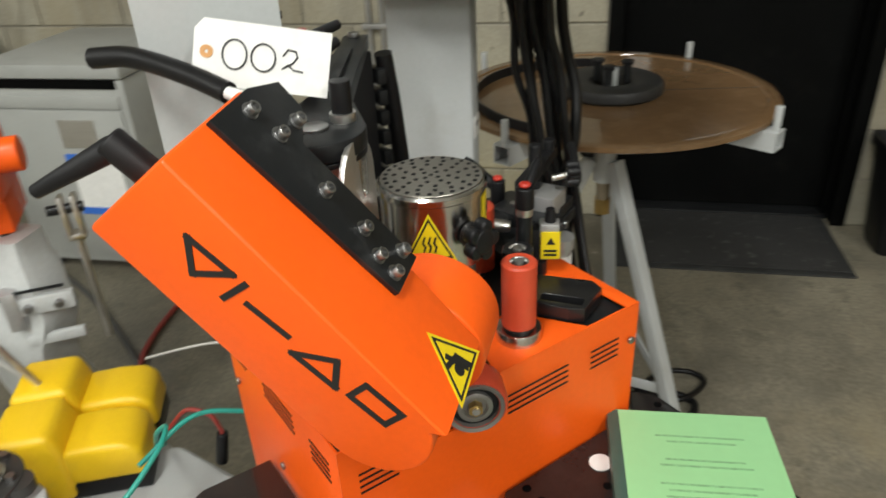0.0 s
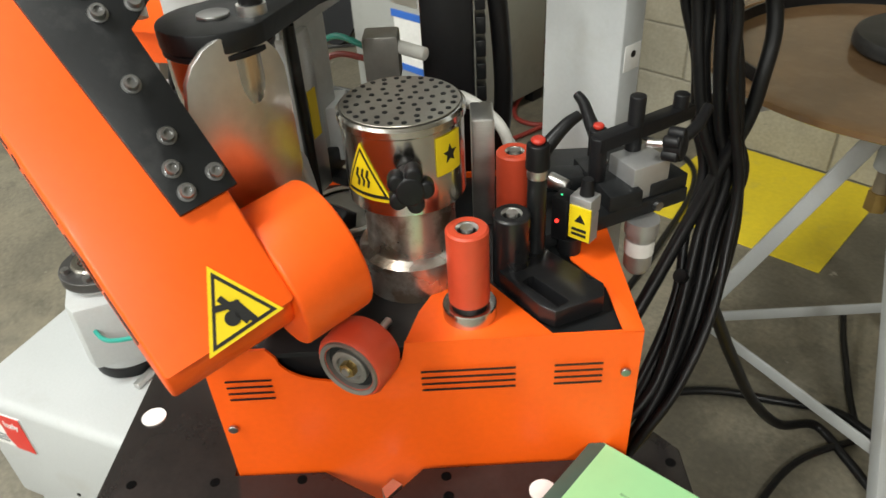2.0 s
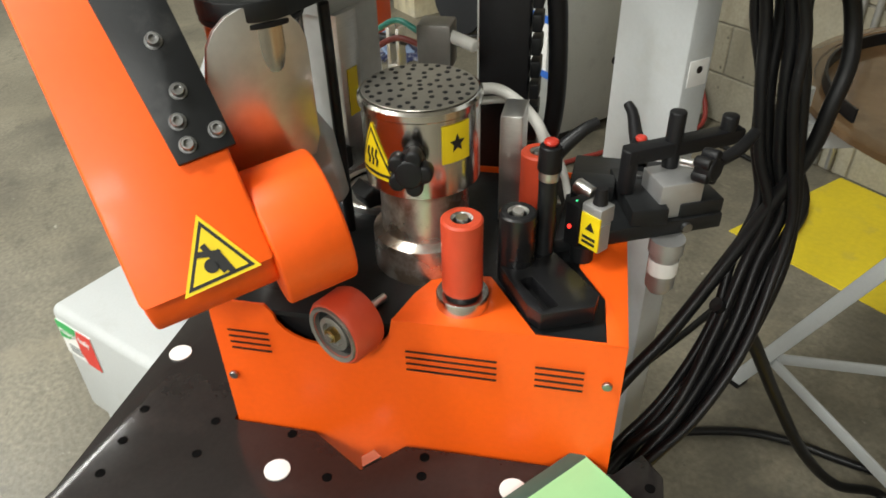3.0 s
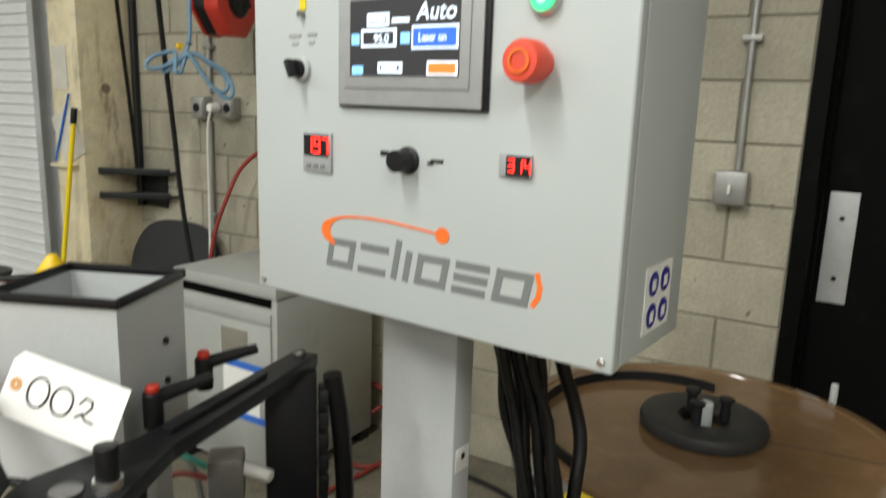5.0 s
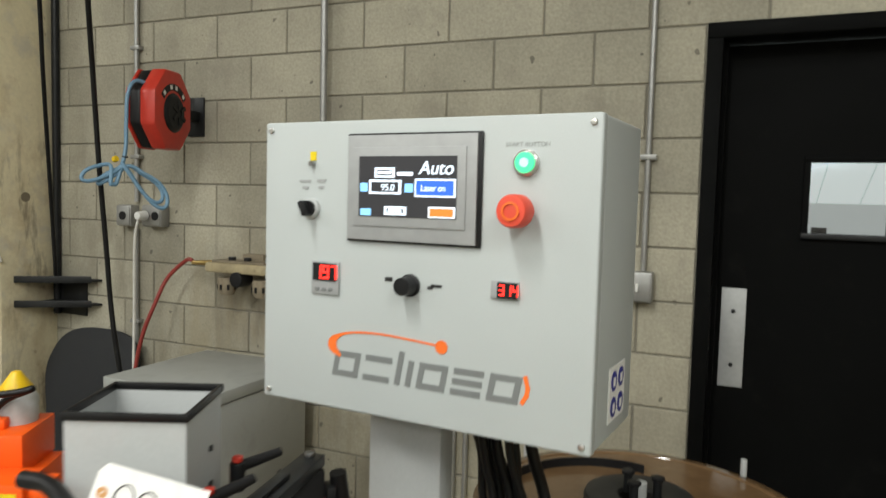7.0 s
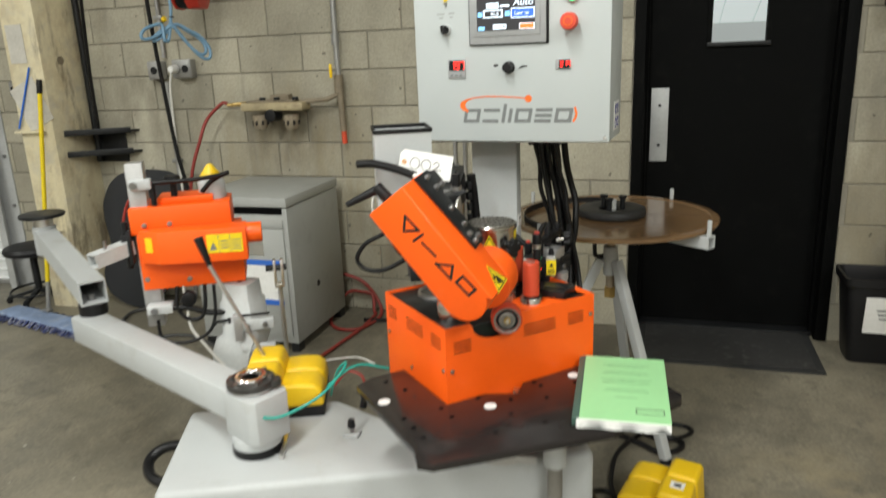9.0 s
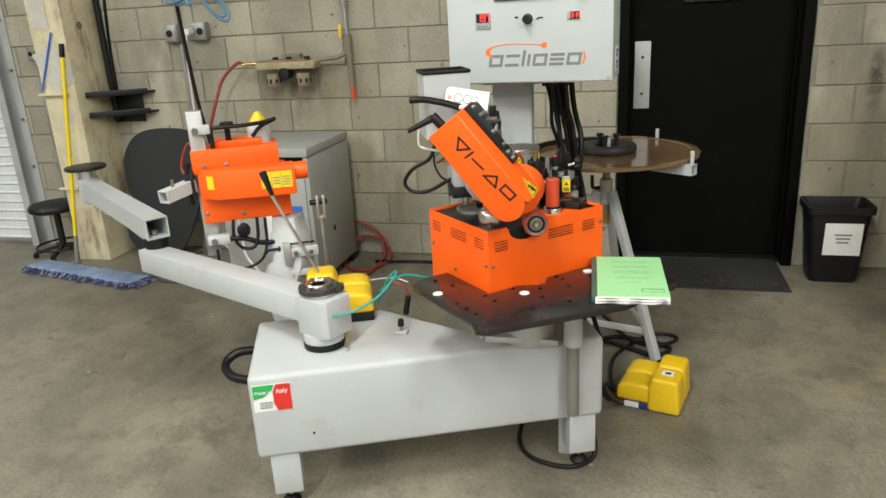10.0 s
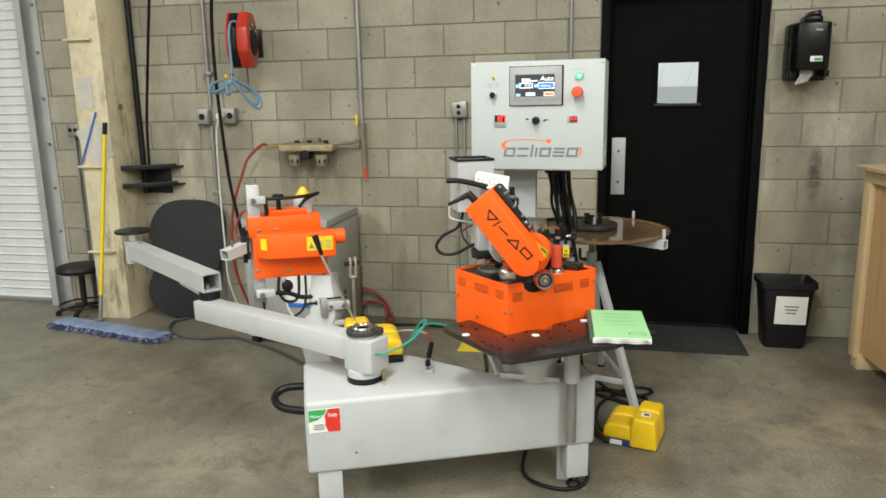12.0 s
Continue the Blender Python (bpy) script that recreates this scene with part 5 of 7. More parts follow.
# Added black sheet that keeps the inside dark behind the front cutout.
part("inner_liner", box(0.006, UL - 0.006, 0.012, 0.016, UZ0, UZ1 - 0.014), BLACK, unit)
part("deck", box(0.003, UL - 0.003, 0.003, UD - 0.003, UZ1 - 0.014, UZ1 - 0.008), BLACKMETAL, unit, "dark oily deck plate")
tp = [(0.192, 0.0), (0.332, 0.0), (0.277, 0.086), (0.225, 0.086), (0.205, 0.045)]
part("top_panel", prism(tp, UZ1 - 0.003, UZ1, 0.0006), ORANGE, unit)
part("top_panel", prism([(0.395, 0.0), (UL, 0.0), (UL, 0.20), (0.36, 0.20), (0.365, 0.12), (0.392, 0.07)], UZ1 - 0.003, UZ1, 0.0006), ORANGE, unit)
def vent(u0, u1, zc, mm):
    for k in range(4):
        part("vent_slot", moved(box(u0, u1, -0.0042, -0.0031, zc - 0.0135 + 0.0085 * k, zc - 0.0117 + 0.0085 * k), mm), BLACK, unit)
I4 = Matrix.Identity(4)
for u0, u1 in ((0.018, 0.062), (0.205, 0.295), (0.332, 0.378)):
    vent(u0, u1, 0.855, I4)
lm = Matrix(((0, 1, 0, 0.003), (-1, 0, 0, UD), (0, 0, 1, 0), (0, 0, 0, 1)))
for u0, u1 in ((0.020, 0.065), (0.125, 0.21), (0.255, 0.30)):
    vent(u0, u1, 0.860, lm)
for u, vv, z in ((0.400, -0.003, 0.855), (0.012, -0.003, 0.80)):
    part("screw", cyl((u, vv, z), (u, vv - 0.004, z), 0.005, seg=14, bevel=0.001), BOLT, unit)
for q, z in ((0.18, 0.745), (0.306, 0.80), (0.012, 0.80)):
    part("screw", cyl((0.0, q, z), (-0.004, q, z), 0.005, seg=14, bevel=0.001), BOLT, unit)

def roller(name, u, v, z0, z1, r, material, label):
    t = thing(name, label, "roller", MM @ pose(u, v, 0), "upright pressure rollers")
    part("sleeve", lathe([(0.012, z0), (r, z0), (r, z1 - 0.002), (r - 0.002, z1), (0.011, z1)], 32), material, t)
    part("bearing", lathe([(0.013, z1 - 0.012), (0.0155, z1 - 0.012), (0.0155, z1 - 0.001), (0.0115, z1 - 0.001), (0.010, z1 - 0.004), (0.006, z1 - 0.004), (0.006, z1 + 0.001), (0, z1 + 0.001)], 28), STEEL, t, "steel bearing cap")
    part("shaft", cyl((0, 0, 0.892), (0, 0, z1 - 0.004), 0.009, seg=16), STEEL, t)
    return t
ra = roller("pressure_roller", 0.253, 0.033, 0.925, 1.008, 0.0205, REDROLL, "red rubber pressure roller on a chrome collar")
part("collar", lathe([(0, 0.884), (0.025, 0.884), (0.027, 0.886), (0.027, 0.9185), (0.026, 0.920), (0, 0.920)], 36), CHROME, ra, "polished steel collar")
part("neck", cyl((0, 0, 0.9195), (0, 0, 0.926), 0.018, seg=28), BLACK, ra, "black rubber neck")
roller("pressure_roller", 0.299, 0.093, 0.90, 0.983, 0.0195, GLOSSBLACK, "black steel guide roller")
roller("pressure_roller", 0.309, 0.187, 0.91, 1.003, 0.0205, REDROLL, "red rubber pressure roller at the back")
rl = roller("pressure_roller", 0.047, 0.060, 0.950, 0.966, 0.020, REDROLL, "low red roller in a steel cup under the arm")
part("collar", lathe([(0, 0.890), (0.0355, 0.890), (0.0365, 0.893), (0.0365, 0.932), (0.034, 0.942), (0.026, 0.949), (0.022, 0.952), (0, 0.952)], 36), CHROME, rl, "round steel cup")

# copying wheel below the arm
wh = thing("copying_wheel", "red rubber copying wheel with steel bearing hub", "wheel", MM @ frame_at((0.142, -0.030, 0.903), (0.89, -0.45, 0), (0, 0, 1)) @ Matrix.Scale(1.08, 4))
part("tyre", lathe([(0.024, -0.026), (0.0315, -0.026), (0.0335, -0.022), (0.0335, 0.004), (0.031, 0.008), (0.024, 0.008)], 36), REDROLL, wh)
part("rim", lathe([(0.026, -0.02), (0.0292, 0.009), (0.0285, 0.0105), (0.0248, 0.0095), (0.024, 0.002), (0.018, 0.001)], 36), DULLMETAL, wh, "dull steel rim")
part("bearing_seal", cyl((0, 0, -0.002), (0, 0, 0.003), 0.0236, seg=36), BLACKMETAL, wh, "black bearing seal")
part("hub", lathe([(0.0175, 0.002), (0.0175, 0.0075), (0.016, 0.0085), (0.0125, 0.0085), (0.0115, 0.005), (0, 0.005)], 36), DULLMETAL, wh, "ringed steel hub")
part("nut", cyl((0, 0, 0.004), (0, 0, 0.012), 0.0075, seg=6), BRASS, wh, "yellowed nut")
part("axle", cyl((0, 0, -0.06), (0, 0, 0.014), 0.004, seg=12), STEEL, wh)

# ---- orange head arm ----
D, N1, N2 = Vector((0.46658, -0.39624, -0.79075)), Vector((0.44975, -0.66353, 0.59787)), Vector((-0.76159, -0.63460, -0.13138))
AM = MM @ pose(-0.003, 0.0026, 0.0051) @ Matrix(((D.x, N1.x, N2.x, 0), (D.y, N1.y, N2.y, 0), (D.z, N1.z, N2.z, 0), (0, 0, 0, 1)))
head = thing("head_guard", "orange enamelled tilted arm guard with black maker's mark", "machine guard", AM)
NP = 0.7185
prof = [(-1.014, 0.610), (-1.014, NP), (-0.716, NP)]
for k in range(15):
    a = radians(62 - 150 * k / 14)
    prof.append((-0.750 + 0.052 * math.cos(a), 0.662 + 0.052 * math.sin(a)))
prof += [(-0.77, 0.610)]
part("shell", prism(prof, -0.173, -0.0600, 0.004, 3), ORANGE, head)
part("drum_cover", cyl((-0.738, 0.655, -0.240), (-0.738, 0.655, -0.172), 0.065, seg=56, bevel=0.004), ORANGE, head)
strip = part("hinge_strip", prism([(-1.012, -0.114), (-1.012, -0.170), (-1.0, -0.205), (-0.972, -0.205), (-0.952, -0.174), (-0.816, -0.180), (-0.815, -0.131)], 0.0, 0.006, 0.001), BLACKMETAL, head, "black steel bolted strip", m=Matrix(((1, 0, 0, 0), (0, 0, 1, NP), (0, 1, 0, 0), (0, 0, 0, 1))))
for a, b in ((-0.998, -0.153), (-0.968, -0.186), (-0.970, -0.159), (-0.915, -0.152), (-0.871, -0.154), (-0.848, -0.144), (-0.832, -0.170), (-0.828, -0.144)):
    part("bolt", merge(cyl((a, b, 0.006), (a, b, 0.0072), 0.0072, seg=20), moved(lathe([(0.0055, 0.0), (0.0055, 0.006), (0.0048, 0.007), (0.003, 0.007), (0.003, 0.003), (0, 0.003)], 16), pose(a, b, 0.0072))), BOLT, strip)
# maker's mark, drawn as plain bars and outlines
LW = 0.0055
mark_lines = [
    [[(-0.964, 0.681), (-0.941, 0.655), (-0.923, 0.685), (-0.964, 0.681)]],
    [[(-0.9115, 0.686), (-0.9125, 0.659)]],
    [[(-0.898, 0.672), (-0.860, 0.677)]],
    [[(-0.846, 0.666), (-0.822, 0.695), (-0.802, 0.671), (-0.846, 0.666)]],
    [[(-0.790, 0.676), (-0.792, 0.698), (-0.754, 0.702), (-0.752, 0.680), (-0.787, 0.676)]],
]
for g in mark_lines:
    part("mark_shape", strokes(g, LW), INK, head, "black painted mark shape", m=pose(0, 0, -0.0596))
# warning triangle on the broad face
def tri_sign(parent, pts, m, symbol):
    c = [sum(p[i] for p in pts) / 3 for i in (0, 1)]
    sc = lambda k: [(c[0] + (p[0] - c[0]) * k, c[1] + (p[1] - c[1]) * k) for p in pts]
    t = part("warning_label", prism(sc(1.0), 0, 0.0006), LABELY, parent, "yellow triangular warning label", m=m)
    part("label_border", prism(sc(0.86), 0.0006, 0.0010), INK, t)
    part("label_field", prism(sc(0.72), 0.0010, 0.0014), LABELY, t)
    part("label_symbol", moved(symbol, pose(c[0], c[1], 0.0018)), INK, t)
    return t
pts = [(-0.774, 0.128), (-0.716, 0.160), (-0.714, 0.094)]
fm = Matrix(((1, 0, 0, 0), (0, 0, 1, NP + 0.0004), (0, -1, 0, 0), (0, 0, 0, 1)))
tri_sign(head, pts, fm, merge(strokes([[(-0.012, -0.004), (0.010, 0.004)], [(-0.008, -0.010), (-0.004, 0.004), (0.012, 0.009)]], 0.005), cyl((0.004, -0.004, -0.0004), (0.004, -0.004, 0.0004), 0.006, seg=16)))
# clamping lever at the top end
part("lever_hub", cyl((-1.012, 0.640, -0.114), (-1.053, 0.637, -0.112), 0.013, seg=20, bevel=0.003), BLACK, head, "black clamping lever hub")
part("lever", cyl((-1.045, 0.637, -0.112), (-1.062, 0.565, -0.083), 0.0105, 0.006, 16, 0.002), BLACK, head, "black clamping lever")

# ---- steel glue pot ----
pot = thing("glue_pot", "polished stainless steel glue pot with perforated lid", "glue pot", MM @ pose(0.195, 0.117, -0.0848) @ Matrix.Diagonal((0.99, 0.99, 1.095, 1)))
part("lower_body", lathe([(0, 0.893), (0.057, 0.893), (0.058, 0.897), (0.058, 0.935), (0.048, 0.94), (0.047, 1.0), (0, 1.0)], 48), POTLOW, pot, "steel body stained with glue")
part("upper_body", lathe([(0.05, 0.995), (0.060, 0.997), (0.060, 1.070), (0.0625, 1.072), (0.0625, 1.078), (0.060, 1.0805), (0.052, 1.0812), (0, 1.0812)], 56), CHROME, pot)
part("lid", lathe([(0.0, 1.0814), (0.058, 1.0814), (0.0575, 1.0822), (0, 1.0826)], 56), mat("matt_steel_lid", (0.36, 0.34, 0.30), 0.38, 0.8, var=0.1, bump=0.1, fine=200), pot, "drilled steel lid")
hme = part("vent_hole", cyl((0, 0, 0), (0, 0, 0.0006), 0.0027, seg=10), BLACK, pot, m=pose(0, 0, 1.0823))
for r, n, o in ((0.052, 26, 0.0), (0.042, 14, 0.2), (0.031, 12, 0.1), (0.020, 8, 0.0), (0.010, 4, 0.3)):
    for k in range(n):
        a = 2 * math.pi * k / n + o
        share("vent_hole", hme.data, pot, pose(r * math.cos(a), r * math.sin(a), 1.0823))
def on_pot(a, z):
    a = radians(a)
    return frame_at((0.0606 * math.cos(a), 0.0606 * math.sin(a), z), (-math.sin(a), math.cos(a), 0), (0, 0, 1))
def bent(bm, r):
    for v in bm.verts:
        a = v.co.x / r
        rr = r + v.co.z
        v.co.z, v.co.x = rr * math.cos(a) - r, rr * math.sin(a)
    return bm
def sub(bm):
    bmesh.ops.subdivide_edges(bm, edges=bm.edges[:], cuts=6, use_grid_fill=True)
    return bm
def tri_flat(s, z0, z1):
    return bent(sub(prism([(-0.030 * s, -0.025 * s), (0.030 * s, -0.025 * s), (0, 0.029 * s)], z0, z1)), 0.0606)
wl = part("warning_label", tri_flat(1.0, 0, 0.0006), LABELY, pot, "yellow hot surface warning triangle", m=on_pot(-127, 1.036))
part("label_border", tri_flat(0.86, 0.0007, 0.0011), INK, wl)
part("label_field", tri_flat(0.72, 0.0012, 0.0015), LABELY, wl)
for x in (-0.006, 0, 0.006):
    part("label_symbol", moved(strokes([[(0, -0.009), (0.0015, -0.004), (-0.001, 0.0), (0.001, 0.006)]], 0.002), pose(x, -0.002, 0.0018)), INK, wl)
bl = part("badge", bent(sub(box(-0.016, 0.016, -0.018, 0.018, 0, 0.0006)), 0.0606), LABELY, pot, "yellow square label with black star", m=on_pot(-42, 1.048))
star = [(0.009 * (1 if k % 2 == 0 else 0.45) * math.sin(k * math.pi / 5), 0.009 * (1 if k % 2 == 0 else 0.45) * math.cos(k * math.pi / 5)) for k in range(10)]
part("star", prism(star, 0.0008, 0.0014), INK, bl)
part("star_knob", merge(*[cyl((0.014 * math.cos(k * 1.2566), 0.014 * math.sin(k * 1.2566), 0.012), (0.014 * math.cos(k * 1.2566), 0.014 * math.sin(k * 1.2566), 0.028), 0.0085, seg=14, bevel=0.003) for k in range(5)], cyl((0, 0, 0), (0, 0, 0.029), 0.014, seg=20, bevel=0.003)), BLACK, pot, "black star grip knob", m=on_pot(-84, 1.036))

# ---- motor housing, guide arm, tag ----
motor = thing("motor_housing", "machined steel motor housing with black disc cap", "motor", MM @ pose(0.050, 0.080, 0.008))
part("body", lathe([(0, 0.953), (0.012, 0.953), (0.019, 0.962), (0.030, 1.00), (0.038, 1.05), (0.038, 1.085), (0.040, 1.105), (0.044, 1.128), (0.045, 1.145), (0.045, 1.17), (0, 1.17)], 44), CHROME, motor)
part("cap_ring", cyl((0, 0, 1.166), (0, 0, 1.171), 0.047, seg=52, bevel=0.001), BLACK, motor, "black seal ring")
part("screw", cyl((0, 0, 1.189), (0, 0, 1.193), 0.014, seg=24, bevel=0.001), BOLT, motor)
part("knob", cyl((0.032, 0.004, 1.19), (0.032, 0.004, 1.228), 0.010, seg=20, bevel=0.001), BLACK, motor, "black cylindrical knob")
part("knob_ring", cyl((0.032, 0.004, 1.19), (0.032, 0.004, 1.198), 0.0125, seg=20), STEEL, motor)
shp = [(-0.004, 0.0), (0.088, 0.0), (0.094, 0.02), (0.094, 0.10)]
for k in range(9):
    a = radians(8 + 150 * k / 8)
    shp.append((0.047 + 0.047 * math.cos(a), 0.108 + 0.045 * math.sin(a)))
shp += [(-0.004, 0.09)]
part("gear_casting", moved(prism([(-0.043, 1.07), (-0.043, 0.995), (-0.017, 0.958), (0.0, 0.946), (0.040, 0.943), (0.056, 0.955), (0.045, 1.03), (0.010, 1.075)], 0.028, 0.052, 0.005, 3), Matrix(((1, 0, 0, 0), (0, 0, 1, 0), (0, 1, 0, 0), (0, 0, 0, 1)))), CASTGREY, motor, "pale grey gear casting")
part("shield", prism(shp, -0.003, 0.003, 0.001), STEEL, motor, "brushed rounded shield plate", m=frame_at((-0.014, -0.072, 1.034), (0.70, 0.714, 0), (0, 0, 1)))

garm = thing("clamp_boom", "black steel clamp boom with two red-buttoned levers", "boom", MM)
tip, root = Vector((0.260, 0.400)), Vector((0.050, 0.080))
along = (tip - root).normalized()
base_a = math.atan2(along.y, along.x)
side = Vector((-along.y, along.x))
plate = [root + 0.048 * Vector((math.cos(base_a + radians(70 + 10 * k)), math.sin(base_a + radians(70 + 10 * k)))) for k in range(23)]
plate += [root + along * 0.105 - side * 0.021, tip - side * 0.017, tip + side * 0.017, root + along * 0.105 + side * 0.021]
part("plate", prism([tuple(p) for p in plate], 1.180, 1.198, 0.002), BLACKMETAL, garm, "black tapered boom plate")
part("key_bar", bar((0.115, 0.180, 1.2015), (0.205, 0.317, 1.2015), 0.014, 0.007), BLACKMETAL, garm)
part("end_bolt", cyl((0.250, 0.386, 1.198), (0.250, 0.386, 1.205), 0.008, seg=16, bevel=0.001), BOLT, garm)
part("post", cyl((0.097, 0.135, 1.17), (0.093, 0.150, 0.897), 0.006, seg=14), BLACKMETAL, garm)
for u, v, az in ((0.10, 0.205, 30), (0.14, 0.30, 20)):
    part("lever_hub", cyl((u, v, 1.194), (u, v, 1.232), 0.010, seg=18, bevel=0.002), BLACK, garm)
    part("lever_button", cyl((u, v, 1.232), (u, v, 1.240), 0.007, seg=16, bevel=0.002), REDPLASTIC, garm, "red push button")
    part("lever", cyl((u, v, 1.225), (u + 0.062 * math.cos(radians(az)), v + 0.062 * math.sin(radians(az)), 1.233), 0.008, 0.006, 12), BLACK, garm)
tag = thing("inventory_tag", "white manila inventory tag with handwritten 002", "tag", MM @ frame_at((-0.029, 0.164, 1.238), (0.105, -0.058, -0.023), (0.021, 0.014, 0.054)))
tgp = [(0.008, 0), (0.124, 0), (0.124, 0.06), (0.008, 0.06), (0, 0.05), (0, 0.01)]
part("card", prism(tgp, -0.0004, 0.0004), PAPER, tag)
part("eyelet", lathe([(0.0015, 0), (0.006, 0), (0.006, 0.0006), (0.0015, 0.0006)], 20), mat("tan_eyelet", (0.55, 0.28, 0.1), 0.6), tag, "tan reinforcing ring", m=pose(0.012, 0.03, 0.0005))
def arc(cx, cy, rx, ry, n=18):
    return [(cx + rx * math.cos(2 * math.pi * k / n), cy + ry * math.sin(2 * math.pi * k / n)) for k in range(n + 1)]
for x, g in ((0.037, arc(0, 0, 0.011, 0.0135)), (0.063, arc(0, 0, 0.011, 0.0125)), (0.088, [(-0.007, 0.004), (-0.003, 0.010), (0.004, 0.009), (0.006, 0.004), (0.002, -0.002), (-0.007, -0.008), (-0.002, -0.004), (0.003, -0.008), (0.011, -0.009)])):
    part("digit", strokes([g], 0.0016, 0.0006), INK, tag, "handwritten digit", m=pose(x, 0.030, 0.0008))
lc = thing("loop_cable", "black cable looping out beside the hopper", "cable")
part("cable", tube([(1.172, -2.12, 1.14), (1.168, -2.14, 1.10), (1.150, -2.15, 1.062), (1.095, -2.15, 1.030), (1.068, -2.15, 0.988), (1.092, -2.15, 0.960), (1.145, -2.15, 0.962), (1.217, -2.14, 0.998), (1.26, -2.10, 1.00)], 0.006), RUBBER, lc)
part("thin_wire", tube([(1.165, -2.14, 1.075), (1.17, -2.15, 1.04), (1.19, -2.15, 1.005), (1.225, -2.13, 0.985)], 0.003), RUBBER, lc)
part("tube_bracket", tube([(1.16, -2.12, 1.17), (1.131, -2.15, 1.165), (1.122, -2.15, 1.12), (1.135, -2.15, 1.098), (1.209, -2.15, 1.087), (1.25, -2.14, 1.085)], 0.004), WHITECORD, lc, "white bent tube")
hs = thing("cable_sleeve", "black braided cable sleeve ending behind the head", "cable")
part("sleeve", moved(tube([(-0.095, 0.245, 1.257), (-0.065, 0.215, 1.258), (-0.035, 0.15, 1.25), (-0.015, 0.10, 1.24)], 0.010), MM), RUBBER, hs)
part("wires", moved(tube([(-0.015, 0.10, 1.24), (0.0, 0.06, 1.235), (0.005, 0.045, 1.21)], 0.006), MM), PAPER, hs)

# ---- hopper behind the head ----
hop = thing("hopper", "white sheet metal hopper with black rubber rim", "hopper", frame_at((1.210, -2.152, 0), (0.91, 0.41, 0), (-0.41, 0.91, 0)))
hx, hy = 0.068, 0.066
bm = box(-hx, hx, -hy, hy, 1.138, 1.330)
top = [f for f in bm.faces if f.normal.z > 0.9] or [f for f in bm.faces if all(v.co.z > 1.3 for v in f.verts)]
bmesh.ops.delete(bm, geom=top, context="FACES")
bmesh.ops.solidify(bm, geom=bm.faces[:], thickness=0.002)
part("body", bm, WHITE, hop)
part("rim", merge(box(-hx - 0.003, hx + 0.003, -hy - 0.003, -hy + 0.003, 1.324, 1.334, 0.002), box(-hx - 0.003, hx + 0.003, hy - 0.003, hy + 0.003, 1.324, 1.334, 0.002), box(-hx - 0.003, -hx + 0.003, -hy + 0.003, hy - 0.003, 1.324, 1.334, 0.002), box(hx - 0.003, hx + 0.003, -hy + 0.003, hy - 0.003, 1.324, 1.334, 0.002)), RUBBER, hop, "black rubber rim")
for z in (1.22, 1.265):
    part("screw", cyl((hx, 0.02, z), (hx + 0.003, 0.02, z), 0.004, seg=12), BLACK, hop)
part("mount", box(0.010, 0.066, -0.058, 0.03, 0.985, 1.138, 0.004), CASTGREY, hop, "pale cast mounting bracket")
part("mount_plate", box(0.0, 0.075, -0.075, 0.02, 0.955, 0.985, 0.003), BLACKMETAL, hop)
part("bracket", box(0.03, 0.075, -0.055, -0.02, 0.95, 1.138, 0.003), STEEL, hop)
wl = part("bracket_label", box(0.0755, 0.0765, -0.047, -0.030, 1.02, 1.075), LABELY, hop, "narrow yellow warning label")
vlv = thing("air_valve", "small metal air valve with cream knob and coloured tubes", "valve", MM @ pose(0.158, 0.346, 0.010))
part("body", box(-0.022, 0.022, -0.02, 0.02, 1.02, 1.078, 0.004), DULLMETAL, vlv)
part("nozzle", cyl((0.015, -0.005, 1.062), (0.055, -0.03, 1.058), 0.008, seg=16, bevel=0.002), WHITECORD, vlv, "cream plastic knob")
part("stand", box(-0.012, 0.012, -0.012, 0.012, 0.897, 1.02), DULLMETAL, vlv)
part("green_tube", tube([(-0.02, 0.0, 1.06), (-0.06, 0.03, 1.065), (-0.10, 0.06, 1.04)], 0.004), GREENWIRE, vlv)
part("red_tube", tube([(-0.02, 0.0, 1.045), (-0.06, 0.02, 1.045), (-0.10, 0.04, 1.02)], 0.004), REDHOSE, vlv)
wh2 = thing("braided_wire", "white braided heater wires behind the glue pot", "wire")
part("wire", moved(tube([(0.20, 0.29, 1.02), (0.25, 0.29, 1.025), (0.30, 0.27, 0.99), (0.315, 0.235, 0.94), (0.33, 0.21, 0.92)], 0.007), MM), WHITECORD, wh2)
part("wire", moved(tube([(0.21, 0.31, 1.0), (0.27, 0.31, 1.0), (0.325, 0.27, 0.95), (0.345, 0.23, 0.915)], 0.005), MM), WHITECORD, wh2)
duct = thing("corrugated_duct", "black corrugated cable duct behind the unit", "cable duct")
part("duct", moved(tube([(0.292, 0.385, 1.17), (0.305, 0.39, 1.08), (0.308, 0.385, 0.95), (0.28, 0.38, 0.80), (0.27, 0.36, 0.60)], 0.013), MM), RUBBER, duct)
chn = thing("cable_chain", "black cable chain panel behind the glue pot", "cable chain")
part("panel", moved(box(0.205, 0.272, 0.378, 0.404, 0.72, 1.178, 0.004), MM), BLACK, chn)
for k in range(14):
    part("link", moved(box(0.274, 0.287, 0.370, 0.404, 0.74 + 0.03 * k, 0.762 + 0.03 * k, 0.002), MM), BLACKMETAL, chn)

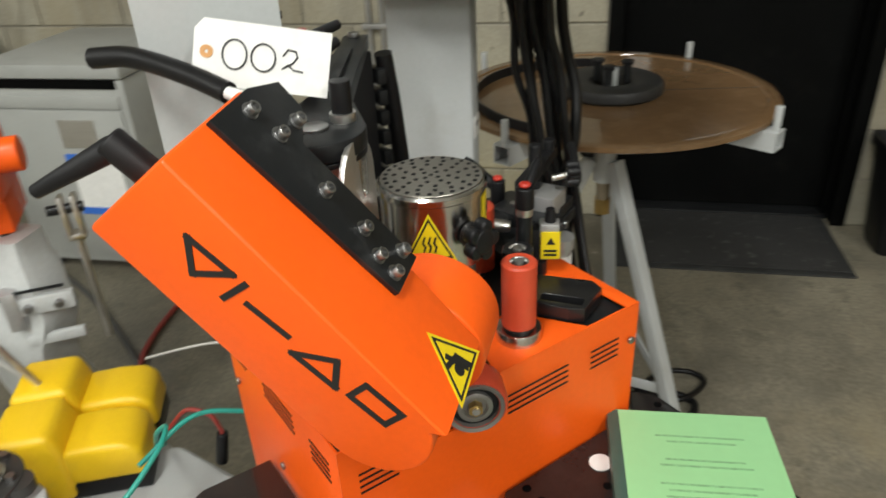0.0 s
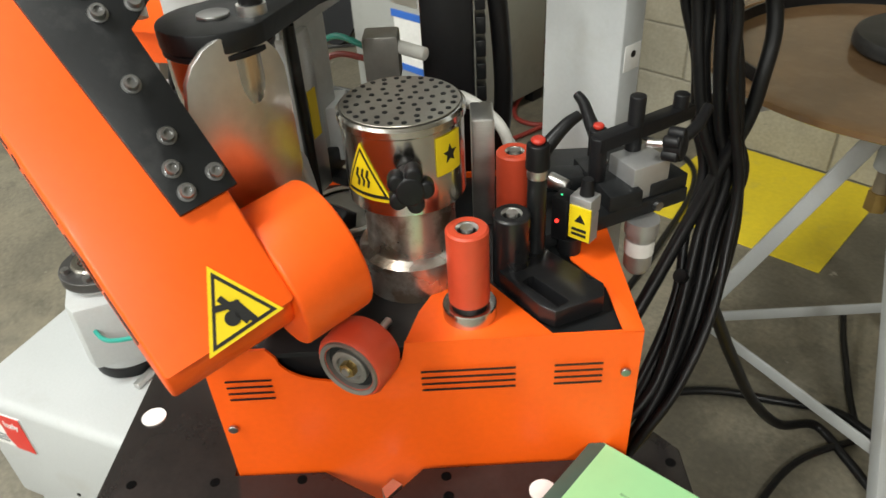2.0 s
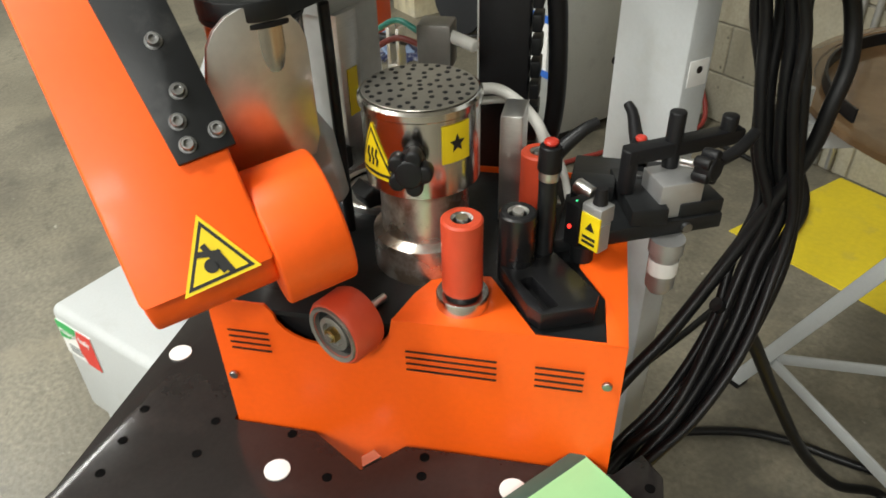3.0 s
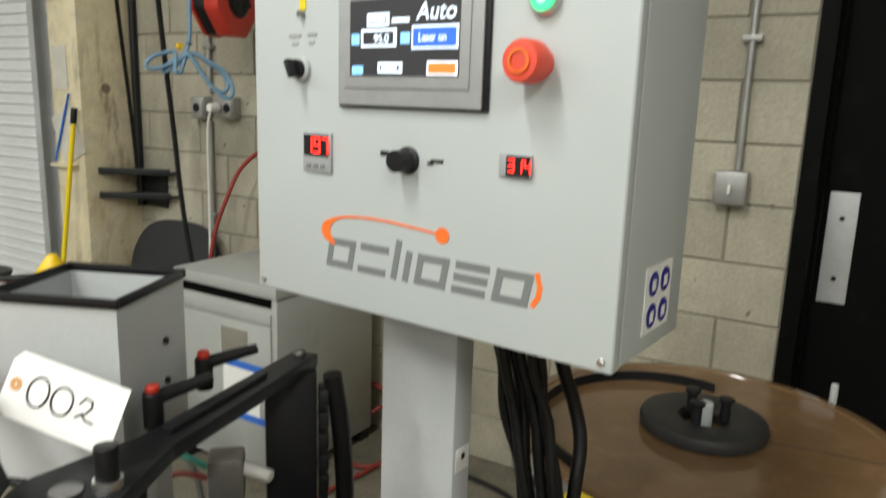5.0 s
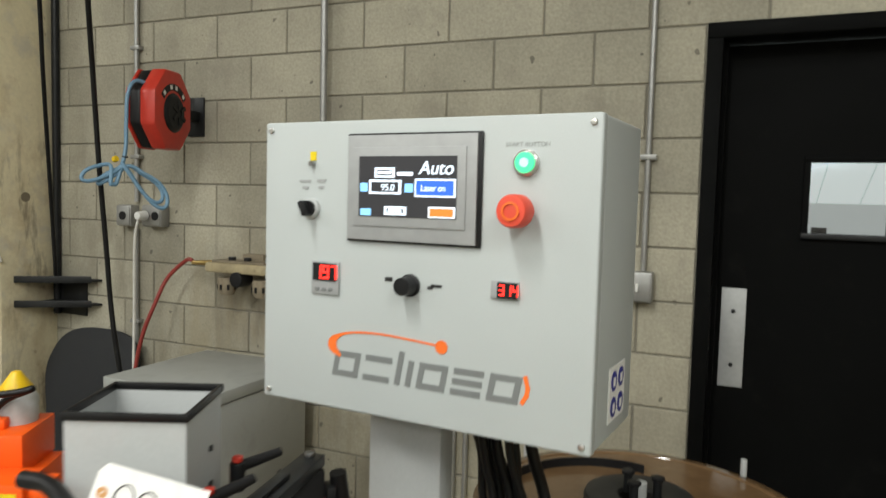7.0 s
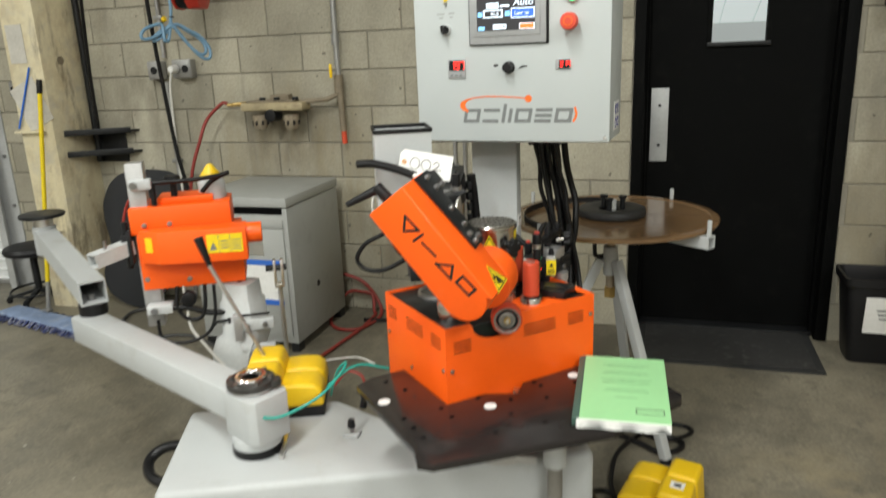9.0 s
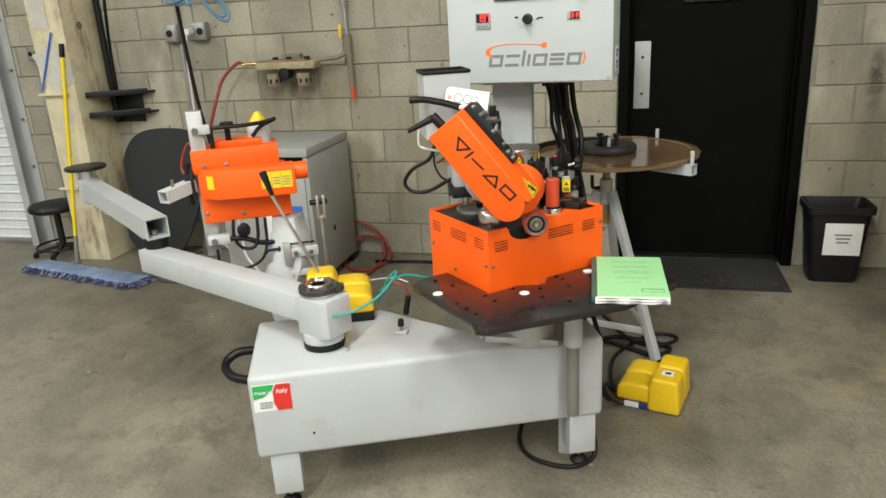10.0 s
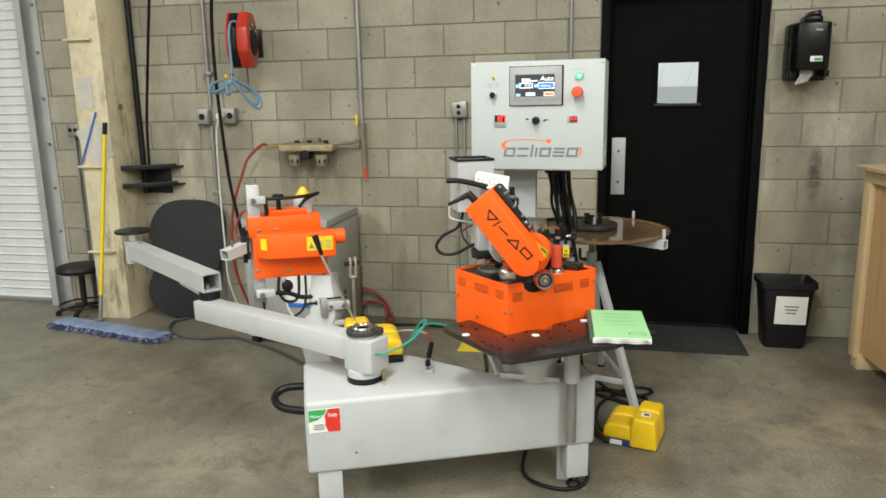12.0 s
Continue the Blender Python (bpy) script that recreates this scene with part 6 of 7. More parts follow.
# small steel blocks round the pot
blkt = thing("feed_block", "machined steel feed block beside the glue pot", "machine part", MM)
part("block", box(0.262, 0.288, 0.20, 0.25, 0.897, 1.035, 0.003), STEEL, blkt)
part("block", box(0.05, 0.115, 0.25, 0.305, 0.965, 1.035, 0.004), CASTGREY, blkt)
part("bar", bar((0.04, 0.285, 0.950), (0.12, 0.23, 0.950), 0.022, 0.010), BLACKMETAL, blkt)
part("foot", cyl((0.112, 0.297, 0.897), (0.112, 0.297, 0.966), 0.007, seg=16), STEEL, blkt)
part("knob", cyl((0.09, 0.20, 0.925), (0.12, 0.17, 0.93), 0.014, seg=5, bevel=0.004), BLACK, blkt, "black star knob")
part("ring", lathe([(0.048, 0.897), (0.056, 0.897), (0.056, 0.904), (0.053, 0.906), (0.048, 0.904)], 48), STEEL, blkt, "turned steel ring", m=pose(0.105, 0.240, 0.0))
part("inner_disc", cyl((0.105, 0.240, 0.897), (0.105, 0.240, 0.901), 0.047, seg=40), DULLMETAL, blkt)

# ---- infeed fence with clamps ----
fence = thing("infeed_fence", "black steel infeed plate with clamps and bar", "infeed plate", MM)
part("plate", prism([(0.335, 0.133), (0.403, 0.166), (0.519, 0.223), (0.480, 0.335), (0.345, 0.335)], 0.905, 0.924, 0.002), BLACKMETAL, fence)
rib = part("rib", bar((0.436, 0.180, 0.9345), (0.408, 0.275, 0.9345), 0.042, 0.021, 0.002), BLACKMETAL, fence)
part("bar", bar((0.402, 0.213, 0.992), (0.530, 0.294, 0.992), 0.020, 0.018, 0.002), BLACK, fence)
part("post", cyl((0.407, 0.216, 0.945), (0.407, 0.216, 1.000), 0.010, seg=18, bevel=0.002), BLACK, fence)
part("post", cyl((0.453, 0.244, 0.955), (0.453, 0.244, 1.036), 0.0095, seg=18, bevel=0.002), BLACK, fence)
part("post", cyl((0.515, 0.284, 0.985), (0.515, 0.284, 1.018), 0.0095, seg=18, bevel=0.002), BLACK, fence)
part("slider", box(-0.026, 0.026, -0.024, 0.024, 0.924, 0.968, 0.0025), ALU, fence, "machined aluminium slide block", m=pose(0.458, 0.226, 0, 0, 0, 26))
part("slide_step", box(-0.020, 0.034, -0.030, 0.030, 0.924, 0.942, 0.002), BLACKMETAL, fence, m=pose(0.474, 0.238, 0, 0, 0, 26))
part("clamp_screw", cyl((0.462, 0.215, 0.990), (0.482, 0.203, 0.994), 0.005, seg=12), STEEL, fence)
part("grip_knob", merge(cyl((0.480, 0.205, 0.993), (0.497, 0.193, 0.995), 0.014, seg=18, bevel=0.003), *[cyl((0.480 + 0.007 * math.cos(k * 1.2566), 0.205 + 0.009 * math.cos(k * 1.2566), 0.993 + 0.014 * math.sin(k * 1.2566)), (0.495 + 0.007 * math.cos(k * 1.2566), 0.194 + 0.009 * math.cos(k * 1.2566), 0.995 + 0.014 * math.sin(k * 1.2566)), 0.007, seg=12, bevel=0.002) for k in range(5)]), BLACK, fence, "black star grip knob")
part("knob_arm", tube([(0.492, 0.205, 0.994), (0.520, 0.232, 1.000), (0.540, 0.262, 1.008)], 0.007), BLACK, fence)
part("column_lever", cyl((0.326, 0.113, 0.905), (0.326, 0.113, 1.020), 0.010, seg=18), BLACKMETAL, fence)
part("lever_collar", cyl((0.326, 0.113, 1.012), (0.326, 0.113, 1.024), 0.0108, seg=18, bevel=0.001), STEEL, fence)
part("lever_hub", cyl((0.326, 0.113, 1.022), (0.326, 0.113, 1.050), 0.0125, 0.0115, 18, 0.002), BLACK, fence)
part("lever_button", cyl((0.326, 0.113, 1.050), (0.326, 0.113, 1.056), 0.0075, seg=18, bevel=0.003), REDPLASTIC, fence, "red push button")
part("lever", tube([(0.330, 0.115, 1.038), (0.342, 0.122, 1.050), (0.356, 0.130, 1.061), (0.368, 0.137, 1.066)], 0.006, ends=(0.0085, 0.0055)), BLACK, fence)
part("lever_hub", cyl((0.421, 0.292, 0.924), (0.421, 0.292, 0.972), 0.0115, seg=18, bevel=0.002), BLACK, fence)
part("lever_button", cyl((0.421, 0.292, 0.972), (0.421, 0.292, 0.979), 0.007, seg=18, bevel=0.003), REDPLASTIC, fence, "red push button")
part("lever", tube([(0.419, 0.298, 0.962), (0.414, 0.318, 0.972), (0.409, 0.340, 0.985), (0.402, 0.352, 0.992)], 0.006, ends=(0.010, 0.006)), BLACK, fence)
for u, v, z in ((0.444, 0.209, 0.945), (0.422, 0.254, 0.945)):
    part("bolt", cyl((u, v, z), (u, v, z + 0.004), 0.006, seg=16, bevel=0.001), BOLT, rib)
part("bolt", cyl((0.478, 0.2035, 0.914), (0.4805, 0.1985, 0.914), 0.006, seg=12), BOLT, fence)
part("fitting", cyl((0.352, 0.215, 0.948), (0.372, 0.200, 0.946), 0.010, 0.008, 12, 0.002), STEEL, fence, "small steel fitting")
part("fitting_block", box(0.345, 0.395, 0.225, 0.255, 0.924, 0.944, 0.002), BLACKMETAL, fence)
shoe = thing("guide_shoe", "black cast guide shoe with long slot", "guide shoe", MM)
part("body", ring_prism([(0.285, 0.075), (0.32, 0.02), (0.335, 0.008), (0.385, 0.03), (0.388, 0.05), (0.335, 0.115), (0.30, 0.115)], [(0.3073, 0.0568), (0.3225, 0.0364), (0.3378, 0.0159), (0.3495, 0.0240), (0.3498, 0.0255), (0.3193, 0.0657), (0.3130, 0.0635)], 0.903, 0.923, 0.0025), GLOSSBLACK, shoe)
part("slot_floor", prism([(0.30, 0.065), (0.335, 0.017), (0.354, 0.031), (0.318, 0.079)], 0.9025, 0.906), BLACK, shoe)
las = thing("laser_sensor", "small sensor with yellow laser warning label and red dot", "sensor", MM @ frame_at((0.372, 0.128, 0), (0.78, -0.62, 0), (0.62, 0.78, 0)))
part("body", box(-0.026, -0.006, -0.012, 0.012, 0.922, 0.975, 0.002), BLACK, las)
part("head", box(-0.006, 0.020, -0.010, 0.012, 0.962, 0.982, 0.002), ALU, las)
part("label", box(-0.004, 0.021, -0.0115, -0.0095, 0.932, 0.972), LABELY, las, "yellow laser warning label")
part("label_mark", merge(prism([(0.003, 0.0), (0.015, 0.0), (0.009, 0.010)], 0, 0.001)), INK, las, m=pose(0, -0.0115, 0.954, 90))
part("label_text", merge(box(0.0, 0.017, -0.0125, -0.0115, 0.937, 0.940), box(0.0, 0.017, -0.0125, -0.0115, 0.943, 0.946)), INK, las)
part("plate", box(-0.004, 0.021, -0.0095, 0.006, 0.930, 0.963), ALU, las)
part("beam_window", cyl((-0.018, -0.012, 0.947), (-0.018, -0.0135, 0.947), 0.0022, seg=12), LEDRED, las)
part("indicator", cyl((-0.018, -0.004, 0.975), (-0.018, -0.004, 0.976), 0.0012, seg=12), LEDGREEN, las)
part("cable_gland", cyl((0.008, 0.002, 0.982), (0.008, 0.002, 1.0), 0.008, 0.006, 14), BLACK, las)
part("foot", cyl((-0.008, 0.0, 0.905), (-0.008, 0.0, 0.925), 0.013, seg=18), BLACKMETAL, las)
flt = thing("air_filter", "clear bowl air filter below the infeed plate", "air filter", MM @ pose(0.46, 0.19, 0))
part("bowl", lathe([(0, 0.83), (0.012, 0.83), (0.017, 0.838), (0.017, 0.885), (0.020, 0.887), (0.020, 0.905), (0, 0.905)], 24), ALU, flt)
part("band", lathe([(0.0176, 0.858), (0.0176, 0.878)], 24), PAPER, flt)

# ---- control cabinet on its column ----
PM = frame_at((1.162, -1.868, 0), (0.508, -0.040, 0), (0.040, 0.508, 0))
PW, PZ0, PZ1, PD = 0.535, 1.262, 1.692, 0.20
panel = thing("control_cabinet", "light grey control cabinet with touch screen and buttons", "control panel", PM)
part("door_panel", box(0, PW, 0, 0.020, PZ0, PZ1, 0.004, 3), PANEL, panel)
part("housing", box(0.001, PW - 0.001, 0.0215, PD, PZ0 + 0.001, PZ1 - 0.001, 0.004, 3), PANEL, panel)
for x in (0.012, PW - 0.012):
    for z in (PZ0 + 0.012, PZ1 - 0.012):
        part("corner_screw", cyl((x, 0.001, z), (x, -0.003, z), 0.0045, seg=16, bevel=0.0012), STEEL, panel)
scr = part("touch_screen", box(0.160, 0.376, -0.005, 0.0, 1.517, 1.672, 0.002), BLACK, panel, "touch screen in a grey bezel")
BEZEL = mat("screen_bezel_grey", (0.33, 0.34, 0.345), 0.4, var=0.02, bump=0.03)
part("bezel", box(0.163, 0.370, -0.0085, -0.005, 1.520, 1.669, 0.001), BEZEL, scr)
part("inner_bezel", box(0.175, 0.355, -0.0105, -0.0085, 1.540, 1.652, 0.001), BEZEL, scr)
part("display", box(0.185, 0.342, -0.0115, -0.0105, 1.554, 1.639), SCREEN, scr, "lit dark display")
def scr_box(x0, x1, z0, z1, m, d=0.0):
    part("display_field", box(x0, x1, -0.0122 - d, -0.0115 - d, z0, z1), m, scr)
for x0, x1, z0, z1 in ((0.212, 0.245, 1.609, 1.623), (0.203, 0.256, 1.586, 1.606), (0.229, 0.265, 1.557, 1.569)):
    scr_box(x0, x1, z0, z1, SCREENWHITE)
    scr_box(x0 + 0.004, x1 - 0.004, z0 + 0.003, z1 - 0.003, SCREENCYAN if x0 > 0.25 else SCREEN, 0.0008)
for x0, x1, z0, z1 in ((0.188, 0.200, 1.589, 1.601), (0.262, 0.275, 1.589, 1.601), (0.189, 0.206, 1.5555, 1.565)):
    scr_box(x0, x1, z0, z1, SCREENCYAN)
scr_box(0.278, 0.341, 1.583, 1.608, SCREENWHITE)
scr_box(0.2805, 0.3385, 1.5855, 1.6055, SCREENBLUE, 0.0008)
scr_box(0.300, 0.341, 1.555, 1.570, SCREENWHITE)
scr_box(0.3025, 0.3385, 1.557, 1.568, SCREENORANGE, 0.0008)
lettering("display_text", "Auto", 0.026, SCREENWHITE, scr, pose(0.284, -0.0125, 1.614, 90), shear=0.2)
lettering("display_text", "Laser on", 0.013, SCREENWHITE, scr, pose(0.288, -0.0132, 1.591, 90), width=0.85)
lettering("display_text", "95.0", 0.013, SCREENWHITE, scr, pose(0.224, -0.0138, 1.591, 90))
for x0, x1, z0, z1, d in ((0.249, 0.274, 1.612, 1.617, 0.0), (0.218, 0.240, 1.614, 1.618, 0.0013), (0.236, 0.258, 1.561, 1.565, 0.0013)):
    part("display_bar", box(x0, x1, -0.0122 - d, -0.0115 - d, z0, z1), SCREENWHITE, scr)
st = part("start_button", lathe([(0.0, 0), (0.017, 0), (0.017, 0.006), (0.0145, 0.008), (0.0, 0.008)], 32), STEEL, panel, "round start button with chrome ring", m=pose(0.437, 0, 1.630, 90))
part("lens", lathe([(0.0, 0.008), (0.0135, 0.008), (0.013, 0.011), (0.0, 0.012)], 32), LEDGREEN, st, "lit green lens")
part("lens_centre", cyl((0, 0, 0.012), (0, 0, 0.0126), 0.006, seg=20), glow("pale_green_glow", (0.45, 1.0, 0.65), 0.8), st)
lettering("button_label", "START BUTTON", 0.0085, BEZEL, panel, pose(0.437, -0.0001, 1.651, 90), align="CENTER")
es = part("emergency_stop", lathe([(0.0, 0), (0.016, 0), (0.016, 0.012), (0.0215, 0.016), (0.0215, 0.036), (0.019, 0.041), (0.0, 0.043)], 36), mat("orange_red_plastic", (0.72, 0.075, 0.04), 0.45, var=0.06), panel, "red mushroom emergency stop button", m=pose(0.433, 0, 1.568, 90))
part("button_mark", lathe([(0.009, 0.0433), (0.012, 0.0430), (0.012, 0.0436), (0.009, 0.0438)], 28), ORANGEINK, es)
sw = part("selector_switch", lathe([(0.0, 0), (0.0155, 0), (0.0155, 0.005), (0.013, 0.007), (0.0, 0.007)], 28), WHITE, panel, "black selector knob in a white ring", m=pose(0.092, 0, 1.562, 90))
part("selector_knob", moved(merge(cyl((0, 0, 0.007), (0, 0, 0.012), 0.0115, seg=24), box(-0.0042, 0.0042, -0.0115, 0.0115, 0.010, 0.026, 0.0018)), pose(0, 0, 0, 0, 0, 25)), BLACK, sw)
part("small_switch", cyl((0.094, 0, 1.629), (0.094, -0.008, 1.629), 0.004, seg=14), BOLT, panel)
part("switch_plate", box(0.0885, 0.0995, -0.0012, 0.0, 1.634, 1.647), LABELY, panel, "tiny yellow label")
part("legend_bars", merge(*[box(x0, x1, -0.001, 0, z, z + 0.004) for x0, x1, z in ((0.068, 0.090, 1.601), (0.102, 0.118, 1.602), (0.074, 0.085, 1.591), (0.104, 0.114, 1.592))]), BEZEL, panel)
def seven(text, x, z, h, parent):
    seg_on = {"1": "bc", "9": "abcdfg", "7": "abc", "3": "abcdg", "0": "abcdef", "n": "ceg", "4": "bcfg"}
    w = h * 0.5
    lines = {"a": ((0, 1), (1, 1)), "b": ((1, 1), (1, .5)), "c": ((1, .5), (1, 0)), "d": ((0, 0), (1, 0)), "e": ((0, .5), (0, 0)), "f": ((0, 1), (0, .5)), "g": ((0, .5), (1, .5))}
    for ch in text:
        lit = []
        for k in seg_on[ch]:
            (ax, ay), (bx, by) = lines[k]
            lit.append([(x + ax * w, z + ay * h), (x + bx * w, z + by * h)])
        part("digit", moved(strokes(lit, h * 0.13, 0.0006), Matrix(((1, 0, 0, 0), (0, 0, -1, -0.0066), (0, 1, 0, 0), (0, 0, 0, 1)))), LEDRED, parent, "lit red digit")
        x += w * 1.55
tc = part("temperature_controller", box(0.096, 0.146, -0.004, 0, 1.434, 1.484, 0.001), BEZEL, panel, "small controller with red digits")
part("window", box(0.100, 0.142, -0.006, -0.004, 1.455, 1.481), BLACK, tc)
seven("197", 0.106, 1.459, 0.018, tc)
part("keys", merge(*[box(0.103 + 0.0125 * k, 0.111 + 0.0125 * k, -0.0052, -0.004, 1.439, 1.444, 0.0008) for k in range(3)]), GREYINK, tc)
dm = part("digital_meter", box(0.393, 0.432, -0.004, 0, 1.452, 1.476, 0.001), BEZEL, panel, "small meter with red digits")
part("window", box(0.403, 0.431, -0.006, -0.004, 1.4535, 1.4745), BLACK, dm)
seven("314", 0.4065, 1.458, 0.0125, dm)
part("speed_knob", lathe([(0.0, 0), (0.016, 0), (0.016, 0.004), (0.0135, 0.006), (0.0125, 0.026), (0.0, 0.027)], 30), BLACK, panel, "black fluted speed knob", m=pose(0.268, 0, 1.459, 90))
for x0, x1, z0, z1 in ((0.226, 0.238, 1.462, 1.468), (0.301, 0.318, 1.459, 1.463), (0.296, 0.304, 1.456, 1.460)):
    part("symbol_bar", box(x0, x1, -0.0016, 0, z0, z1), INK, panel)
part("shade_plate", box(0.222, 0.326, -0.0002, 0.001, 1.452, 1.472), PANEL, panel)
# printed mark: a row of plain slanted shapes under an orange sweep
LM = Matrix(((1, 0, 0, 0), (0, 0, -1, -0.0002), (0, 1, 0, 0), (0, 0, 0, 1)))
SHAPES = {
    "barred_ring": [[(1, 0), (0, 0), (0, 1), (1, 1), (1, 0.05)]],
    "open_box": [[(0, 0), (1, 0)], [(0, 1), (1, 1)]],
    "tall_bar": [[(0, 0), (0, 1.4)]],
    "bar": [[(0, 0), (0, 1)]],
    "ring": [[(0, 0), (0, 1), (1, 1), (1, 0), (0.1, 0)]],
    "stack": [[(0, 0), (1, 0)], [(0, 0.5), (1, 0.5)], [(0, 1), (1, 1)]],
}
x = 0.140
for kind in ("barred_ring", "open_box", "tall_bar", "bar", "ring", "stack", "barred_ring"):
    w = 0.0 if kind.endswith("bar") else 0.0365
    lines = [[(x + p * w + 0.18 * q * 0.029, 1.318 + q * 0.029) for p, q in ln] for ln in SHAPES[kind]]
    part("mark_shape", moved(strokes(lines, 0.0090), LM), GREYINK, panel, "grey printed mark shape")
    x += w + 0.0180
mid_ = spline([(0.1505, 1.3440, 0), (0.1380, 1.3560, 0), (0.1400, 1.3680, 0), (0.1620, 1.3790, 0), (0.2100, 1.3835, 0), (0.2650, 1.3815, 0), (0.3180, 1.3775, 0)], 6)
up_, lo_ = [], []
for i, p in enumerate(mid_):
    q = mid_[min(i + 1, len(mid_) - 1)] - mid_[max(i - 1, 0)]
    n_ = Vector((-q.y, q.x)).normalized()
    t = i / (len(mid_) - 1)
    wd = 0.0010 + 0.0085 * math.exp(-((t - 0.22) / 0.16) ** 2) + 0.0008
    up_.append((p.x + n_.x * wd, p.y + n_.y * wd))
    lo_.append((p.x - n_.x * wd * 0.5, p.y - n_.y * wd * 0.5))
part("sweep", moved(prism(up_ + lo_[::-1], 0, 0.0008), LM), ORANGEINK, panel, "orange printed sweep")
part("sweep_dot", moved(cyl((0.320, 1.377, 0), (0.320, 1.377, 0.0008), 0.0095, seg=28), LM), ORANGEINK, panel)
part("bracket_mark", moved(strokes([[(0.4415, 1.3185), (0.447, 1.328), (0.4485, 1.338), (0.445, 1.351)]], 0.006), LM), ORANGEINK, panel, "orange printed bracket")
sl = part("safety_label", box(PW - 0.001, PW + 0.0006, 0.075, 0.155, 1.285, 1.36), PAPER, panel, "white label with four blue round signs")
for y, z in ((0.097, 1.340), (0.133, 1.340), (0.097, 1.304), (0.133, 1.304)):
    part("blue_sign", cyl((PW + 0.0006, y, z), (PW + 0.0014, y, z), 0.014, seg=28), BLUEINK, sl)
    part("pictogram", box(PW + 0.0014, PW + 0.002, y - 0.005, y + 0.005, z - 0.007, z + 0.005, 0.0), PAPER, sl)
part("gland_plate", box(0.06, 0.50, 0.04, 0.17, PZ0 - 0.006, PZ0 + 0.001), STEEL, panel)

post = thing("control_column", "white square steel column carrying the control cabinet", "column", PM)
part("column", box(0.103, 0.243, 0.152, 0.198, 0.0, PZ0 - 0.006, 0.004), WHITE, post)
part("top_plate", box(0.08, 0.28, 0.10, 0.199, PZ0 - 0.016, PZ0 - 0.006, 0.002), WHITE, post)
part("hole_plate", box(0.243, 0.2445, 0.158, 0.192, 0.985, 1.022, 0.0005), PAPER, post, "small plate with a hole")
part("hole", cyl((0.2445, 0.176, 1.008), (0.2452, 0.176, 1.008), 0.005, seg=14), BLACK, post)

# hose bundle from the cabinet down behind the unit
rh_ = random.Random(11)
for ox, oy, r in ((0.0, 0.0, 0.010), (0.024, 0.006, 0.0095), (-0.022, 0.008, 0.0105), (0.006, 0.026, 0.010), (-0.012, -0.020, 0.009), (0.030, -0.014, 0.008), (-0.034, -0.008, 0.008)):
    c = thing("control_hose", "black hose hanging from the control cabinet", "hose", group="hoses under the cabinet")
    k = ox * 0.75
    j = [(rh_.uniform(-0.007, 0.007), rh_.uniform(-0.006, 0.006)) for _ in range(9)]
    mid = [(1.512 + ox, -1.725 + oy, 1.18), (1.523 + ox, -1.705 + oy, 1.10), (1.540 + ox, -1.705 + oy, 1.02), (1.556 + ox, -1.696 + oy, 0.934), (1.568 + ox, -1.688 + oy, 0.86), (1.580 + ox, -1.715 + oy, 0.785), (1.600 + k, -1.775 + oy, 0.70), (1.610 + k, -1.86 + oy, 0.62), (1.605 + k, -1.95 + oy * 0.5, 0.56)]
    pts = [(1.505 + ox * 1.1, -1.745 + oy, 1.258)] + [(x + dx, y + dy, z) for (x, y, z), (dx, dy) in zip(mid, j)] + [(1.60 + k, -2.00, 0.48)]
    part("hose", tube(pts, r * 0.85, 12, 9), RUBBER, c)
    part("gland", cyl((1.505 + ox * 1.1, -1.745 + oy, 1.236), (1.505 + ox * 1.1, -1.745 + oy, 1.262), r + 0.004, seg=10), BLACK, c, "black cable gland")
c = thing("control_hose", "black hose bowing away from the hose bundle", "hose", group="hoses under the cabinet")
part("hose", tube([(1.552, -1.72, 1.258), (1.556, -1.68, 1.17), (1.566, -1.652, 1.107), (1.580, -1.655, 1.056), (1.584, -1.672, 1.003), (1.580, -1.68, 0.945), (1.562, -1.70, 0.87), (1.545, -1.74, 0.78), (1.535, -1.82, 0.68), (1.53, -1.92, 0.60), (1.54, -2.0, 0.48)], 0.010, 12, 9), RUBBER, c)
c = thing("floor_hose", "black hose looping over the floor between the stand legs", "hose")
part("hose", tube([(1.57, -1.78, 0.74), (1.588, -1.72, 0.68), (1.605, -1.60, 0.48), (1.625, -1.46, 0.26), (1.655, -1.32, 0.09), (1.703, -1.193, 0.012), (1.796, -1.246, 0.012), (1.87, -1.29, 0.012), (1.93, -1.26, 0.012), (1.945, -1.20, 0.012), (1.875, -1.162, 0.014), (1.794, -1.136, 0.014), (1.713, -1.125, 0.014), (1.595, -1.183, 0.012), (1.494, -1.235, 0.012), (1.407, -1.318, 0.012), (1.30, -1.50, 0.012), (1.22, -1.80, 0.05), (1.22, -2.02, 0.22)], 0.0105, 12, 9), RUBBER, c)
c = thing("floor_hose", "thin black cable curled on the floor behind the pedal", "cable")
part("hose", tube([(1.60, -0.75, 0.010), (1.66, -0.90, 0.010), (1.78, -1.14, 0.010), (1.90, -1.21, 0.026), (1.985, -1.11, 0.010), (1.95, -1.06, 0.010), (1.85, -1.09, 0.010), (1.72, -1.30, 0.010), (1.70, -1.50, 0.010), (1.72, -1.62, 0.012)], 0.008, 10, 9), RUBBER, c)

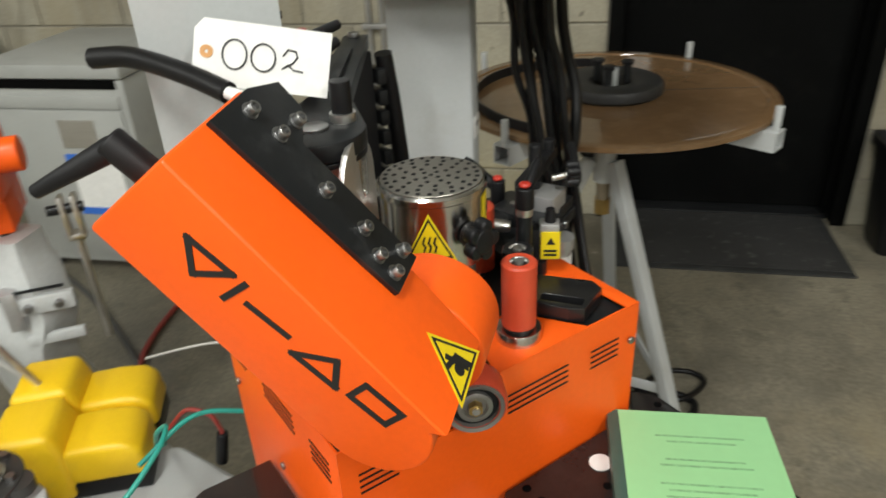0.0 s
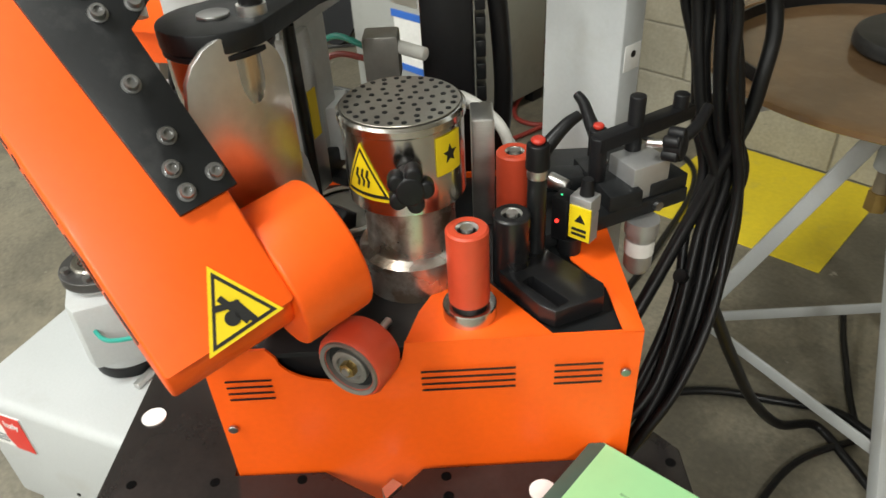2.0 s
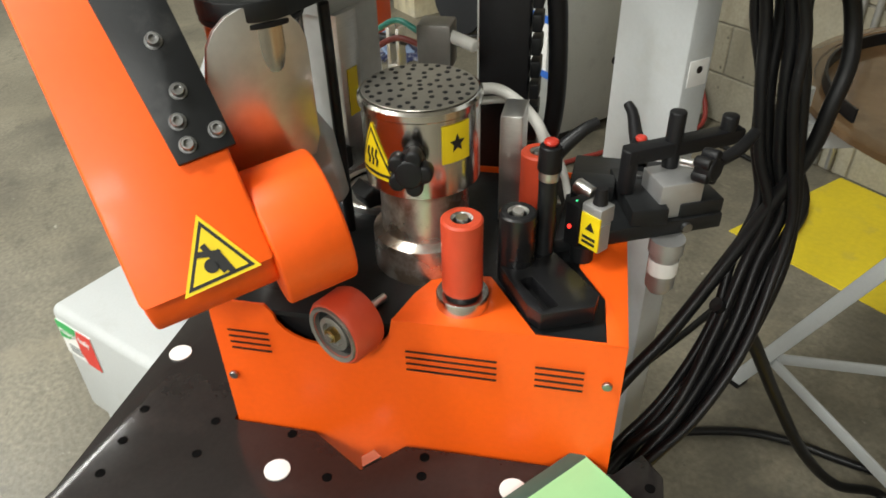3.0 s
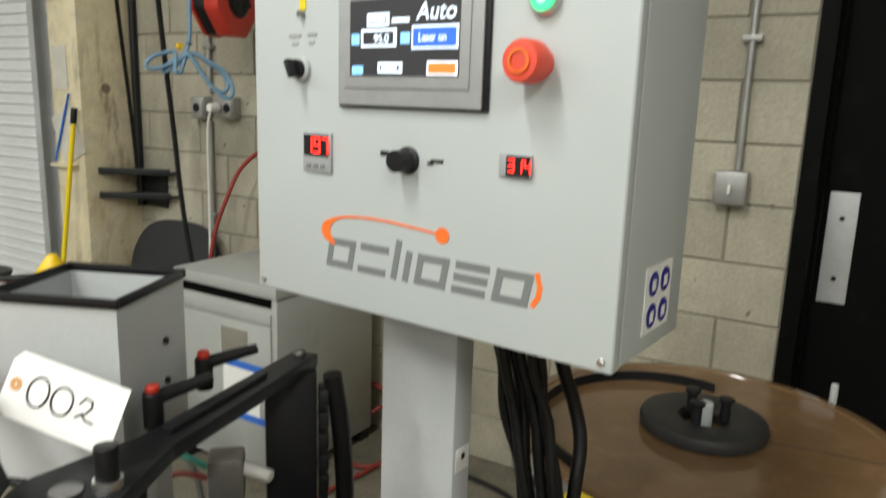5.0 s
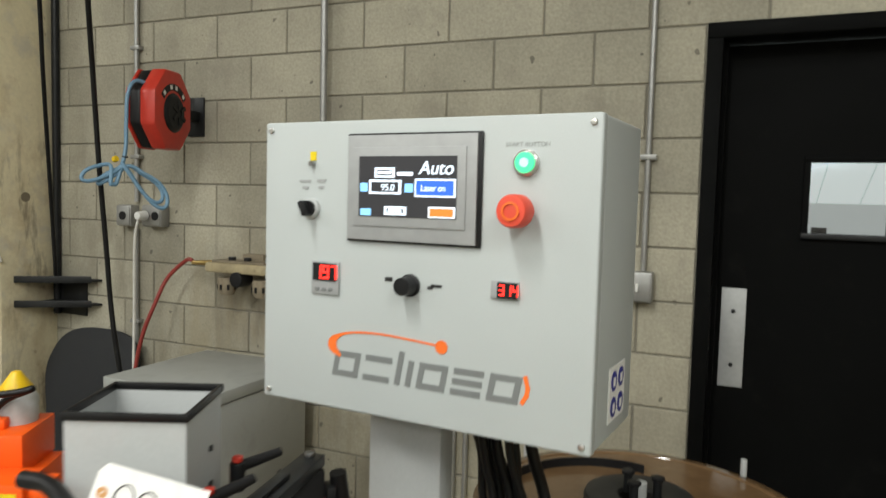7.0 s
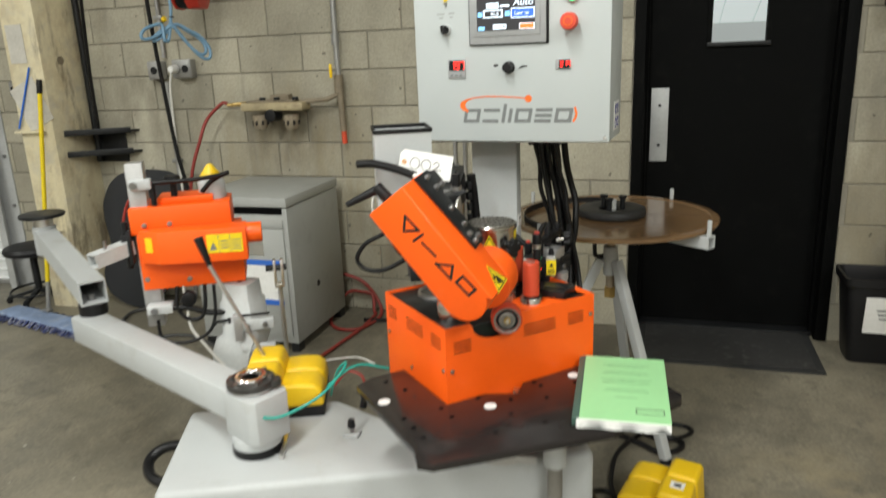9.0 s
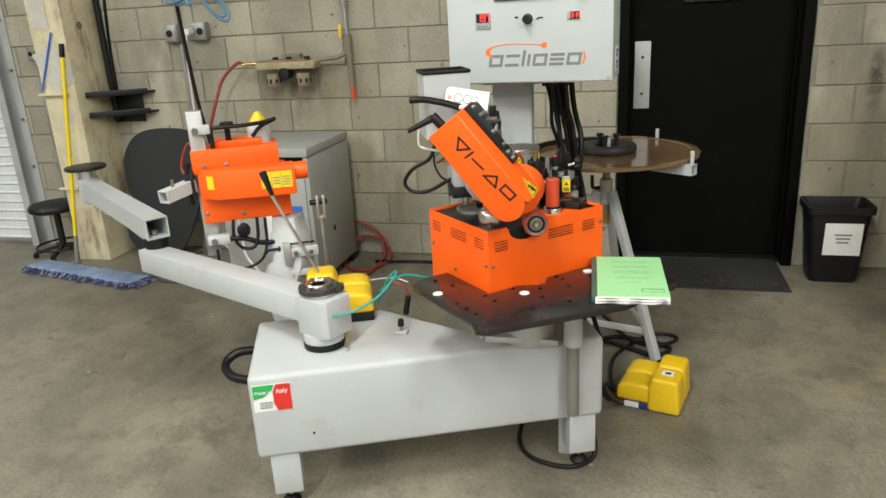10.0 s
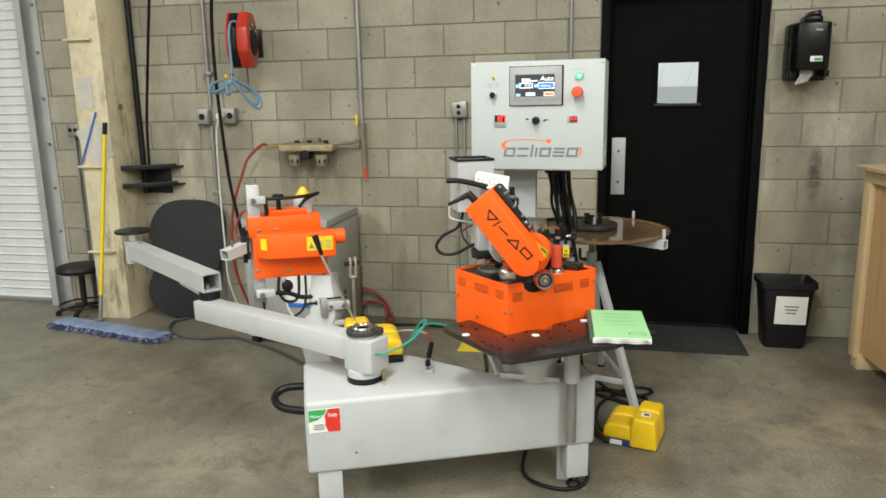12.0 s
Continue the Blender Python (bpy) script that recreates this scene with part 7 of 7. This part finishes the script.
# ---- tape reel stand ----
CX, CY2 = 1.656, -1.136
stand = thing("reel_stand", "white steel tripod stand with a crossed tube top", "stand", pose(CX, CY2, 0))
HZ = 0.70
legs = [(0.231, -0.20), (0.066, 0.40), (-0.354, -0.03)]
for x, y in legs:
    l = part("leg", bar((x * 0.10, y * 0.10, HZ + 0.02), (x, y, 0.012), 0.034, 0.034, 0.003), WHITE, stand)
    part("foot", box(x - 0.02, x + 0.02, y - 0.02, y + 0.02, 0, 0.014, 0.003), RUBBER, l)
for a, b in ((0, 1), (1, 2), (2, 0)):
    k = 0.83
    zz = HZ * (1 - k) + 0.012
    part("brace", bar((legs[a][0] * k, legs[a][1] * k, zz), (legs[b][0] * k, legs[b][1] * k, zz), 0.006, 0.03, 0.001), WHITE, stand)
part("hub", cyl((0, 0, HZ - 0.04), (0, 0, HZ + 0.07), 0.027, seg=28, bevel=0.002), WHITE, stand)
part("post", cyl((0, 0, HZ - 0.13), (0, 0, 0.862), 0.016, seg=24), RUST, stand, "bare turned steel post")
part("post_nut", cyl((0, 0, HZ - 0.13), (0, 0, HZ - 0.09), 0.022, seg=6), BRASS, stand)
part("clamp", tube([(-0.026, 0, HZ + 0.03), (-0.055, 0, HZ + 0.03), (-0.06, 0, HZ + 0.06), (-0.06, 0, HZ + 0.085)], 0.008), BLACK, stand, "black clamp lever")
for ang in (-33, 57):
    a = radians(ang)
    c_, s_ = math.cos(a), math.sin(a)
    R = 0.408
    if ang == -33:
        part("cross_tube", square_tube((-R * c_, -R * s_, 0.857), (R * c_, R * s_, 0.857), 0.042, 0.042, 0.003), WHITE, stand)
    else:
        for sg in (1, -1):
            part("cross_tube", square_tube((0.024 * sg * c_, 0.024 * sg * s_, 0.857), (R * sg * c_, R * sg * s_, 0.857), 0.042, 0.042, 0.003), WHITE, stand)
    for sg in (1, -1):
        part("peg", cyl((sg * 0.397 * c_, sg * 0.397 * s_, 0.876), (sg * 0.397 * c_, sg * 0.397 * s_, 0.930), 0.008, seg=16, bevel=0.001), WHITE, stand, "white peg")
disc = thing("reel_plate", "brown glossy hardboard disc on the reel stand", "reel plate", pose(CX, CY2, -0.036))
part("plate", lathe([(0, 0.915), (0.375, 0.915), (0.380, 0.918), (0.380, 0.928), (0.376, 0.930), (0.352, 0.930), (0.350, 0.927), (0, 0.927)], 96), BROWN, disc)
part("seam", box(0.10, 0.36, -0.0012, 0.0012, 0.927, 0.9275), INK, disc, m=pose(0, 0, 0, 0, 0, 8))
tape = thing("edge_tape", "black edge banding strip lying round the rim of the reel plate", "edge tape")
bm = bmesh.new()
prev = None
for k in range(41):
    a = radians(95 + 150 * k / 40)
    r = 0.345 - 0.135 * (1 - k / 40) ** 1.6
    q = [bm.verts.new((CX + rr * math.cos(a), CY2 + rr * math.sin(a), z)) for rr, z in ((r, 0.892), (r + 0.004, 0.892), (r + 0.004, 0.914), (r, 0.914))]
    if prev:
        for i in range(4):
            bm.faces.new((prev[i], prev[(i + 1) % 4], q[(i + 1) % 4], q[i]))
    else:
        bm.faces.new(q)
    prev = q
bm.faces.new(prev[::-1])
bmesh.ops.recalc_face_normals(bm, faces=bm.faces)
part("strip", smooth(bm), BLACK, tape)
hub = thing("reel_hub", "black round reel hub with white spindle and three knobs", "reel hub", pose(CX, CY2, -0.036))
part("wheel", lathe([(0.045, 0.928), (0.118, 0.928), (0.124, 0.934), (0.125, 0.946), (0.121, 0.956), (0.112, 0.960), (0.07, 0.957), (0.050, 0.955), (0.045, 0.948), (0.045, 0.928)], 72), mat("worn_black_rubber", (0.018, 0.018, 0.018), 0.5, var=0.3, bump=0.2, spot=(0.06, 0.058, 0.055), spot_amt=0.5), hub)
part("spindle", cyl((0, 0, 0.927), (0, 0, 0.985), 0.0165, seg=28, bevel=0.001), WHITE, hub, "white spindle")
for k in range(3):
    a = radians(20 + 120 * k)
    x, y = 0.040 * math.cos(a), 0.040 * math.sin(a)
    kk = part("clamp_knob", cyl((x, y, 0.948), (x, y, 0.990), 0.010, seg=16), BLACKMETAL, hub)
    part("knob_top", cyl((x, y, 0.990), (x, y, 1.000), 0.016, seg=7, bevel=0.003), BLACK, kk)

# ---- trimming unit on its stand ----
TM = pose(0.151, -1.914, 0, 0, 0, 30)
trim = thing("trimming_unit", "orange trimming unit with side handle tube and hoses", "trimming unit", TM)
part("upper_body", box(0.0, 0.325, 0.0, 0.17, 0.955, 1.045, 0.004), ORANGE, trim)
part("top_flap", box(0.09, 0.27, 0.04, 0.15, 1.045, 1.068, 0.004), ORANGE, trim)
part("lower_body", box(0.015, 0.350, -0.004, 0.16, 0.762, 0.955, 0.004), ORANGE, trim)
part("front_box", prism([(0.03, -0.03), (0.09, -0.075), (0.372, -0.108), (0.372, 0.0), (0.03, 0.0)], 0.865, 0.975, 0.003), ORANGE, trim)
part("spout", cyl((0.368, -0.055, 0.945), (0.422, -0.055, 0.945), 0.034, seg=32, bevel=0.003), ORANGE, trim)
part("side_plate", box(-0.012, 0.0, -0.02, 0.10, 0.86, 0.975, 0.002), BLACKMETAL, trim)
lb = part("label", moved(box(0.0, 0.115, -0.0012, 0, 0.895, 0.958), frame_at((0.245, -0.0935, 0), (0.295, -0.035, 0), (0.035, 0.295, 0))), LABELY, trim, "yellow three-field warning label")
part("label_lines", moved(merge(box(0.038, 0.0395, -0.002, -0.0012, 0.895, 0.958), box(0.074, 0.0755, -0.002, -0.0012, 0.895, 0.958), moved(prism([(0.008, 0.905), (0.032, 0.905), (0.020, 0.932)], 0, 0.0008), pose(0, -0.0012, 0, 90)), *[box(0.080, 0.110, -0.002, -0.0012, z, z + 0.003) for z in (0.905, 0.915, 0.925, 0.935)], *[box(0.045, 0.069, -0.002, -0.0012, z, z + 0.004) for z in (0.910, 0.921, 0.932)]), frame_at((0.245, -0.0935, 0), (0.295, -0.035, 0), (0.035, 0.295, 0))), GREYINK, lb)
part("small_label", moved(box(0.0, 0.03, -0.0012, 0, 0.905, 0.955), frame_at((0.048, -0.0445, 0), (0.06, -0.045, 0), (0.045, 0.06, 0))), LABELY, trim, "small yellow label")
for x, y, z in ((0.045, 0.0, 0.985), (0.125, 0.0, 0.985), (0.075, 0.0, 0.855), (0.165, 0.0, 0.788), (0.03, 0.0, 0.80)):
    part("screw", cyl((x, y, z), (x, y - 0.005, z), 0.009, seg=16, bevel=0.002), BOLT, trim)
part("post", box(0.004, 0.060, 0.03, 0.085, 0.62, 1.19, 0.003), ALU, trim, "square aluminium post")
part("clamp_block", box(0.015, 0.085, -0.005, 0.028, 1.105, 1.14, 0.006), CASTGREY, trim)
part("clamp_block", box(0.015, 0.10, -0.02, 0.028, 0.675, 0.71, 0.006), CASTGREY, trim)
part("clamp_bolt", cyl((0.03, 0.035, 1.122), (0.03, -0.012, 1.122), 0.013, seg=6), BOLT, trim)
part("clamp_bolt", cyl((0.04, 0.03, 0.692), (0.04, -0.028, 0.692), 0.013, seg=6), BOLT, trim)
part("rod", cyl((0.085, 0.012, 1.05), (0.085, 0.012, 1.125), 0.009, seg=14), BLACK, trim)
part("top_hose", tube([(0.085, 0.012, 1.125), (0.14, 0.012, 1.125), (0.22, 0.02, 1.125), (0.30, 0.04, 1.13), (0.325, 0.05, 1.135), (0.27, 0.05, 1.11), (0.235, 0.05, 1.075)], 0.008), RUBBER, trim)
part("top_knob", cyl((0.145, 0.06, 1.068), (0.145, 0.06, 1.12), 0.011, seg=16), BLACK, trim)
part("top_knob_cap", cyl((0.145, 0.06, 1.12), (0.145, 0.06, 1.138), 0.026, seg=20, bevel=0.004), BLACK, trim)
part("cup", lathe([(0, 1.045), (0.045, 1.045), (0.046, 1.100), (0.038, 1.112), (0, 1.114)], 28), CASTGREY, trim, "pale grey plastic cup", m=pose(0.265, 0.11, 0))
part("cone_cap", lathe([(0.030, 1.112), (0.036, 1.116), (0.035, 1.124), (0.010, 1.160), (0, 1.163)], 24), YELLOW, trim, "yellow conical cap", m=pose(0.265, 0.11, 0))
part("low_hose", tube([(0.10, -0.012, 0.694), (0.155, -0.014, 0.688), (0.22, -0.012, 0.662), (0.28, -0.008, 0.664), (0.318, 0.0, 0.70), (0.328, 0.01, 0.772)], 0.0105), RUBBER, trim)
part("looped_cable", tube([(0.045, -0.01, 0.655), (0.05, -0.02, 0.60), (0.085, -0.03, 0.575), (0.15, -0.03, 0.572), (0.21, -0.03, 0.60), (0.235, -0.02, 0.66), (0.24, 0.0, 0.76)], 0.006), RUBBER, trim, "thin black looped cable")
part("looped_cable", tube([(0.12, 0.0, 0.765), (0.115, -0.015, 0.70), (0.14, -0.02, 0.655), (0.185, -0.02, 0.65), (0.205, -0.015, 0.69), (0.21, 0.0, 0.765)], 0.007), RUBBER, trim, "black looped cable")
part("spool_knob", merge(cyl((0.225, -0.02, 0.628), (0.285, -0.02, 0.630), 0.006, seg=12), cyl((0.225, -0.02, 0.628), (0.235, -0.02, 0.628), 0.013, seg=14), cyl((0.275, -0.02, 0.630), (0.285, -0.02, 0.630), 0.013, seg=14)), BLACK, trim, "small black spool")
part("black_knob", cyl((0.155, 0.01, 0.722), (0.155, -0.03, 0.722), 0.026, seg=9, bevel=0.005), BLACK, trim)
part("air_tube", tube([(0.14, 0.0, 0.765), (0.145, -0.01, 0.70), (0.15, -0.02, 0.62), (0.19, -0.03, 0.55), (0.30, -0.02, 0.35), (0.42, 0.0, 0.012)], 0.005), WHITECORD, trim)
part("side_tube", square_tube((-0.110, -0.085, 0.902), (-0.012, 0.02, 0.915), 0.046, 0.046, 0.004), CASTGREY, trim, "open square aluminium tube")
part("tube_knob", cyl((-0.075, -0.047, 0.925), (-0.075, -0.047, 0.957), 0.006, seg=10), BOLT, trim)
part("side_clamp", merge(cyl((-0.02, 0.02, 0.84), (-0.02, 0.02, 1.0), 0.010, seg=12), box(-0.035, 0.0, 0.0, 0.05, 0.90, 0.96, 0.004)), BLACK, trim)
part("red_hose", moved(tube([(0.085, -1.80, 1.06), (0.065, -1.80, 1.05), (0.040, -1.80, 1.008), (0.026, -1.80, 0.963), (0.040, -1.81, 0.940), (0.075, -1.83, 0.94)], 0.005), TM.inverted()), REDHOSE, trim, "short red air hose")
cst = thing("casting_stand", "grey painted cast stand behind the yellow pedal", "stand", pose(0.475, -1.735, 0, 0, 0, 30))
secs = [(0.44, -1.68, 0.0, 0.11, 0.11), (0.44, -1.68, 0.03, 0.10, 0.10), (0.43, -1.69, 0.12, 0.085, 0.085), (0.405, -1.71, 0.28, 0.075, 0.07), (0.385, -1.74, 0.41, 0.068, 0.062), (0.395, -1.74, 0.50, 0.080, 0.066), (0.420, -1.74, 0.56, 0.080, 0.066), (0.432, -1.74, 0.575, 0.066, 0.058), (0.430, -1.74, 0.69, 0.064, 0.056), (0.430, -1.74, 0.70, 0.056, 0.05), (0.432, -1.74, 0.758, 0.052, 0.046)]
part("column", moved(loft(secs, 32, 9.0), pose(0.475, -1.735, 0, 0, 0, 30).inverted()), CASTGREY, cst)
part("clamp", box(-0.06, 0.06, -0.065, -0.045, 0.60, 0.64, 0.004), CASTGREY, cst)
part("clamp", box(-0.058, 0.058, -0.058, -0.045, 0.52, 0.545, 0.003), CASTGREY, cst)
part("fork", merge(box(0.075, 0.085, -0.02, 0.01, 0.74, 0.83, 0.002), box(0.10, 0.11, -0.02, 0.01, 0.74, 0.83, 0.002), box(0.075, 0.11, -0.02, 0.01, 0.73, 0.745, 0.002)), STEEL, cst)
part("fork_rod", cyl((0.0925, -0.005, 0.48), (0.0925, -0.005, 0.735), 0.008, seg=14), STEEL, cst)
part("crossbolt", cyl((0.05, -0.005, 0.80), (0.12, -0.005, 0.80), 0.011, seg=14), BLACKMETAL, cst)
part("slot", box(-0.048, 0.048, -0.0665, -0.0645, 0.655, 0.662), BLACKMETAL, cst)
part("side_block", box(-0.075, -0.045, -0.070, -0.02, 0.57, 0.66, 0.003), ALU, cst)
part("clamp_screw", cyl((-0.03, -0.065, 0.62), (-0.03, -0.078, 0.62), 0.009, seg=12, bevel=0.001), BOLT, cst)
part("clamp_screw", cyl((0.03, -0.065, 0.62), (0.03, -0.078, 0.62), 0.009, seg=12, bevel=0.001), BOLT, cst)
lev = thing("hand_lever", "thin steel hand lever with black tapered grip", "lever")
part("rod", cyl((0.56, -2.085, 0.93), (0.69, -2.03, 0.60), 0.006, seg=12), STEEL, lev)
part("grip", cyl((0.541, -2.092, 1.01), (0.563, -2.083, 0.925), 0.014, 0.008, 18, 0.003), BLACK, lev, "black plastic grip")

# ---- concrete blocks of the wall ----
HB, WB = 0.2032, 0.4064
def block_mesh(w, h):
    bm = box(0, w, -0.002, 0.012, 0, h, 0.0035, 1)
    me = bpy.data.meshes.new("block")
    bm.to_mesh(me)
    bm.free()
    me.materials.append(BLOCK)
    return me
cache = {}
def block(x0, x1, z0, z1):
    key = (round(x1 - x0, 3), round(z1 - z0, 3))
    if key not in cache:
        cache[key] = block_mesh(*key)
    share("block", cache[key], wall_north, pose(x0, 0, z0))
GAP = 0.0038
far_list = []
for row in range(22):
    z0, z1 = row * HB + GAP, (row + 1) * HB - GAP
    x = 0.25 + (HB if row % 2 == 0 else 0.0) - WB * 24
    while x < 9:
        xa, xb = x + GAP, x + WB - GAP
        x += WB
        spans = [(xa, xb)]
        if z0 < DZ - 0.01:
            spans = [s for a, b in spans for s in ((a, min(b, DX0 - 0.004)), (max(a, DX1 + 0.004), b)) if s[1] - s[0] > 0.02]
        if z0 < SZ - 0.01:
            spans = [s for a, b in spans for s in ((a, min(b, -5.604)), (max(a, SX1 + 0.004), b)) if s[1] - s[0] > 0.02]
        for a, b in spans:
            if a < -8.9 or b > 8.9:
                continue
            if -2.6 < a and b < 3.9 and row < 14:
                block(a, b, z0, z1)
            else:
                far_list.append((a, b, z0, z1))
vs, fs = [], []
for a, b, z0, z1 in far_list:
    i = len(vs)
    e = 0.003
    vs += [(a, 0.008, z0), (b, 0.008, z0), (b, 0.008, z1), (a, 0.008, z1), (a + e, -0.002, z0 + e), (b - e, -0.002, z0 + e), (b - e, -0.002, z1 - e), (a + e, -0.002, z1 - e)]
    fs += [(i + 4, i + 5, i + 6, i + 7), (i, i + 1, i + 5, i + 4), (i + 1, i + 2, i + 6, i + 5), (i + 2, i + 3, i + 7, i + 6), (i + 3, i, i + 4, i + 7)]
me = bpy.data.meshes.new("far_blocks")
me.from_pydata(vs, [], fs)
me.materials.append(BLOCK)
fb = new("far_blocks", me)
fb.parent = wall_north
fb["kind"] = "stuff"
